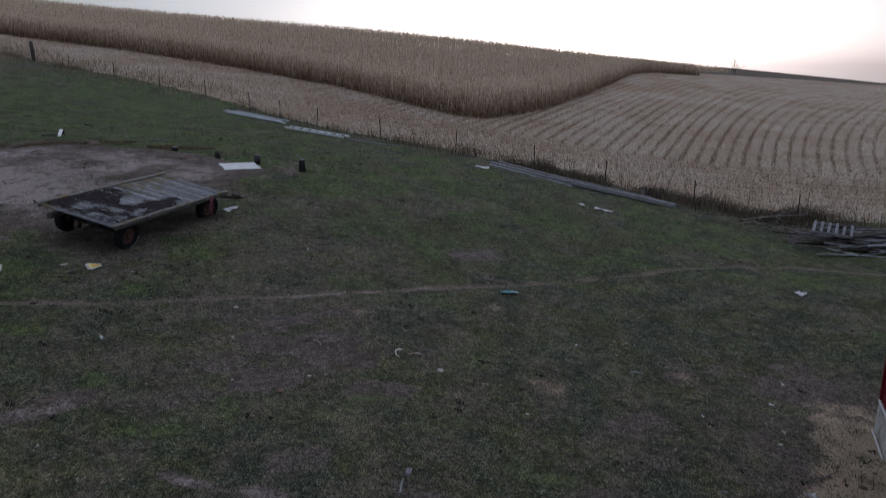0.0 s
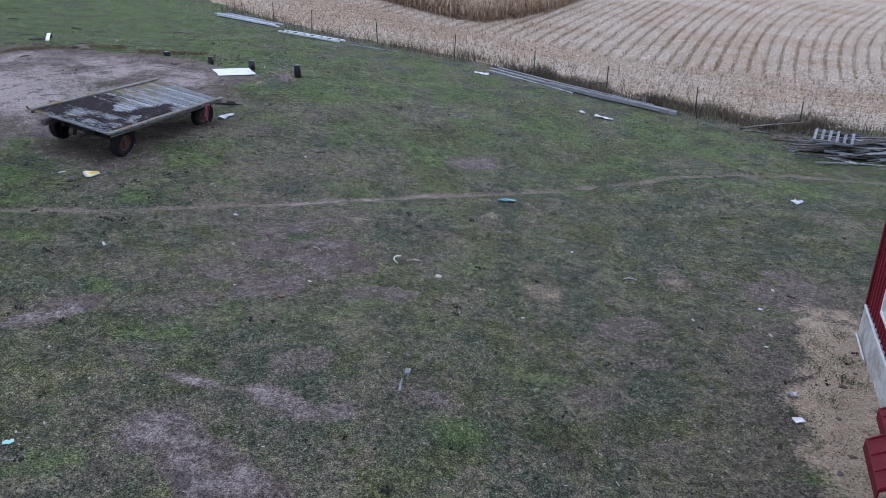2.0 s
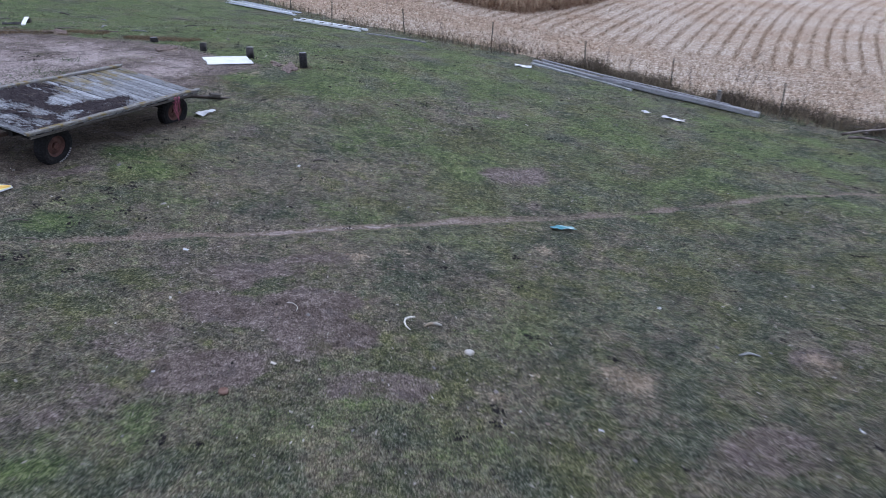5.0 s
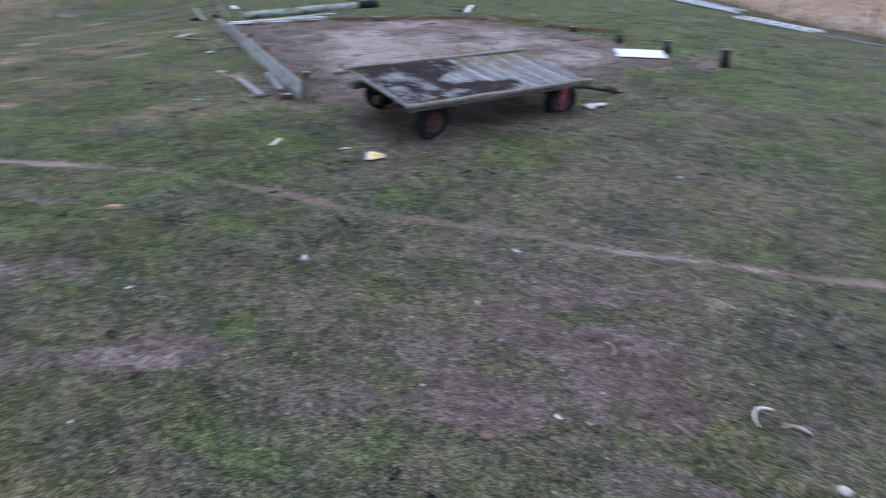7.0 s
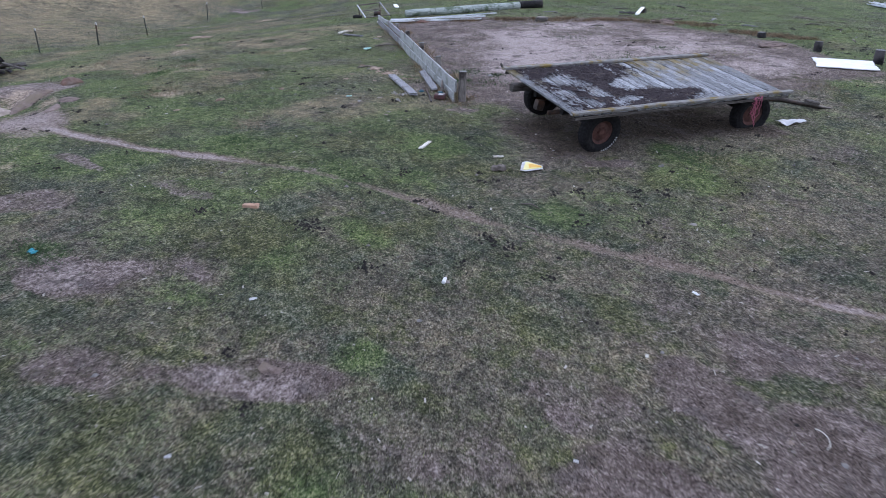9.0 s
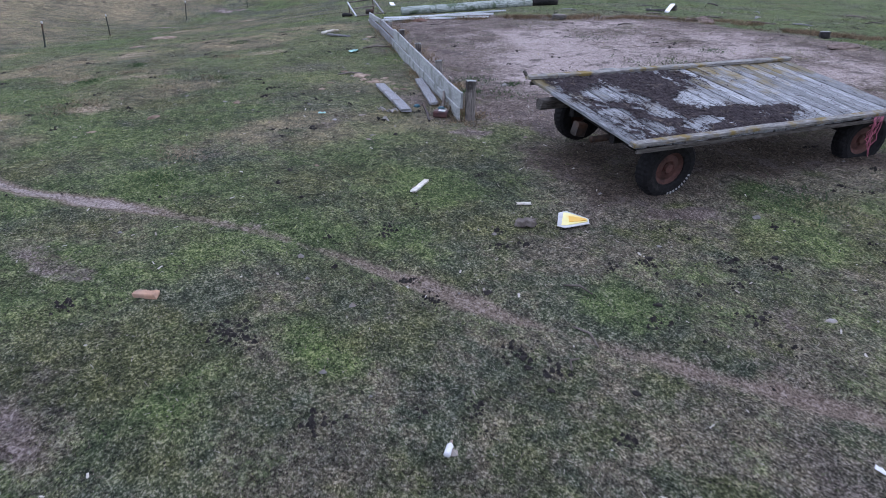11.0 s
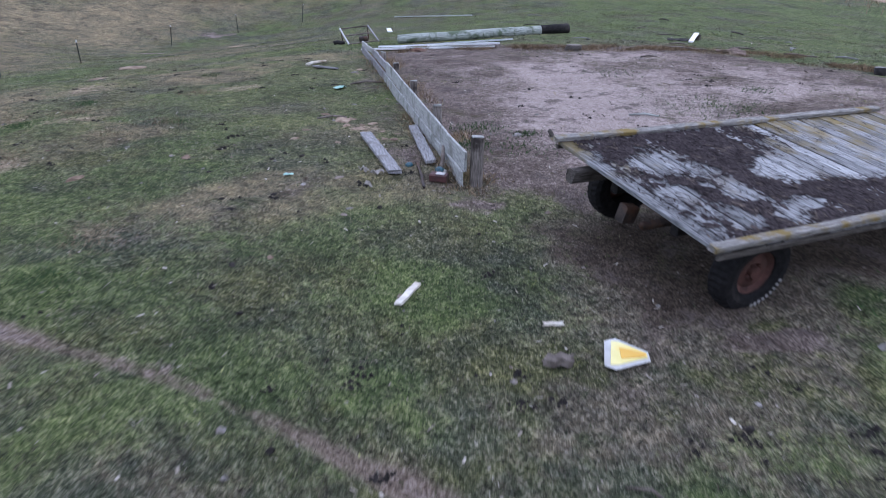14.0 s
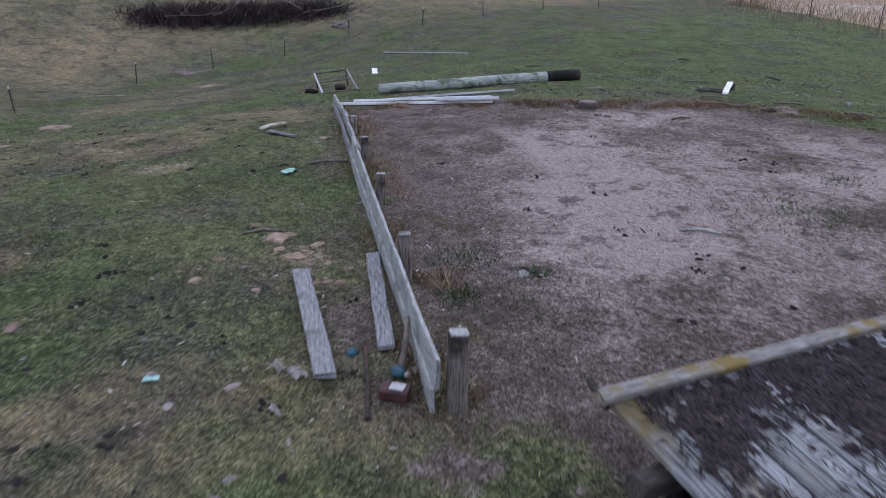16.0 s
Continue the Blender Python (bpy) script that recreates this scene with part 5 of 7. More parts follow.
def loose(name, a, b, width, thick, mat_, seed, label, category="board", lift=0.0, roll=0.0, wear=0.012, group=""):
    m, n = lying(a, b, thick / 2 + lift, roll)
    return thing(name, board(n, width, thick, mat_, seed, wear, 5, name), m, label, category, group)


loose("plank", (-14.82, 18.66), (-12.84, 17.7), 0.18, 0.05, GREY_WOOD, 11, "thick weathered grey plank lying in the grass", lift=0.03)
loose("plank", (-14.7, 19.52), (-12.86, 18.32), 0.15, 0.045, GREY_WOOD, 12, "grey rotting plank lying beside the boards", lift=0.03, roll=8)
loose("iron_bar", (-13.05, 18.25), (-12.2, 17.66), 0.035, 0.03, DARK_IRON, 13, "thin rusty bar lying in the grass", "bar", 0.01)
m_, n_ = lying((-12.95, 18.62), (-12.5, 18.18), 0.1)
thing("stick", tube([(-0.36, 0, 0.08), (0, 0.02, 0.03), (0.36, 0, -0.05)], [0.022, 0.026, 0.03], BARK, 7, 0.1, 3, "stick"), m_, "pale broken stick against the boards", "stick")
battery = new("old_box")
battery.matrix_world = on_land(-12.3, 17.98, 35)
tagged(battery, "dark red box with a pale label in the grass", "box")
part("case", board(0.22, 0.14, 0.1, MAROON, 3, 0.004, 2, "case"), battery, pose(0, 0, 0.06))
part("label_patch", board(0.11, 0.09, 0.006, WHITE_PLASTIC, 4, 0.003, 2, "label_patch"), battery, pose(0.02, 0, 0.114), "pale blue-white label")
jug = new("blue_jug")
jug.matrix_world = on_land(-12.5, 18.17, 20)
tagged(jug, "dented blue plastic jug lying beside the box", "jug")
part("jug_body", lump((0.15, 0.11, 0.11), BLUE_PLASTIC, 5, 0.12, "jug_body", smooth=True), jug, pose(0, 0, 0.05))
part("jug_cap", tube([(0.06, 0, 0.05), (0.1, 0, 0.06)], [0.025, 0.022], WHITE_PLASTIC, 8, name="jug_cap"), jug)


# ---- beyond the pad: pole, rails, frame ----
pa, pb = (-24.2, 26.65), (-21.84, 32.11)
m_, n_ = lying(pa, pb, 0.15)
pole = new("utility_pole")
pole.matrix_world = m_
tagged(pole, "long grey utility pole lying on the grass", "pole")
cut = n_ * 0.33
part("shaft", tube([(-n_ / 2 + k * (n_ / 2 + cut) / 6, 0, 0.008 * math.sin(k * 2)) for k in range(7)], [0.135, 0.14, 0.145, 0.148, 0.152, 0.156, 0.16], POLE_WOOD, 14, 0.02, 1, "shaft"), pole)
part("tarred_butt", tube([(cut - 0.02, 0, 0), (cut + 0.6, 0, 0), (n_ / 2, 0, 0)], [0.165, 0.168, 0.17], TAR_AND_SHADE, 14, 0.02, 2, "tarred_butt"), pole, None, "black tarred butt end")


def gutter(a, b, width, mat_, seed, label, lift=0.0):
    """A bent sheet-metal channel lying on the land."""
    m, n = lying(a, b, lift + 0.02)
    w, h, t = width / 2, 0.045, 0.004
    ring = [(-w, h), (-w, 0), (w, 0), (w, h), (w - t, h), (w - t, t), (-w + t, t), (-w + t, h)]
    verts, faces, r = [], [], random.Random(seed)
    for i in range(7):
        oy, oz = r.uniform(-0.015, 0.015), r.uniform(0, 0.012)
        verts += [((i / 6 - 0.5) * n, y + oy, z + oz) for y, z in ring]
    for i in range(6):
        for j in range(8):
            p, q = i * 8 + j, i * 8 + (j + 1) % 8
            faces.append((p, p + 8, q + 8, q))
    for o in (0, 48):
        faces += [(o + 0, o + 1, o + 6, o + 7), (o + 1, o + 2, o + 5, o + 6), (o + 2, o + 3, o + 4, o + 5)]
    return thing("metal_channel", from_lists("metal_channel", verts, faces, mat_), m, label, "metal strip", "metal strips beside the pole")


gutter((-23.5, 24.75), (-20.6, 27.35), 0.26, WHITE_METAL, 1, "white bent metal channel lying on the ground")
gutter((-23.3, 25.2), (-21.0, 27.7), 0.12, WHITE_METAL, 2, "narrow white metal channel lying on the ground", 0.03)
gutter((-21.6, 26.4), (-20.5, 27.45), 0.3, WHITE_METAL, 3, "short white metal channel on top of another", 0.07)
gutter((-23.1, 25.9), (-21.56, 29.1), 0.07, TIN, 4, "thin metal rail lying on the ground")
gutter((-35.9, 35.6), (-30.1, 35.45), 0.1, TIN, 5, "thin pale metal rail far out on the grass")
loose("plank", (-31.2, 31.6), (-29.4, 30.3), 0.2, 0.04, WHITE_PANEL, 21, "short white board lying on the grass")
bed = new("bed_frame")
long_, wide_ = Vector((-1.68, 0.78, 0.43)).normalized(), Vector((0.58, 0.84, 0.08)).normalized()
m_ = Matrix((long_, long_.cross(-wide_).cross(long_).normalized(), long_.cross(-wide_).normalized())).transposed().to_4x4()
m_.translation = (-26.7, 26.88, 3.26)
bed.matrix_world = m_
tagged(bed, "rusty metal bed frame lying flat on the grass", "bed frame")
for y in (-0.5, 0.5):
    part("side_bar", board(1.9, 0.05, 0.05, TIN if y > 0 else GREY_WOOD, 3, 0.01, 3, "side_bar"), bed, pose(0, y, 0))
for x in (-0.93, 0.05, 0.93):
    part("cross_bar", board(1.0, 0.05, 0.035, BARK, 4, 0.008, 2, "cross_bar"), bed, pose(x, 0, 0, 0, 0, 90))
part("spring_can", tube([(-0.5, -0.22, -0.04), (-0.42, 0.05, -0.04)], [0.1, 0.1], DARK_IRON, 10, name="spring_can"), bed)
for y in (-0.47, 0.47):
    part("leg", tube([(0.9, y, 0), (0.82, y, -0.55)], [0.022, 0.02], DARK_IRON, 6, name="leg"), bed)
for (x, y), (dx, dy), rad, seed in (((-26.6, 26.0), (0.2, 0.07), 0.06, 1), ((-16.9, 31.4), (0.5, 0.25), 0.03, 2), ((-14.2, 32.6), (0.4, 0.1), 0.025, 3)):
    m_, n_ = lying((x - dx, y - dy), (x + dx, y + dy), rad)
    thing("log", tube([(-n_ / 2, 0, 0), (-n_ / 6, 0.04, 0.02), (n_ / 6, -0.03, 0), (n_ / 2, 0.02, 0)], [rad, rad * 1.05, rad, rad * 0.8], BARK if seed > 1 else TAR_AND_SHADE, 8, 0.12, seed, "log"), m_, "small weathered log on the grass", "log", "small logs")
stump = new("stump")
stump.matrix_world = on_land(-18.55, 28.35)
tagged(stump, "low dark stump with a pale cut top beside the pad", "stump")
part("stem", tube([(0, 0, -0.1), (0, 0, 0.05), (0, 0, 0.12)], [0.24, 0.22, 0.21], DARK_WOOD, 14, 0.06, 3, "stem"), stump)
part("cut_top", tube([(0, 0, 0.12), (0, 0, 0.132)], [0.19, 0.18], POST_WOOD, 14, 0.05, 4, "cut_top"), stump, None, "pale brown cut face")
low_, high_ = Vector((-17.8, 33.16, gz(-17.8, 33.16) + 0.03)), Vector((-18.12, 34.0, gz(-18.12, 34.0) + 0.22))
x_ = (high_ - low_).normalized()
y_ = Vector((0, 0, 1)).cross(x_).normalized()
m_ = Matrix((x_, y_, x_.cross(y_))).transposed().to_4x4()
m_.translation = (low_ + high_) / 2
thing("plank", board((high_ - low_).length, 0.15, 0.04, WHITE_PANEL, 22, 0.012, 4, "plank"), m_, "short white board propped on a small block", "board")
thing("wood_block", board(0.25, 0.16, 0.2, DARK_WOOD, 23, 0.02, 2, "wood_block"), on_land(-18.14, 34.03, 20, 0.08), "dark rotted block under a white board", "wood")
thing("dark_rag", sheet(8, 6, 0.8, 0.4, 0.08, TAR_AND_SHADE, 4, 0.01, "dark_rag"), on_land(-18.25, 33.3, 30), "crumpled black sheet lying by a white board", "rag")
thing("clay_block", lump((0.8, 0.4, 0.3), BANK_CLAY, 7, 0.3, "clay_block", detail=3), on_land(-15.6, 31.6, 20), "brown clod of clay and roots at the pad's edge", "rubble")
thing("clay_block", lump((0.5, 0.3, 0.18), BRICK_RED, 8, 0.2, "clay_block"), on_land(-21.9, 25.6, 20), "reddish broken clay by the boards", "rubble")
for x, y, s, seed in ((-10.6, 29.35, 0.75, 3), (-6.05, 28.15, 0.9, 4), (-6.6, 28.5, 0.6, 5)):
    thing("field_stone", lump((s * 1.3, s * 0.5, s * 0.26), BANK_CLAY, seed, 0.3, "field_stone", detail=3), on_land(x, y, 25 * seed), "dull brown hump of clay and dead grass in dirt", "stone", "stones round the pad")


def log_post(x, y, h, rad, seed):
    root = new("log_post")
    root.matrix_world = pose(x, y, gz(x, y), random.Random(seed).uniform(-3, 3), random.Random(seed + 5).uniform(-3, 3), seed * 40)
    tagged(root, "dark round cut-off post standing by the pad", "post", "round posts by the pad")
    part("stem", tube([(0, 0, -0.2), (0, 0, h * 0.5), (0.005, 0, h)], [rad, rad * 0.97, rad * 0.94], TAR_AND_SHADE, 12, 0.05, seed, "stem"), root)
    part("cut_top", tube([(0.005, 0, h), (0.005, 0, h + 0.012)], [rad * 0.9, rad * 0.86], GREY_WOOD, 12, 0.03, seed, "cut_top"), root, None, "grey weathered cut face")


for x, y, h, rad, seed in ((-9.46, 29.8, 0.26, 0.12, 1), (-7.63, 29.1, 0.34, 0.13, 2), (-5.65, 28.36, 0.48, 0.13, 3), (-11.58, 30.75, 0.16, 0.14, 4)):
    log_post(x, y, h, rad, seed)
thing("white_sheet", sheet(6, 6, 1.42, 1.12, 0.012, WHITE_PANEL, 2, 0.02, "white_sheet"), on_land(-8.1, 28.2, 28, 0.03), "flat white panel lying on the dirt", "panel")


# ---- along the fence ----
def tpost(x, y, h, seed, group, white=False):
    r = random.Random(seed)
    root = new("fence_post")
    root.matrix_world = pose(x, y, gz(x, y), r.uniform(-4, 4), r.uniform(-4, 4), r.uniform(0, 90))
    tagged(root, "thin dark steel fence post" + (" with a white tip" if white else " in dry grass"), "fence post", group)
    me = board(h + 0.3, 0.045, 0.04, POST_GREEN, seed, 0.003, 2, "stake")
    me.transform(Matrix.Rotation(radians(-90), 4, "Y"))
    part("stake", me, root, pose(0, 0, h / 2 - 0.15))
    if white:
        tip = board(0.08, 0.046, 0.042, WHITE_PLASTIC, seed, 0.002, 2, "tip")
        tip.transform(Matrix.Rotation(radians(-90), 4, "Y"))
        part("tip", tip, root, pose(0, 0, h - 0.035), "white tip")
    return root


for i, (x, y) in enumerate(((-32.5, 63.6), (-27.3, 60.6), (-22.6, 58.0), (-18.1, 55.3), (-13.6, 51.0), (-11.0, 48.6), (-8.1, 46.1), (-3.7, 42.6), (0.7, 39.6), (4.8, 37.2), (8.1, 35.1), (11.6, 32.3), (15.7, 30.75))):
    tpost(x, y, 1.25, i, "posts of the field fence")
for i, (x, y) in enumerate(((-29.2, 14.4), (-29.5, 16.45), (-33.6, 19.75), (-41.7, 26.2), (-43.0, 30.4), (-42.0, 33.8), (-42.15, 37.9), (-40.1, 41.4), (-39.2, 45.2), (-38.2, 49.2), (-37.0, 53.0))):
    tpost(x, y, 0.8 if i < 3 else 0.95, 50 + i, "posts of the gully fence", True)
me = tube([(0, 0, -0.3), (0, 0, 0.9), (0.02, 0, 1.7)], [0.17, 0.16, 0.15], DARK_WOOD, 10, 0.06, 2, "corner_post")
thing("corner_post", me, pose(-36.9, 66.2, gz(-36.9, 66.2), 2, -2, 0), "thick dark wooden corner post of the fence", "fence post")
for k, (ax, ay, bx_, by_, w) in enumerate(((-14.9, 49.0, -10.2, 46.3, 0.28), (-15.0, 49.6, -10.6, 46.9, 0.26), (-14.4, 49.8, -10.1, 47.0, 0.24))):
    gutter((ax, ay), (bx_, by_), w, TIN if k != 1 else WHITE_METAL, 20 + k, "long pale metal strip lying along the fence", 0.03 * k)
ladder = new("ladder")
m_, n_ = lying((-9.55, 44.1), (-5.65, 41.7), 0.08)
ladder.matrix_world = m_
tagged(ladder, "pale metal ladder lying in the grass by the fence", "ladder")
for y in (-0.26, 0.26):
    part("rail", board(n_, 0.08, 0.1, WHITE_METAL, 3, 0.01, 4, "rail"), ladder, pose(0, y, 0))
for k in range(7):
    part("rung", board(0.5, 0.07, 0.05, DARK_WOOD, k, 0.006, 2, "rung"), ladder, pose(-n_ / 2 + 0.35 + k * (n_ - 0.7) / 6, 0, 0.01, 0, 0, 90))
loose("plank", (-5.3, 40.6), (-2.4, 38.9), 0.16, 0.06, GREY_WOOD, 31, "long grey plank lying in the grass by the fence")
loose("timber", (5.2, 34.4), (10.5, 31.55), 0.28, 0.2, GREY_WOOD, 32, "long squared grey timber lying along the fence", "timber")
loose("plank", (5.0, 34.6), (9.6, 32.15), 0.14, 0.05, GREY_WOOD, 33, "grey plank lying on top of the timber", lift=0.21)
loose("plank", (2.4, 36.3), (6.1, 33.3), 0.2, 0.08, PALE_WOOD, 34, "long pale plank lying along the fence")
loose("plank", (2.5, 36.6), (5.9, 33.9), 0.22, 0.1, GREY_WOOD, 35, "long grey plank lying against another", lift=0.07)
loose("plank", (2.9, 36.7), (5.5, 34.6), 0.14, 0.06, GREY_WOOD, 36, "shorter grey plank on the other planks", lift=0.17)
square_post(9.3, 32.65, gz(9.3, 32.65) + 0.62, 0.15, 37, "short square grey post standing in the dry grass")
for x, y, sx_, sy_, seed, turn in ((1.95, 35.2, 0.7, 0.35, 1, 10), (6.75, 29.3, 0.75, 0.3, 2, -20), (5.9, 29.7, 0.25, 0.2, 3, 0), (11.07, 20.9, 0.35, 0.25, 4, 40), (6.02, 10.2, 0.2, 0.13, 6, 10), (-6.9, 22.55, 0.6, 0.2, 7, 65), (-13.24, 17.5, 0.13, 0.08, 9, 5), (-13.0, 17.55, 0.16, 0.06, 10, 40), (-12.44, 18.33, 0.1, 0.07, 11, 60), (-12.72, 17.19, 0.11, 0.04, 12, 10), (-13.38, 16.7, 0.04, 0.06, 13, 0)):
    thing("white_rag", sheet(8, 6, sx_, sy_, 0.07, WHITE_PLASTIC if seed < 8 else DIRTY_PLASTIC, seed, 0.006, "white_rag"), on_land(x, y, turn, 0.005), "crumpled dirty white plastic scrap on the grass", "scrap", "white scraps")


# ---- the scrap wood heap with a pallet ----
def wood_heap():
    r = random.Random(12)
    for k in range(150):
        x, y = max(15.0, 17.2 + r.gauss(0, 1.4)), 26.9 + r.gauss(0, 0.7)
        y -= 0.3 * (x - 16.7)
        n, a = r.uniform(1.4, 3.6), math.radians(r.gauss(-6, 13) if k % 6 else r.uniform(-70, 70))
        n = n if k % 6 else 0.6 * n
        ax, ay, bx_, by_ = x - n / 2 * math.cos(a), y - n / 2 * math.sin(a), x + n / 2 * math.cos(a), y + n / 2 * math.sin(a)
        lift = 0.75 * r.random() * math.exp(-((x - 17.2) / 2.0) ** 2 - ((y - 26.9 + 0.3 * (x - 16.7)) / 0.9) ** 2) + 0.02
        mat_ = r.choice((GREY_WOOD, DARK_WOOD, GREY_WOOD, GREY_WOOD, DARK_WOOD, DARK_WOOD, BARK))
        m, n2 = lying((ax, ay), (bx_, by_), 0.05 + lift)
        m = m @ pose(0, 0, 0, 0, r.gauss(0, 4), 0)
        if k % 3 == 0:
            rad = r.uniform(0.02, 0.055)
            thing("pole", tube([(-n2 / 2, 0, 0), (-n2 / 6, r.gauss(0, 0.03), 0.01), (n2 / 6, r.gauss(0, 0.03), 0), (n2 / 2, 0, 0)], [rad, rad * 0.96, rad * 0.9, rad * 0.75], r.choice((BARK, GREY_WOOD)), 8, 0.08, k, "pole"), m, "grey round pole in the scrap wood heap", "pole", "scrap wood in the heap")
        else:
            thing("scrap_board", board(n2, r.uniform(0.05, 0.2), r.uniform(0.02, 0.05), mat_, 100 + k, 0.014, 4, "scrap_board"), m @ pose(0, 0, 0, r.gauss(0, 20), 0, 0), "weathered scrap board in the wood heap", "board", "scrap wood in the heap")
    loose("scrap_board", (14.7, 26.6), (15.5, 25.6), 0.22, 0.05, PALE_WOOD, 160, "pale board end sticking out of the heap", lift=0.03)
    for ax, ay, bx_, by_, rad, lift in ((13.3, 27.9, 16.6, 27.6, 0.05, 0.18), (13.4, 27.2, 16.4, 26.9, 0.06, 0.1), (13.6, 26.5, 16.8, 26.2, 0.035, 0.05)):
        m, n2 = lying((ax, ay), (bx_, by_), rad + lift)
        thing("pole", tube([(-n2 / 2, 0, 0), (0, 0.04, 0.03), (n2 / 2, 0, 0)], [rad * 0.7, rad, rad], BARK, 8, 0.06, int(ay * 10), "pole"), m, "long bare grey pole sticking out of the heap", "pole", "scrap wood in the heap")
    pallet = new("pallet")
    pallet.matrix_world = on_land(15.2, 26.95, -30, 0, False) @ pose(0, 0, 0.66, 13, 3, 0) @ Matrix.Scale(0.95, 4)
    tagged(pallet, "broken grey wooden pallet on top of the heap", "pallet")
    for y in (-0.48, 0.0, 0.48):
        part("stringer", board(1.45, 0.05, 0.1, GREY_WOOD, int(y * 10), 0.006, 2, "stringer"), pallet, pose(0, y, 0))
    for k in range(6):
        part("slat", board(1.05, 0.11, 0.025, GREY_WOOD, k, 0.006, 2, "slat"), pallet, pose(-0.68 + k * 0.272, 0, 0.065, 0, 0, 90))


wood_heap()


def branch_mesh(seed, length, rad, mat_, forks=5, spread=0.7, name="branch"):
    """A bare, forking branch along x, all in one mesh."""
    r = random.Random(seed)
    verts, faces = [], []

    def limb(p, d, n, r0, depth):
        pts, rs = [p], [r0]
        for s in range(4):
            d = (d + Vector((r.gauss(0, 0.16), r.gauss(0, 0.16), r.gauss(0, 0.12)))).normalized()
            pts.append(pts[-1] + d * n / 4)
            rs.append(r0 * (1 - 0.2 * (s + 1)) + 0.002)
        o = len(verts)
        for i, (q, w) in enumerate(zip(pts, rs)):
            s_ = d.cross(Vector((0.3, 0.2, 1))).normalized()
            u_ = s_.cross(d)
            for j in range(5):
                a = 2 * math.pi * j / 5
                verts.append(q + (s_ * math.cos(a) + u_ * math.sin(a)) * w)
        for i in range(4):
            for j in range(5):
                a, b = o + i * 5 + j, o + i * 5 + (j + 1) % 5
                faces.append((a, b, b + 5, a + 5))
        if depth:
            for _ in range(forks if depth > 1 else 3):
                k = r.randint(1, 4)
                limb(pts[k], (d + Vector((r.gauss(0, spread), r.gauss(0, spread), abs(r.gauss(0, spread * 0.6))))).normalized(), n * r.uniform(0.35, 0.6), rs[k] * 0.6, depth - 1)

    limb(Vector((0, 0, 0)), Vector((1, 0, 0.15)).normalized(), length, rad, 2)
    return from_lists(name, verts, faces, mat_, True)


for x, y, turn, n, seed in ((12.6, 29.5, 12, 3.6, 1), (12.7, 29.2, -15, 1.8, 2), (13.6, 29.9, 40, 2.0, 3)):
    thing("fallen_branch", branch_mesh(seed, n, 0.055, BARK), on_land(x, y, turn, 0.16), "bare grey fallen branch beside the scrap heap", "branch", "fallen branches")
for x, y, h, seed in ((11.8, 33.3, 1.6, 5), (12.6, 32.8, 1.3, 6), (21.5, 33.0, 2.0, 7), (-1.6, 41.8, 1.2, 8), (22.8, 34.2, 1.8, 9), (-4.6, 44.2, 1.3, 10), (6.6, 36.8, 1.0, 11), (10.2, 33.9, 1.7, 12), (10.6, 33.6, 1.4, 13), (16.2, 31.2, 1.5, 14), (18.4, 31.0, 1.7, 15), (8.9, 34.9, 1.1, 16), (13.9, 31.9, 1.2, 17), (20.3, 31.4, 1.8, 18), (20.8, 32.2, 2.0, 19), (3.2, 38.4, 0.9, 20), (5.7, 36.9, 1.0, 21)):
    thing("weed_stalk", branch_mesh(seed, h, 0.012, BARK, 4, 0.5, "weed_stalk"), on_land(x, y, seed * 50, -0.02, False) @ pose(0, 0, 0, 0, -80, 0), "bare brown weed stalk at the fence", "weed", "weed stalks")


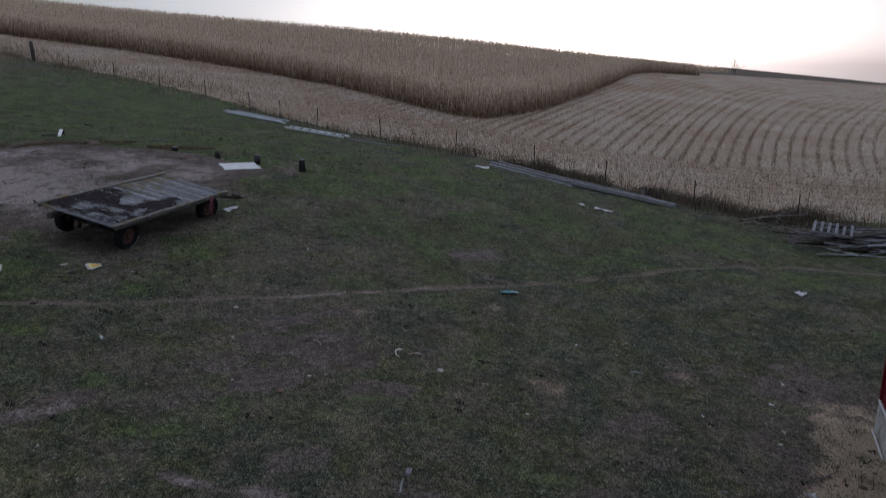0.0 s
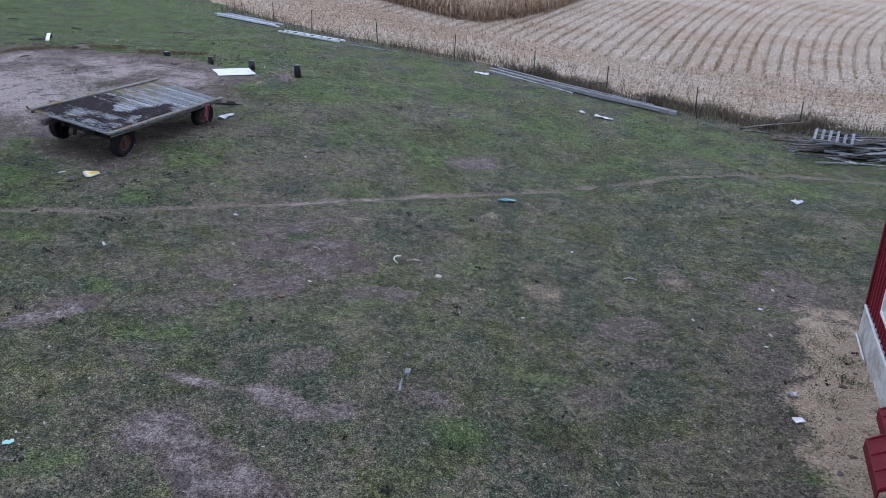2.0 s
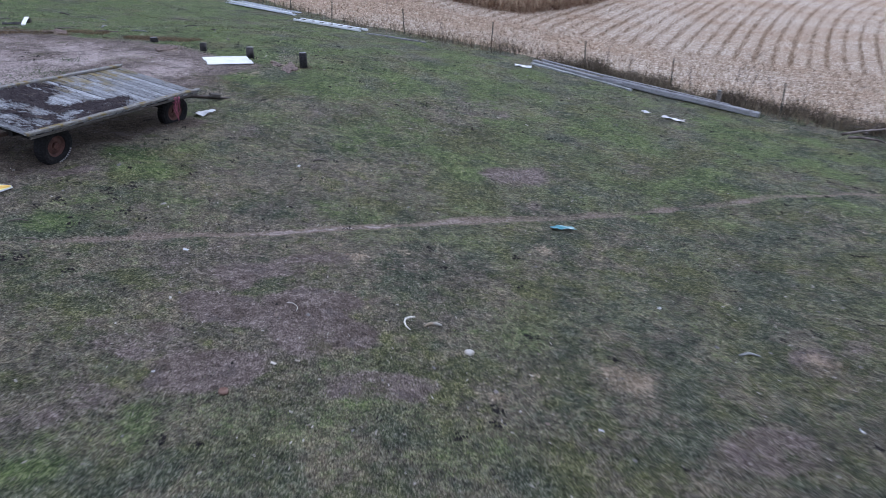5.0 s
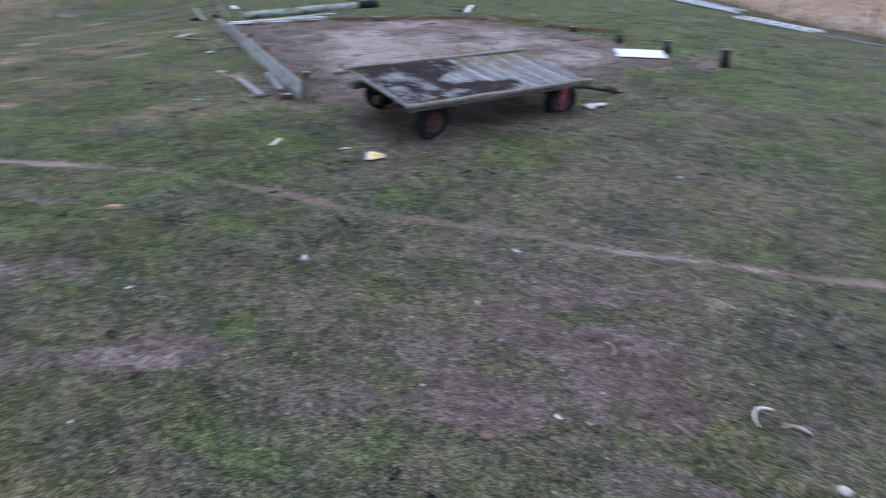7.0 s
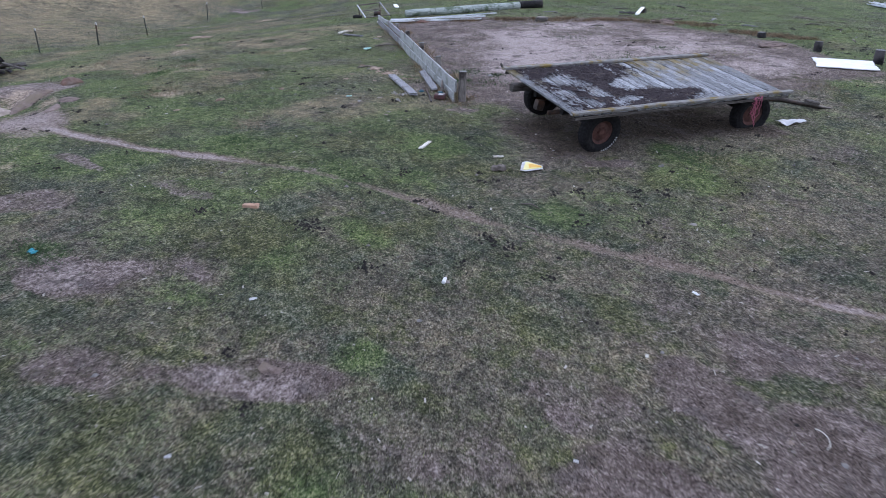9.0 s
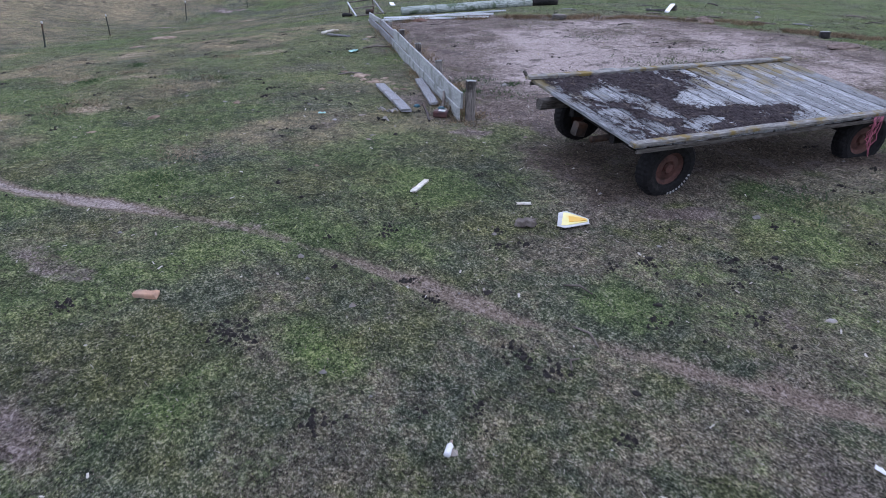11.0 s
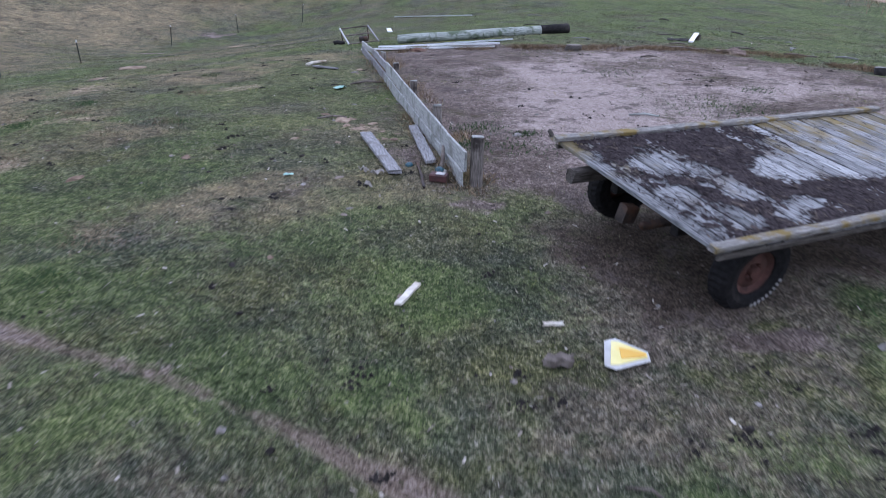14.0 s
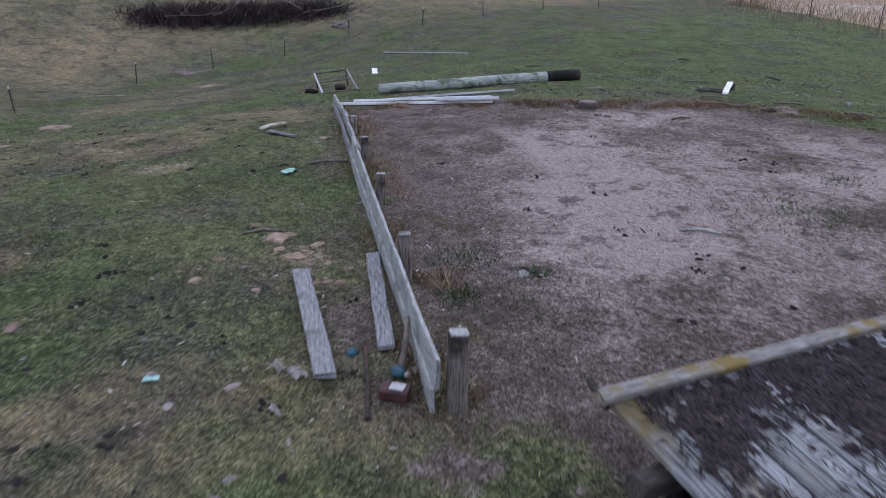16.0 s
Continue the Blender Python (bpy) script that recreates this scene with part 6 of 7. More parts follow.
# ---- the red shed ----
def red_shed():
    along, out = Vector((-0.375, -0.927, 0)).normalized(), Vector((0.927, -0.375, 0))
    far_corner = Vector((8.53, 12.69, 0))
    length, depth, foot, sill, eave = 13.0, 9.0, -1.6, 0.06, 2.9
    m = Matrix((along, out, Vector((0, 0, 1)))).transposed().to_4x4()
    m.translation = far_corner
    shed = new("red_shed")
    shed.matrix_world = m
    tagged(shed, "red ribbed-steel shed on a grey concrete foundation", "shed")

    def slab(x0, x1, y0, y1, z0, z1, mat_, name, parent=shed, label=""):
        me = board(x1 - x0, y1 - y0, z1 - z0, mat_, 1, 0.002, 2, name)
        return part(name, me, parent, pose((x0 + x1) / 2, (y0 + y1) / 2, (z0 + z1) / 2), label)

    slab(0, length, 0, 0.25, foot, sill, CONCRETE, "foundation_wall", label="grey concrete foundation wall")
    slab(0, 0.25, 0.26, depth, foot, sill, CONCRETE, "foundation_wall", label="grey concrete foundation wall")
    slab(-0.02, length, -0.004, 0.02, sill - 0.03, sill + 0.02, WHITE_METAL, "drip_edge")

    def ribbed(n, z0, z1, holes=()):
        verts, faces, x = [], [], 0.0
        outline = []
        while x < n:
            outline += [(x, 0.0), (x + 0.14, 0.0), (x + 0.16, -0.022), (x + 0.19, -0.022), (x + 0.21, 0.0)]
            x += 0.225
        levels = sorted({z0, z1, *[h[2] for h in holes], *[h[3] for h in holes]})
        for z in levels:
            verts += [(px, py, z) for px, py in outline]
        k = len(outline)
        for r_ in range(len(levels) - 1):
            for i in range(k - 1):
                mid = (outline[i][0] + outline[i + 1][0]) / 2, (levels[r_] + levels[r_ + 1]) / 2
                if not any(h[0] < mid[0] < h[1] and h[2] < mid[1] < h[3] for h in holes):
                    faces.append((r_ * k + i, r_ * k + i + 1, (r_ + 1) * k + i + 1, (r_ + 1) * k + i))
        return from_lists("steel_siding", verts, faces, RED_METAL)

    window = (1.35, 2.25, 0.55, 1.45)
    part("steel_siding", ribbed(length, sill + 0.03, eave, [window]), shed, pose(0, 0.045, 0))
    part("steel_siding", ribbed(depth, sill + 0.03, eave), shed, pose(0.06, 0.1, 0, 0, 0, 90))
    part("steel_siding", ribbed(depth, sill + 0.03, eave), shed, pose(length, 0.1, 0, 0, 0, 90))
    part("steel_siding", ribbed(length, sill + 0.03, eave), shed, pose(0, depth, 0))
    slab(length - 0.25, length, 0.26, depth, foot, sill, CONCRETE, "foundation_wall", label="grey concrete foundation wall")
    for x in (0.02, length - 0.08):
        verts = [(x + d, y, z) for d in (0.0, 0.05) for y, z in ((0.05, eave), (depth, eave), (depth / 2, eave + 1.16))]
        part("gable", from_lists("gable", verts, [(2, 1, 0), (3, 4, 5), (0, 1, 4, 3), (1, 2, 5, 4), (2, 0, 3, 5)], RED_METAL), shed)
    slab(-0.03, 0.06, 0.0, 0.1, sill + 0.03, eave, RED_METAL, "corner_trim")
    frame_ = slab(window[0], window[1], 0.12, 0.14, window[2], window[3], GLASS, "window_pane")
    for x0, x1, z0, z1 in ((window[0] - 0.08, window[1] + 0.08, window[2] - 0.08, window[2]), (window[0] - 0.08, window[1] + 0.08, window[3], window[3] + 0.08), (window[0] - 0.08, window[0], window[2], window[3]), (window[1], window[1] + 0.08, window[2], window[3])):
        slab(x0, x1, 0.0, 0.16, z0, z1, WHITE_PANEL, "window_frame", label="white window frame")
    for side in (0, 1):
        y0, y1 = (-0.03, depth / 2) if side == 0 else (depth / 2, depth + 0.03)
        z0, z1 = (eave + 0.06, eave + 1.2) if side == 0 else (eave + 1.2, eave + 0.06)
        me = from_lists("roof_sheet", [(-0.04, y0, z0), (length, y0, z0), (length, y1, z1), (-0.04, y1, z1), (-0.04, y0, z0 - 0.05), (length, y0, z0 - 0.05), (length, y1, z1 - 0.05), (-0.04, y1, z1 - 0.05)],
                        [(0, 1, 2, 3), (7, 6, 5, 4), (0, 4, 5, 1), (1, 5, 6, 2), (2, 6, 7, 3), (3, 7, 4, 0)], RED_METAL)
        part("roof_sheet", me, shed)
    # the low hood over the side entry: two stepped red roofs
    for x0, x1, o, low, high in ((4.85, 5.5, 0.52, 0.55, 0.9), (5.5, 6.6, 0.74, 0.42, 0.94)):
        verts, faces = [], []
        xs = [x0, x0 + 0.02] + [x0 + (x1 - x0) * k / 6 for k in range(1, 7)]
        for x in xs:
            lift = 0.0
            verts += [(x, -o, low - 0.16), (x, -o, low), (x, 0.05, high), (x, 0.05, high - 0.03), (x, -o + 0.02, low - 0.03), (x, -o + 0.02, low - 0.16)]
        for i in range(len(xs) - 1):
            for j in range(6):
                faces.append((i * 6 + j, i * 6 + (j + 1) % 6, i * 6 + 6 + (j + 1) % 6, i * 6 + 6 + j))
        faces += [tuple(range(5, -1, -1)), tuple(range(len(verts) - 6, len(verts)))]
        hood = part("hood_roof", from_lists("hood_roof", verts, faces, RED_METAL), shed, None, "low red steel hood roof")
        slope = math.degrees(math.atan2(high - low, o))
        for k in range(4):
            x = x0 + 0.03 + (x1 - x0 - 0.06) * k / 3
            rib = board(math.hypot(o, high - low), 0.03, 0.025, RED_METAL, k, 0.001, 2, "seam")
            part("seam", rib, hood, pose(x, -o / 2 + 0.02, (low + high) / 2 + 0.012, slope, 0, 0) @ pose(0, 0, 0, 0, 0, 90))


red_shed()
loose("white_strip", (8.44, 12.62), (8.02, 11.55), 0.03, 0.03, WHITE_PLASTIC, 41, "white plastic strip at the shed's foot", "strip", 0.02)


# ---- the gully on the far side: collapsed shelter, rocks, thicket ----
def collapsed_shelter():
    r = random.Random(8)
    heap = new("collapsed_shelter")
    heap.matrix_world = pose(-24.0, 11.3, gz(-24.0, 11.3))
    tagged(heap, "collapsed heap of a dark hollow trunk and broken boards", "ruin")
    # a hollow, split trunk: a rough half shell, open towards the slope
    verts, faces, rows_n, sides = [], [], 12, 11
    for i in range(rows_n + 1):
        for shell in (1.0, 0.8):
            for j in range(sides + 1):
                a = math.radians(-35 + 235 * j / sides)
                rad = 0.42 * shell * (1 + 0.16 * noise.noise(Vector((i * 0.5, j * 0.6, 3.1)))) * (1 - 0.02 * i)
                fray = 0.25 * noise.noise(Vector((j * 0.9, shell, 7.7))) if i in (0, rows_n) else 0.0
                verts.append((i * 2.2 / rows_n + fray, rad * math.cos(a), rad * math.sin(a)))
    k = sides + 1
    for i in range(rows_n):
        for j in range(sides):
            o = 2 * i * k + j
            faces += [(o, o + 1, o + 2 * k + 1, o + 2 * k), (o + k, o + 3 * k, o + 3 * k + 1, o + k + 1)]
        for j in (0, sides):
            o = 2 * i * k + j
            faces.append((o, o + 2 * k, o + 3 * k, o + k))
    for o in (0, 2 * rows_n * k):
        faces += [(o + j, o + k + j, o + k + j + 1, o + j + 1) for j in range(sides)]
    part("hollow_trunk", from_lists("hollow_trunk", verts, faces, CHARRED, True), heap, pose(-1.65, -0.1, 1.4, 8, 27, 22), "dark split hollow trunk")
    for x, y, z, pitch, turn, n, w in ((0.1, -0.75, 0.55, 58, 30, 1.7, 0.26), (-0.25, -0.9, 0.6, 66, 15, 1.8, 0.22), (-0.7, -0.8, 0.65, 62, 40, 1.9, 0.3), (0.55, -0.5, 0.3, 40, 20, 1.1, 0.07), (0.75, -0.3, 0.25, 35, -10, 0.9, 0.06), (-0.9, 0.3, 0.5, 30, 60, 1.8, 0.2), (-0.3, 0.6, 0.35, 18, 50, 1.6, 0.18)):
        part("broken_board", board(1.3 * n, w, 0.05, r.choice((CHARRED, DARK_WOOD)), int(n * 90 + w * 100), 0.03, 6, "broken_board"), heap, pose(x - 0.1, y, z + 0.2, r.uniform(-25, 25), pitch, turn))
    for k in range(16):
        x, y = r.gauss(-0.4, 0.7), r.gauss(0, 0.6)
        part("broken_board", board(r.uniform(0.5, 1.3), r.uniform(0.08, 0.2), 0.04, r.choice((DARK_WOOD, CHARRED)), k, 0.02, 3, "broken_board"), heap, pose(x, y, gz(-24.0 + x, 11.3 + y) - gz(-24.0, 11.3) + 0.1 + 0.25 * r.random(), r.uniform(-30, 30), r.uniform(-8, 20), r.gauss(40, 45)))
    part("dark_core", lump((1.8, 1.3, 1.0), CHARRED, 5, 0.4, "dark_core"), heap, pose(-0.55, 0.0, 0.35), "dark rotted core of the heap")


collapsed_shelter()
for x, y, s, seed, mat_ in ((-19.75, 10.85, (1.4, 0.9, 0.42), 1, PALE_STONE), (-20.2, 12.9, (0.5, 0.36, 0.36), 2, BRICK_RED), (-19.5, 11.8, (1.3, 0.45, 0.26), 3, BANK_CLAY), (-17.8, 11.85, (0.9, 0.3, 0.12), 4, BANK_CLAY), (-18.3, 12.3, (0.7, 0.4, 0.1), 5, BANK_CLAY), (-27.0, 19.3, (0.9, 0.5, 0.14), 6, SANDSTONE), (-25.2, 17.8, (0.5, 0.3, 0.1), 7, SANDSTONE)):
    thing("boulder", lump(s, mat_, seed, 0.14, "boulder", detail=3), on_land(x, y, seed * 33 + 20, -0.02), "tan sandstone block in the washed-out bank", "rock", "rocks in the bank")


def thicket():
    r = random.Random(5)
    verts, faces = [], []
    n = 9500
    for k in range(n):
        t0 = r.random()
        x, y = -53.0 + 5.0 * t0 + r.gauss(0, 0.9), 30.5 + 10.5 * t0 + r.gauss(0, 0.8)
        z = 4.7 + 0.25 * (-x - 52) + 0.17 * (y - 31) + r.uniform(-0.1, 0.3)
        h, w = r.uniform(0.5, 2.0), r.uniform(0.01, 0.026)
        a, b = r.uniform(0, 6.28), r.uniform(0, 6.28)
        tip = Vector((x + math.cos(a) * h * r.uniform(0.1, 0.9), y + math.sin(a) * h * r.uniform(0.1, 0.9), z + h * r.uniform(0.02, 0.6)))
        mid = (Vector((x, y, z)) + tip) / 2 + Vector((r.gauss(0, 0.2), r.gauss(0, 0.2), r.gauss(0, 0.2)))
        s = Vector((math.cos(b), math.sin(b), 0)) * w
        o = len(verts)
        verts += [Vector((x, y, z)) - s, Vector((x, y, z)) + s, mid + s * 0.8, mid - s * 0.8, tip]
        faces += [(o, o + 1, o + 2, o + 3), (o + 3, o + 2, o + 4)]
    tagged(new("brush_heap", from_lists("brush_heap", verts, faces, TWIG)), "long heap of dark bare brush beyond the fence", "brush", kind="stuff")


thicket()
for k in range(5):
    thing("bare_limb", branch_mesh(60 + k, 3.2, 0.05, BARK), on_land(-51.5 + k * 1.1, 31.5 + 2.4 * k, 40 + 50 * k, 0.5), "pale bare limb lying on the brush heap", "branch", "limbs on the brush heap")
far_tree = new("far_tree")
far_tree.matrix_world = pose(86, 215, gz(86, 215) - 0.1)
tagged(far_tree, "small bushy bare tree at the end of the corn", "tree")
for k in range(6):
    part("trunk" if k == 0 else "limb", branch_mesh(77 + k, 4.2 - 0.3 * k, 0.1 if k == 0 else 0.05, BARK, 8, 0.6, "limb"), far_tree, pose(0, 0, 0, 0, -85 + 6 * (k % 3) * (k > 0), 61 * k) if k == 0 else pose(0, 0, 0.2 + 0.3 * k, 0, -62 + 4 * k, 66 * k))
m_ = on_land(-44.5, 39.0)
thing("earth_clod", lump((1.3, 0.8, 0.5), BARK, 9, 0.25, "earth_clod"), m_, "brown clod of earth and roots by the gully fence", "rubble")

# ---- small things on the grass ----
sign = new("bent_sign")
sign.matrix_world = on_land(-8.56, 16.72, 43, 0.02)
tagged(sign, "bent white plastic sheet with a yellow and orange face", "sheet")
SHAPES = (("border_sheet", 0.0, WHITE_PLASTIC, [(-0.19, -0.166), (-0.105, -0.219), (0.183, -0.063), (0.18, 0.059), (-0.065, 0.216), (-0.159, 0.168)]),
          ("yellow_face", 0.012, YELLOW_SHEET, [(-0.143, -0.16), (-0.09, -0.158), (0.163, -0.028), (0.165, 0.026), (-0.048, 0.16), (-0.104, 0.16)]),
          ("orange_wedge", 0.024, ORANGE_SHEET, [(-0.05, -0.075), (0.06, -0.05), (0.15, -0.02), (0.152, 0.012), (0.05, 0.04), (-0.05, 0.065)]))
for name, z, mat_, ring in SHAPES:
    verts = [(x, y, z + 0.1 * x * x + 0.25 * y * y) for x, y in ring] + [(x, y, z + 0.008 + 0.1 * x * x + 0.25 * y * y) for x, y in ring]
    faces = [tuple(range(5, -1, -1)), tuple(range(6, 12))] + [(i, (i + 1) % 6, 6 + (i + 1) % 6, 6 + i) for i in range(6)]
    part(name, from_lists(name, verts, faces, mat_), sign)
loose("stick", (-10.43, 16.1), (-10.25, 15.72), 0.07, 0.03, BONE, 51, "short pale piece of wood on the grass", "stick", 0.01)
loose("wood_chip", (-9.28, 16.54), (-9.17, 16.67), 0.05, 0.025, BONE, 52, "small pale wood chip on the grass", "wood chip", 0.01)
thing("driftwood", board(0.21, 0.1, 0.08, BARK, 12, 0.03, 4, "driftwood"), on_land(-8.83, 16.23, 45, 0.04), "dark knotty chunk of wood on the grass", "wood")
bottle = new("white_bottle")
bottle.matrix_world = on_land(-6.8, 13.21, 125, 0.02) @ Matrix.Scale(0.62, 4)
tagged(bottle, "small white plastic bottle lying on the grass", "bottle")
part("bottle_body", tube([(-0.11, 0, 0), (-0.1, 0, 0), (0.05, 0, 0), (0.08, 0, 0)], [0.02, 0.042, 0.04, 0.02], WHITE_PLASTIC, 10, name="bottle_body"), bottle)
part("bottle_cap", tube([(0.08, 0, 0), (0.13, 0, 0.005)], [0.018, 0.018], GREY_STONE, 8, name="bottle_cap"), bottle)
thing("clay_brick", board(0.2, 0.085, 0.055, PALE_BRICK, 4, 0.014, 3, "clay_brick"), on_land(-9.93, 12.32, 40, 0.02), "broken pale orange clay brick on the grass", "brick")
thing("teal_rag", sheet(8, 6, 0.5, 0.2, 0.08, TEAL_PLASTIC, 8, 0.008, "teal_rag"), on_land(1.85, 18.85, 15, 0.01), "crumpled teal plastic rag on the grass", "rag")
thing("mint_scrap", sheet(6, 4, 0.3, 0.16, 0.05, MINT_PLASTIC, 9, 0.006, "mint_scrap"), on_land(-18.6, 20.7, 120, 0.01), "small mint green plastic scrap on the grass", "scrap")
thing("mint_scrap", sheet(6, 4, 0.13, 0.08, 0.03, MINT_PLASTIC, 10, 0.006, "mint_scrap"), on_land(-5.5, 7.36, 30, 0.01), "pale mint plastic scrap on the grass", "scrap")
thing("blue_scrap", lump((0.12, 0.12, 0.1), BLUE_PLASTIC, 3, 0.1, "blue_scrap"), on_land(-13.05, 18.1), "small blue plastic cap on the grass", "scrap")
thing("cardboard", sheet(4, 4, 0.17, 0.14, 0.015, WHITE_PANEL, 5, 0.006, "cardboard"), on_land(5.8, 9.5, 10, 0.01), "flat pale square of card on the dirt", "card")
thing("jawbone", tube([(0.1, 0.2, 0.015), (0.02, 0.16, 0.02), (-0.035, 0.09, 0.025), (-0.045, 0.0, 0.02), (-0.01, -0.09, 0.015), (0.06, -0.17, 0.01)], [0.014, 0.017, 0.015, 0.014, 0.012, 0.008], BONE, 7, 0.12, 2, "jawbone"), on_land(-0.98, 14.1, 0, 0.02), "bent bleached bone on the bare dirt", "bone", "bones")
thing("jawbone", tube([(-0.15, -0.02, 0), (-0.05, 0.03, 0.02), (0.05, 0.035, 0.02), (0.14, 0.0, 0)], [0.012, 0.022, 0.024, 0.014], BONE, 7, 0.14, 3, "jawbone"), on_land(-0.6, 14.17, 20, 0.02), "curved bleached bone on the bare dirt", "bone", "bones")
thing("stick", tube([(-0.2, 0, 0), (0.0, 0.03, 0.02), (0.25, 0, 0)], [0.012, 0.014, 0.01], BARK, 6, 0.1, 4, "stick"), on_land(6.39, 10.75, 30, 0.02), "thin brown stick on the sandy ground", "stick")
loose("stick", (-0.62, 9.65), (-0.64, 9.3), 0.035, 0.025, PALE_WOOD, 54, "short pale stick on the grass", "stick", 0.005)
thing("wood_block", board(0.14, 0.09, 0.05, GREY_WOOD, 5, 0.006, 2, "wood_block"), on_land(-0.54, 9.83, 80, 0.03), "small grey wooden block on the grass", "wood")

thing("stone", lump((0.16, 0.13, 0.09), BONE, 77, 0.15, "stone", smooth=True), on_land(-0.05, 13.6, 20, 0.01), "rounded pale cream stone on the bare dirt", "stone", "loose stones")
STONES = [(-16.03, 19.04, 0.62, 1), (-15.36, 18.92, 0.45, 1), (-15.46, 17.77, 0.3, 1), (-13.84, 16.7, 0.24, 0), (-13.16, 17.6, 0.26, 0), (-15.85, 18.2, 0.26, 1), (-7.28, 18.58, 0.24, 0),
          (-11.8, 15.33, 0.17, 1), (-7.6, 17.0, 0.14, 0), (-5.8, 17.14, 0.2, 0), (-15.6, 14.6, 0.42, 1), (-22.0, 22.2, 0.3, 0), (-20.46, 22.52, 0.36, 1), (-20.2, 22.19, 0.34, 0), (-13.22, 20.4, 0.36, 0),
          (-15.52, 16.05, 0.36, 1), (-17.35, 14.71, 0.2, 1), (-15.43, 13.58, 0.26, 1), (-0.53, 13.12, 0.16, 0), (-0.54, 10.36, 0.16, 0), (4.94, 8.0, 0.16, 0), (7.18, 12.8, 0.18, 0)]
# flat stones strewn in groups: middle, spread, count, size, tan or grey
for cx_, cy_, spread_, count, size, kind_ in ((-15.4, 19.05, 0.6, 11, 0.27, 1), (-14.4, 18.6, 0.3, 8, 0.19, 1), (-17.3, 20.3, 0.5, 3, 0.2, 0), (-2.2, 16.2, 0.5, 5, 0.18, 1), (-6.6, 14.0, 0.4, 3, 0.1, 0), (-13.2, 16.9, 0.5, 4, 0.18, 0), (-12.6, 22.0, 0.7, 3, 0.19, 0), (5.0, 10.5, 2.0, 6, 0.13, 0), (-16.6, 15.6, 1.2, 4, 0.16, 0)):
    pick_ = random.Random(int(size * 1000 + count))
    STONES += [(cx_ + pick_.gauss(0, spread_), cy_ + pick_.gauss(0, spread_ * 0.6), size * pick_.uniform(0.6, 1.3), kind_) for _ in range(count)]
for i, (x, y, s, kind_) in enumerate(STONES):
    thing("stone", lump((s * 0.62, s * 0.42, s * 0.22), SANDSTONE if kind_ else GREY_STONE, 200 + i, 0.2, "stone"), on_land(x, y, i * 47, -0.01),
          "flat tan stone in the grass" if kind_ else "small pale grey stone on the grass", "stone", "loose stones")
for x, y, turn, n, seed in ((-3.6, 20.6, 40, 0.3, 7), (-16.3, 19.0, 60, 0.5, 3), (-12.6, 22.9, 30, 0.5, 4), (-16.5, 28.9, 70, 0.5, 5), (4.3, 14.6, 10, 0.35, 6)):
    thing("stick", tube([(-n / 2, 0, 0), (0, 0.05, 0.02), (n / 2, 0, 0)], [0.016, 0.022, 0.014], BARK if seed % 2 else PALE_WOOD, 6, 0.15, seed, "stick"), on_land(x, y, turn, 0.015), "weathered stick lying on the ground", "stick", "loose sticks")
loose("plank", (-21.85, 22.09), (-20.93, 22.15), 0.13, 0.04, GREY_WOOD, 61, "short grey plank lying on the grass", lift=0.02)
thing("stick", tube([(-0.35, 0, 0.02), (-0.1, 0.06, 0.04), (0.12, 0.0, 0.05), (0.36, 0.12, 0.02)], [0.05, 0.04, 0.045, 0.03], BONE, 7, 0.15, 31, "stick"), on_land(-22.16, 22.4, 95, 0.03), "crooked pale bleached stick on the grass", "stick")
thing("stick", tube([(-0.35, 0, 0.0), (0.0, 0.05, 0.03), (0.36, -0.02, 0.0)], [0.018, 0.022, 0.014], BARK, 6, 0.15, 32, "stick"), on_land(-18.64, 21.42, 56, 0.02), "thin grey stick lying on the grass", "stick")
thing("mint_scrap", sheet(6, 4, 0.12, 0.06, 0.02, MINT_PLASTIC, 33, 0.006, "mint_scrap"), on_land(-13.75, 16.67, 60, 0.01), "pale mint plastic scrap on the grass", "scrap")
dry = np.array([(-13.46, 14.16), (-20.72, 18.49), (-17.63, 15.62), (-17.49, 14.14), (-20.17, 15.83), (-17.99, 16.7), (-20.48, 14.83), (-17.27, 13.62), (-22.99, 14.62), (2.15, 13.47), (5.42, 14.51), (1.76, 8.38), (2.59, 8.85), (1.75, 7.96), (0.8, 9.01), (-7.5, 25.46), (-15.28, 31.6), (-13.41, 31.01), (-17.2, 31.9), (-16.2, 31.2), (-5.67, 28.43)])
pick = rng.integers(0, len(dry), 5200)
ox, oy = dry[pick, 0] + rng.normal(0, 0.26, 5200), dry[pick, 1] + rng.normal(0, 0.2, 5200)
stuff("dead_grass", [blades(ox, oy, 0.05, 0.013, 1.5, 0.3 + 0.5 * rng.random(len(ox)))], DRY_GRASS, "matted patches of dead tan grass on the pasture", "grass")
fresh = np.array([(-19.76, 14.85), (-21.09, 16.36), (-17.94, 16.88), (-12.75, 13.48), (-22.85, 19.75), (-10.5, 9.6), (-10.1, 9.7), (7.39, 10.71), (8.1, 12.6), (5.76, 9.58), (1.49, 8.47), (0.31, 8.21), (7.73, 11.59)])
pick = rng.integers(0, len(fresh), 3600)
ox, oy = fresh[pick, 0] + rng.normal(0, 0.17, 3600), fresh[pick, 1] + rng.normal(0, 0.14, 3600)
stuff("fresh_grass", [blades(ox, oy, 0.05, 0.01, 1.0, rng.random(len(ox)))], WEED, "small fresh green tufts in the grazed turf", "grass")
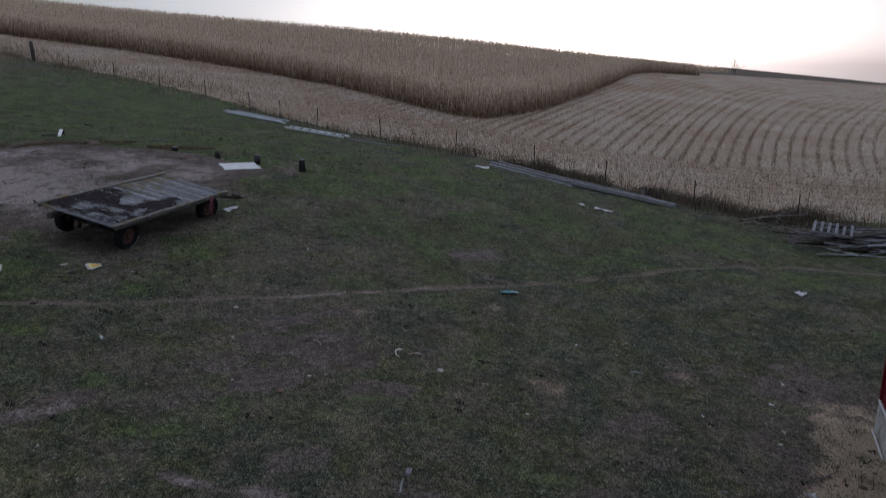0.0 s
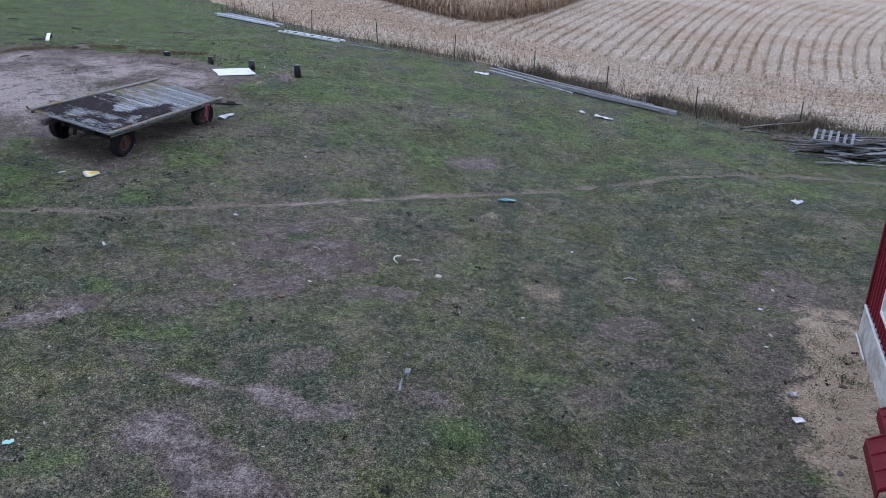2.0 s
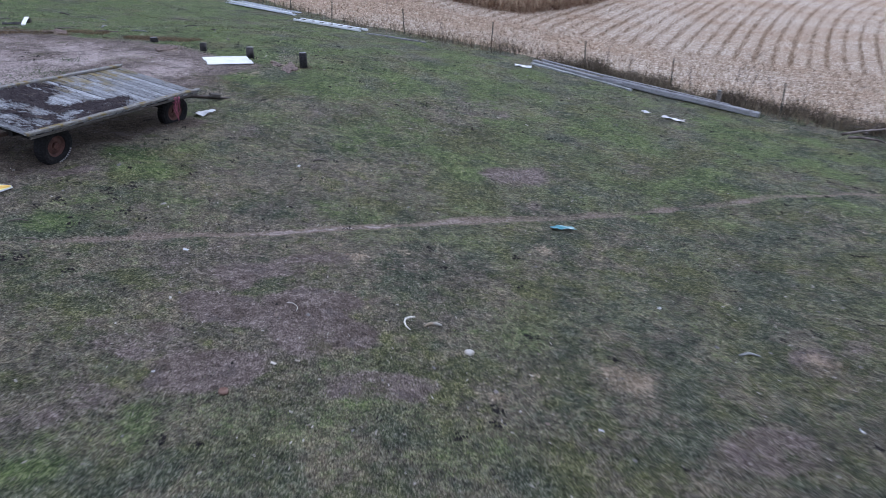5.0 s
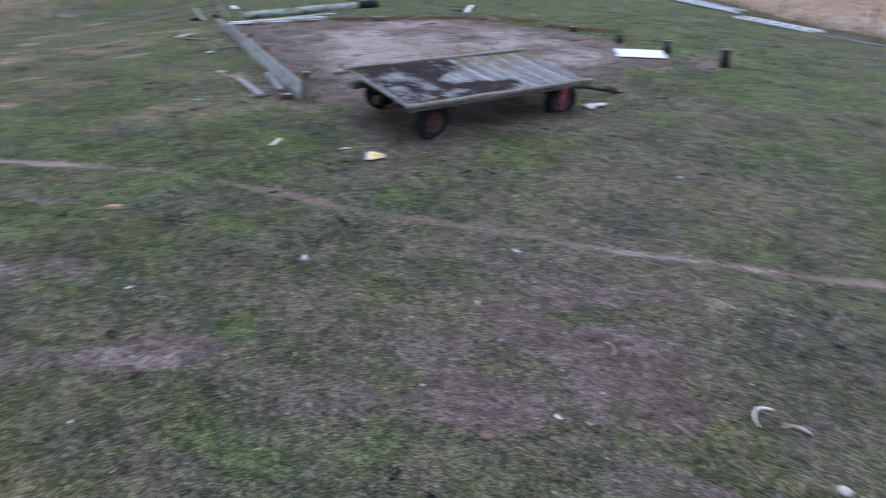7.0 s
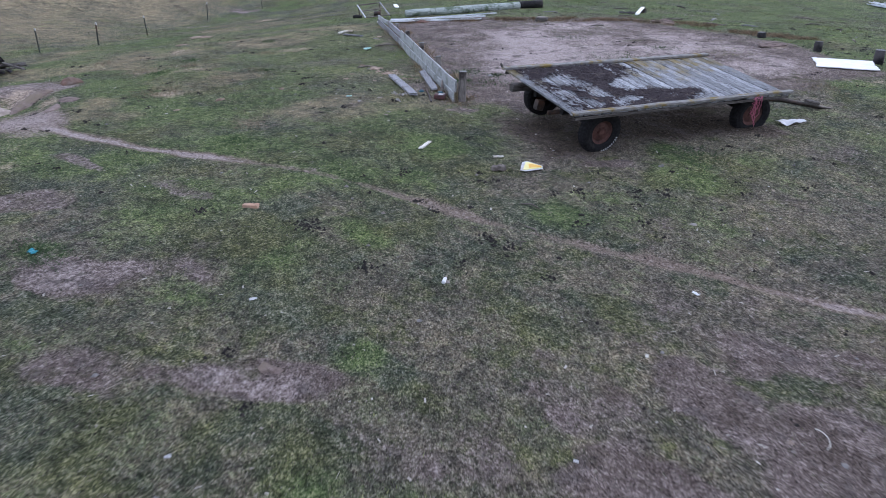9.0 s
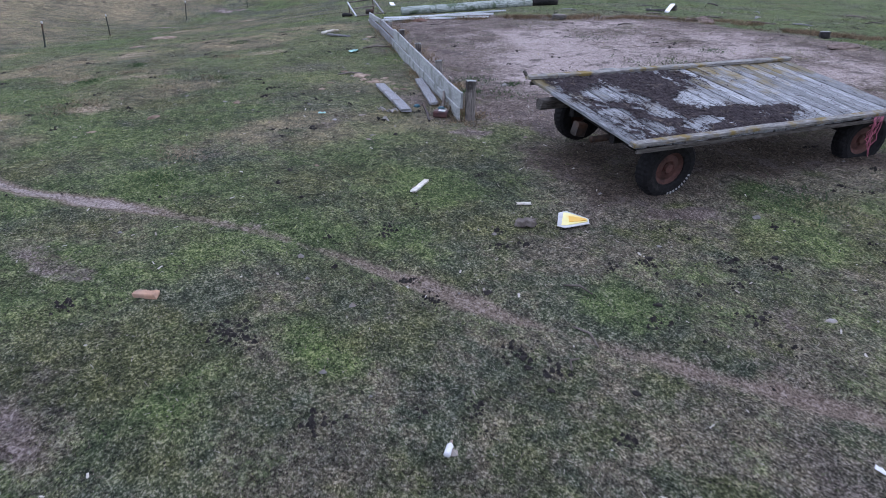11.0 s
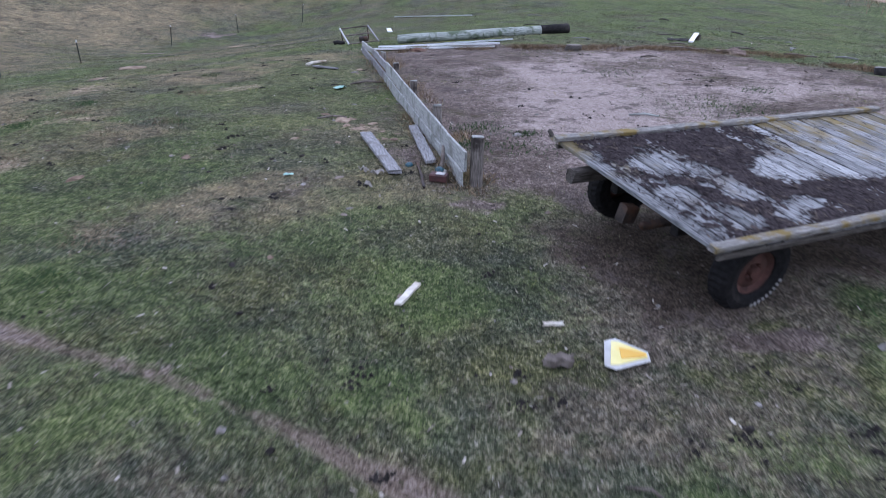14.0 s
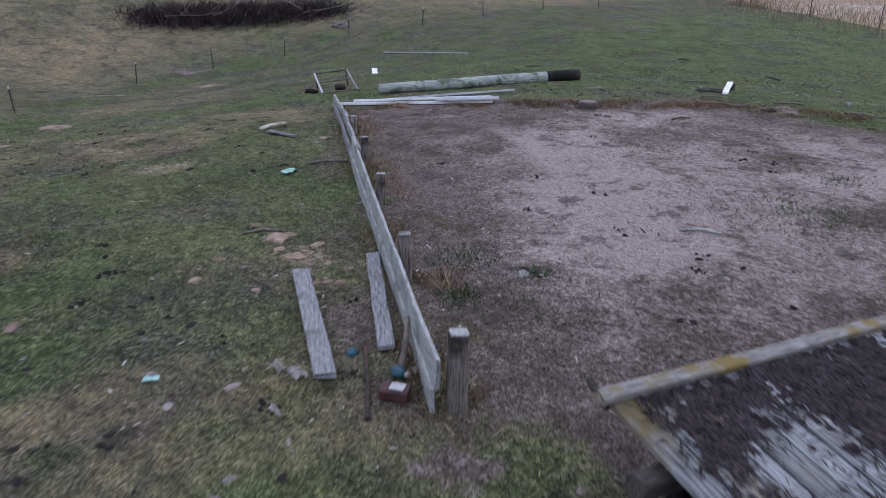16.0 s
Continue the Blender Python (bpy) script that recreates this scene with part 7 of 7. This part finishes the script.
for x, y, s in ((-6.29, 8.05, 0.24), (-6.55, 10.72, 0.2)):
    thing("dirt_mound", lump((s, s * 0.7, s * 0.4), BANK_CLAY, int(s * 100), 0.45, "dirt_mound", detail=3), on_land(x, y, 30, -0.01), "low crumbled mound of brown dirt on the turf", "dirt")
for x, y, turn, n, seed in ((-7.6, 15.62, 20, 0.3, 11), (-7.09, 15.1, -10, 0.34, 12), (-6.87, 14.69, 110, 0.2, 13), (7.3, 10.9, 50, 0.5, 15)):
    thing("stick", tube([(-n / 2, 0, 0), (0, 0.05, 0.02), (n / 2, 0, 0)], [0.008, 0.012, 0.006], BARK, 6, 0.15, seed, "stick"), on_land(x, y, turn, 0.012), "weathered stick lying on the ground", "stick", "loose sticks")
for i, (x, y, s) in enumerate(((7.1, 10.6, 0.16), (6.7, 10.9, 0.12), (7.0, 11.6, 0.1), (6.5, 9.6, 0.12), (6.2, 8.6, 0.14), (7.6, 11.1, 0.1), (7.3, 9.9, 0.12), (6.6, 12.0, 0.1), (6.9, 12.6, 0.12), (7.2, 13.2, 0.1), (5.8, 8.2, 0.12), (6.9, 9.0, 0.1))):
    thing("dirt_clod", lump((s, s * 0.8, s * 0.5), BANK_CLAY, 500 + i, 0.3, "dirt_clod"), on_land(x, y, i * 40, -0.005), "small brown clod on the sandy strip by the shed", "dirt", "clods by the shed")
thing("root", branch_mesh(91, 0.45, 0.02, BARK, 2, 0.6, "root"), on_land(6.45, 10.75, 20, 0.03), "forked grey root lying on the dirt by the shed", "root")
clod = [lump((0.075, 0.06, 0.04), DUNG, 300 + k, 0.35, "sheep_dropping") for k in range(4)]
for i, (x, y) in enumerate(((-6.93, 14.4), (-7.5, 16.69), (-6.93, 17.47), (-6.67, 17.81), (-6.23, 16.63), (-10.28, 11.75), (-8.78, 12.71), (-8.9, 12.65), (-8.8, 14.4), (-8.11, 14.89), (-9.4, 14.0), (-7.1, 14.35), (-12.1, 16.9), (-13.2, 15.6), (-11.0, 14.6), (-14.6, 16.9), (-15.67, 16.66), (-14.48, 17.32), (-13.21, 16.13), (-13.56, 15.66), (-15.29, 17.25), (-15.22, 17.03), (-14.77, 17.21), (-14.59, 15.97), (-15.6, 16.6), (-13.3, 16.2), (-14.48, 23.25), (-14.3, 23.3), (-13.18, 22.19), (-12.2, 22.18), (-11.74, 22.28), (-10.98, 21.79), (-11.54, 20.71), (-11.45, 20.8), (-6.78, 14.28), (-7.22, 14.43), (-6.34, 14.79), (-6.95, 16.02), (-6.81, 16.52), (-14.44, 17.28), (-13.16, 16.16), (-11.89, 14.96))):
    thing("sheep_dropping", clod[i % 4], on_land(x, y, i * 70), "small dark lump of sheep dung on the grass", "dung", "dung lumps")
ex_, ey_ = scatter(1500, -24, 6, 26, 46, lambda x, y: (beyond_fence(x, y) < -0.5) * (inside(x, y, PAD) < 0) * (0.2 + 0.8 * (mottle(x, y, 2.2, 5) > 0.55)))
mx_, my_ = scatter(1900, -26, 12, 5, 34, lambda x, y: (0.3 + 0.6 * (mottle(x, y, 1.9, 5) > 0.55)) * (1 - 0.65 * (inside(x, y, PAD) > 0)))
many = np.maximum(1, (16 * rng.random(len(mx_)) ** 2).astype(int))
dx_ = np.repeat(mx_, many) + rng.normal(0, 0.045, many.sum())
dy_ = np.repeat(my_, many) + rng.normal(0, 0.045, many.sum())
pv, pf = [], []
HEAPS = ((-8.82, 12.68), (-8.96, 12.76), (-9.03, 12.55), (-6.92, 14.5), (-7.26, 14.46), (-7.44, 16.57), (-6.89, 17.37), (-10.23, 11.74), (-6.62, 17.67), (-6.98, 13.66), (-6.22, 16.59), (-7.54, 12.65), (-6.79, 15.76), (-8.37, 14.39), (-9.63, 14.85))
ux_, uy_ = (np.concatenate([rng.normal(c[k], 0.075, 26) for c in HEAPS]) for k in (0, 1))
dx_, dy_ = np.concatenate([dx_, ux_, ex_]), np.concatenate([dy_, uy_, ey_])
for i, (x, y, z) in enumerate(zip(dx_, dy_, land(dx_, dy_))):
    s, a = (0.01 + 0.024 * random.random() ** 2) * (1.2 if i > len(dx_) - len(ex_) else 1.0), random.uniform(0, 6.28)
    o = len(pv)
    pv += [(x + s * math.cos(a + k * 1.57), y + s * math.sin(a + k * 1.57), z) for k in range(4)] + [(x, y, z + s * 1.1)]
    pf += [(o, o + 1, o + 4), (o + 1, o + 2, o + 4), (o + 2, o + 3, o + 4), (o + 3, o, o + 4)]
tagged(new("droppings", from_lists("droppings", pv, pf, DUNG)), "scattered dark sheep droppings over the grass", "dung", kind="stuff")
kx, ky = scatter(1500, -26, 12, 5, 34, lambda x, y: 0.35 + 0.65 * bare_at(x, y))
pv, pf = [], []
for x, y, z in zip(kx, ky, land(kx, ky)):
    s, a = 0.01 + 0.04 * random.random() ** 2, random.uniform(0, 6.28)
    o = len(pv)
    pv += [(x + s * random.uniform(0.6, 1.2) * math.cos(a + k * 1.26), y + s * random.uniform(0.6, 1.2) * math.sin(a + k * 1.26), z) for k in range(5)] + [(x, y, z + s * 0.7)]
    pf += [(o + k, o + (k + 1) % 5, o + 5) for k in range(5)]
tagged(new("pebbles", from_lists("pebbles", pv, pf, GREY_STONE)), "small pale pebbles and chips strewn over the pasture", "pebbles", kind="stuff")
WEEDS = ((-13.97, 20.24, 0.22, 260), (-13.3, 19.55, 0.14, 260), (-7.2, 19.4, 0.35, 300), (-12.3, 26.42, 0.2, 160), (-13.14, 20.49, 0.1, 120), (-12.45, 24.1, 0.5, 260), (-11.89, 24.75, 0.4, 260), (-15.59, 26.08, 0.4, 160), (-12.6, 19.87, 0.3, 160), (7.0, 11.2, 0.25, 220), (6.6, 10.1, 0.2, 160), (7.4, 12.2, 0.2, 160), (6.0, 9.0, 0.25, 160))
vx = np.concatenate([rng.normal(a, s, n) for a, b, s, n in WEEDS])
vy = np.concatenate([rng.normal(b, s, n) for a, b, s, n in WEEDS])
stuff("green_weeds", [blades(vx, vy, 0.055, 0.016, 1.3, rng.random(len(vx)))], WEED, "low dark green weed clumps on the dirt", "weeds")
thing("blue_rag", sheet(6, 5, 0.11, 0.08, 0.05, TEAL_PLASTIC, 21, 0.006, "blue_rag"), on_land(-10.28, 9.59, 20, 0.01), "small blue plastic rag among green weeds", "rag")
thing("clay_disc", tube([(0, 0, 0), (0, 0, 0.03)], [0.062, 0.058], BRICK_RED, 14, 0.05, 2, "clay_disc"), on_land(-3.0, 11.96, 0, 0.005), "round red-brown clay disc on the dirt", "clay disc")
thing("white_strand", tube([(-0.15 * math.cos(0.35 * k), 0.11 * math.sin(0.35 * k), 0.012) for k in range(8)], [0.005] * 8, BONE, 6, 0.1, 5, "white_strand"), on_land(-2.72, 14.1, -60, 0.012), "curved pale strand lying on the dirt", "strand")
for i, (x, y, sx_) in enumerate(((-2.59, 12.68, 0.1), (-6.04, 9.49, 0.07), (-6.2, 8.23, 0.12), (-2.31, 12.81, 0.09), (-3.91, 12.12, 0.06), (-3.95, 20.1, 0.14), (-5.62, 19.22, 0.09), (-4.77, 15.49, 0.12), (-7.72, 11.17, 0.11), (-4.4, 13.9, 0.08), (1.6, 12.2, 0.08), (3.2, 15.9, 0.1), (6.6, 12.4, 0.12), (6.9, 13.6, 0.14), (6.3, 11.9, 0.1), (7.6, 14.6, 0.13), (5.2, 12.9, 0.09))):
    thing("pale_scrap", sheet(4, 3, sx_ * 0.75, sx_ * 0.4, 0.025, WHITE_PLASTIC if i % 3 else BONE, 60 + i, 0.005, "pale_scrap"), on_land(x, y, 53 * i, 0.006), "tiny pale scrap lying on the turf", "scrap", "pale scraps")
for i, (x, y) in enumerate(((-16.4, 36.8), (-14.0, 39.5), (-18.8, 38.0), (-21.5, 36.0), (-12.2, 36.0), (-19.5, 34.6), (-15.1, 34.2), (-10.8, 34.8), (-22.8, 39.5), (-25.2, 34.0), (-13.3, 33.4), (-16.0, 32.9), (-9.4, 32.3), (-17.6, 32.1), (-20.4, 31.0), (-27.5, 36.8))):
    pick_ = random.Random(700 + i)
    n, rad = pick_.uniform(0.35, 0.95), pick_.uniform(0.015, 0.035)
    thing("stick", tube([(-n / 2, 0, 0), (-n / 6, pick_.gauss(0, 0.06), 0.03), (n / 6, pick_.gauss(0, 0.06), 0.02), (n / 2, 0, 0)], [rad * 0.7, rad, rad * 0.9, rad * 0.5], pick_.choice((BARK, DARK_WOOD, GREY_WOOD)), 6, 0.15, 700 + i, "stick"), on_land(x, y, pick_.uniform(0, 180), rad * 0.8), "weathered stick lying on the grass beyond the pad", "stick", "sticks beyond the pad")
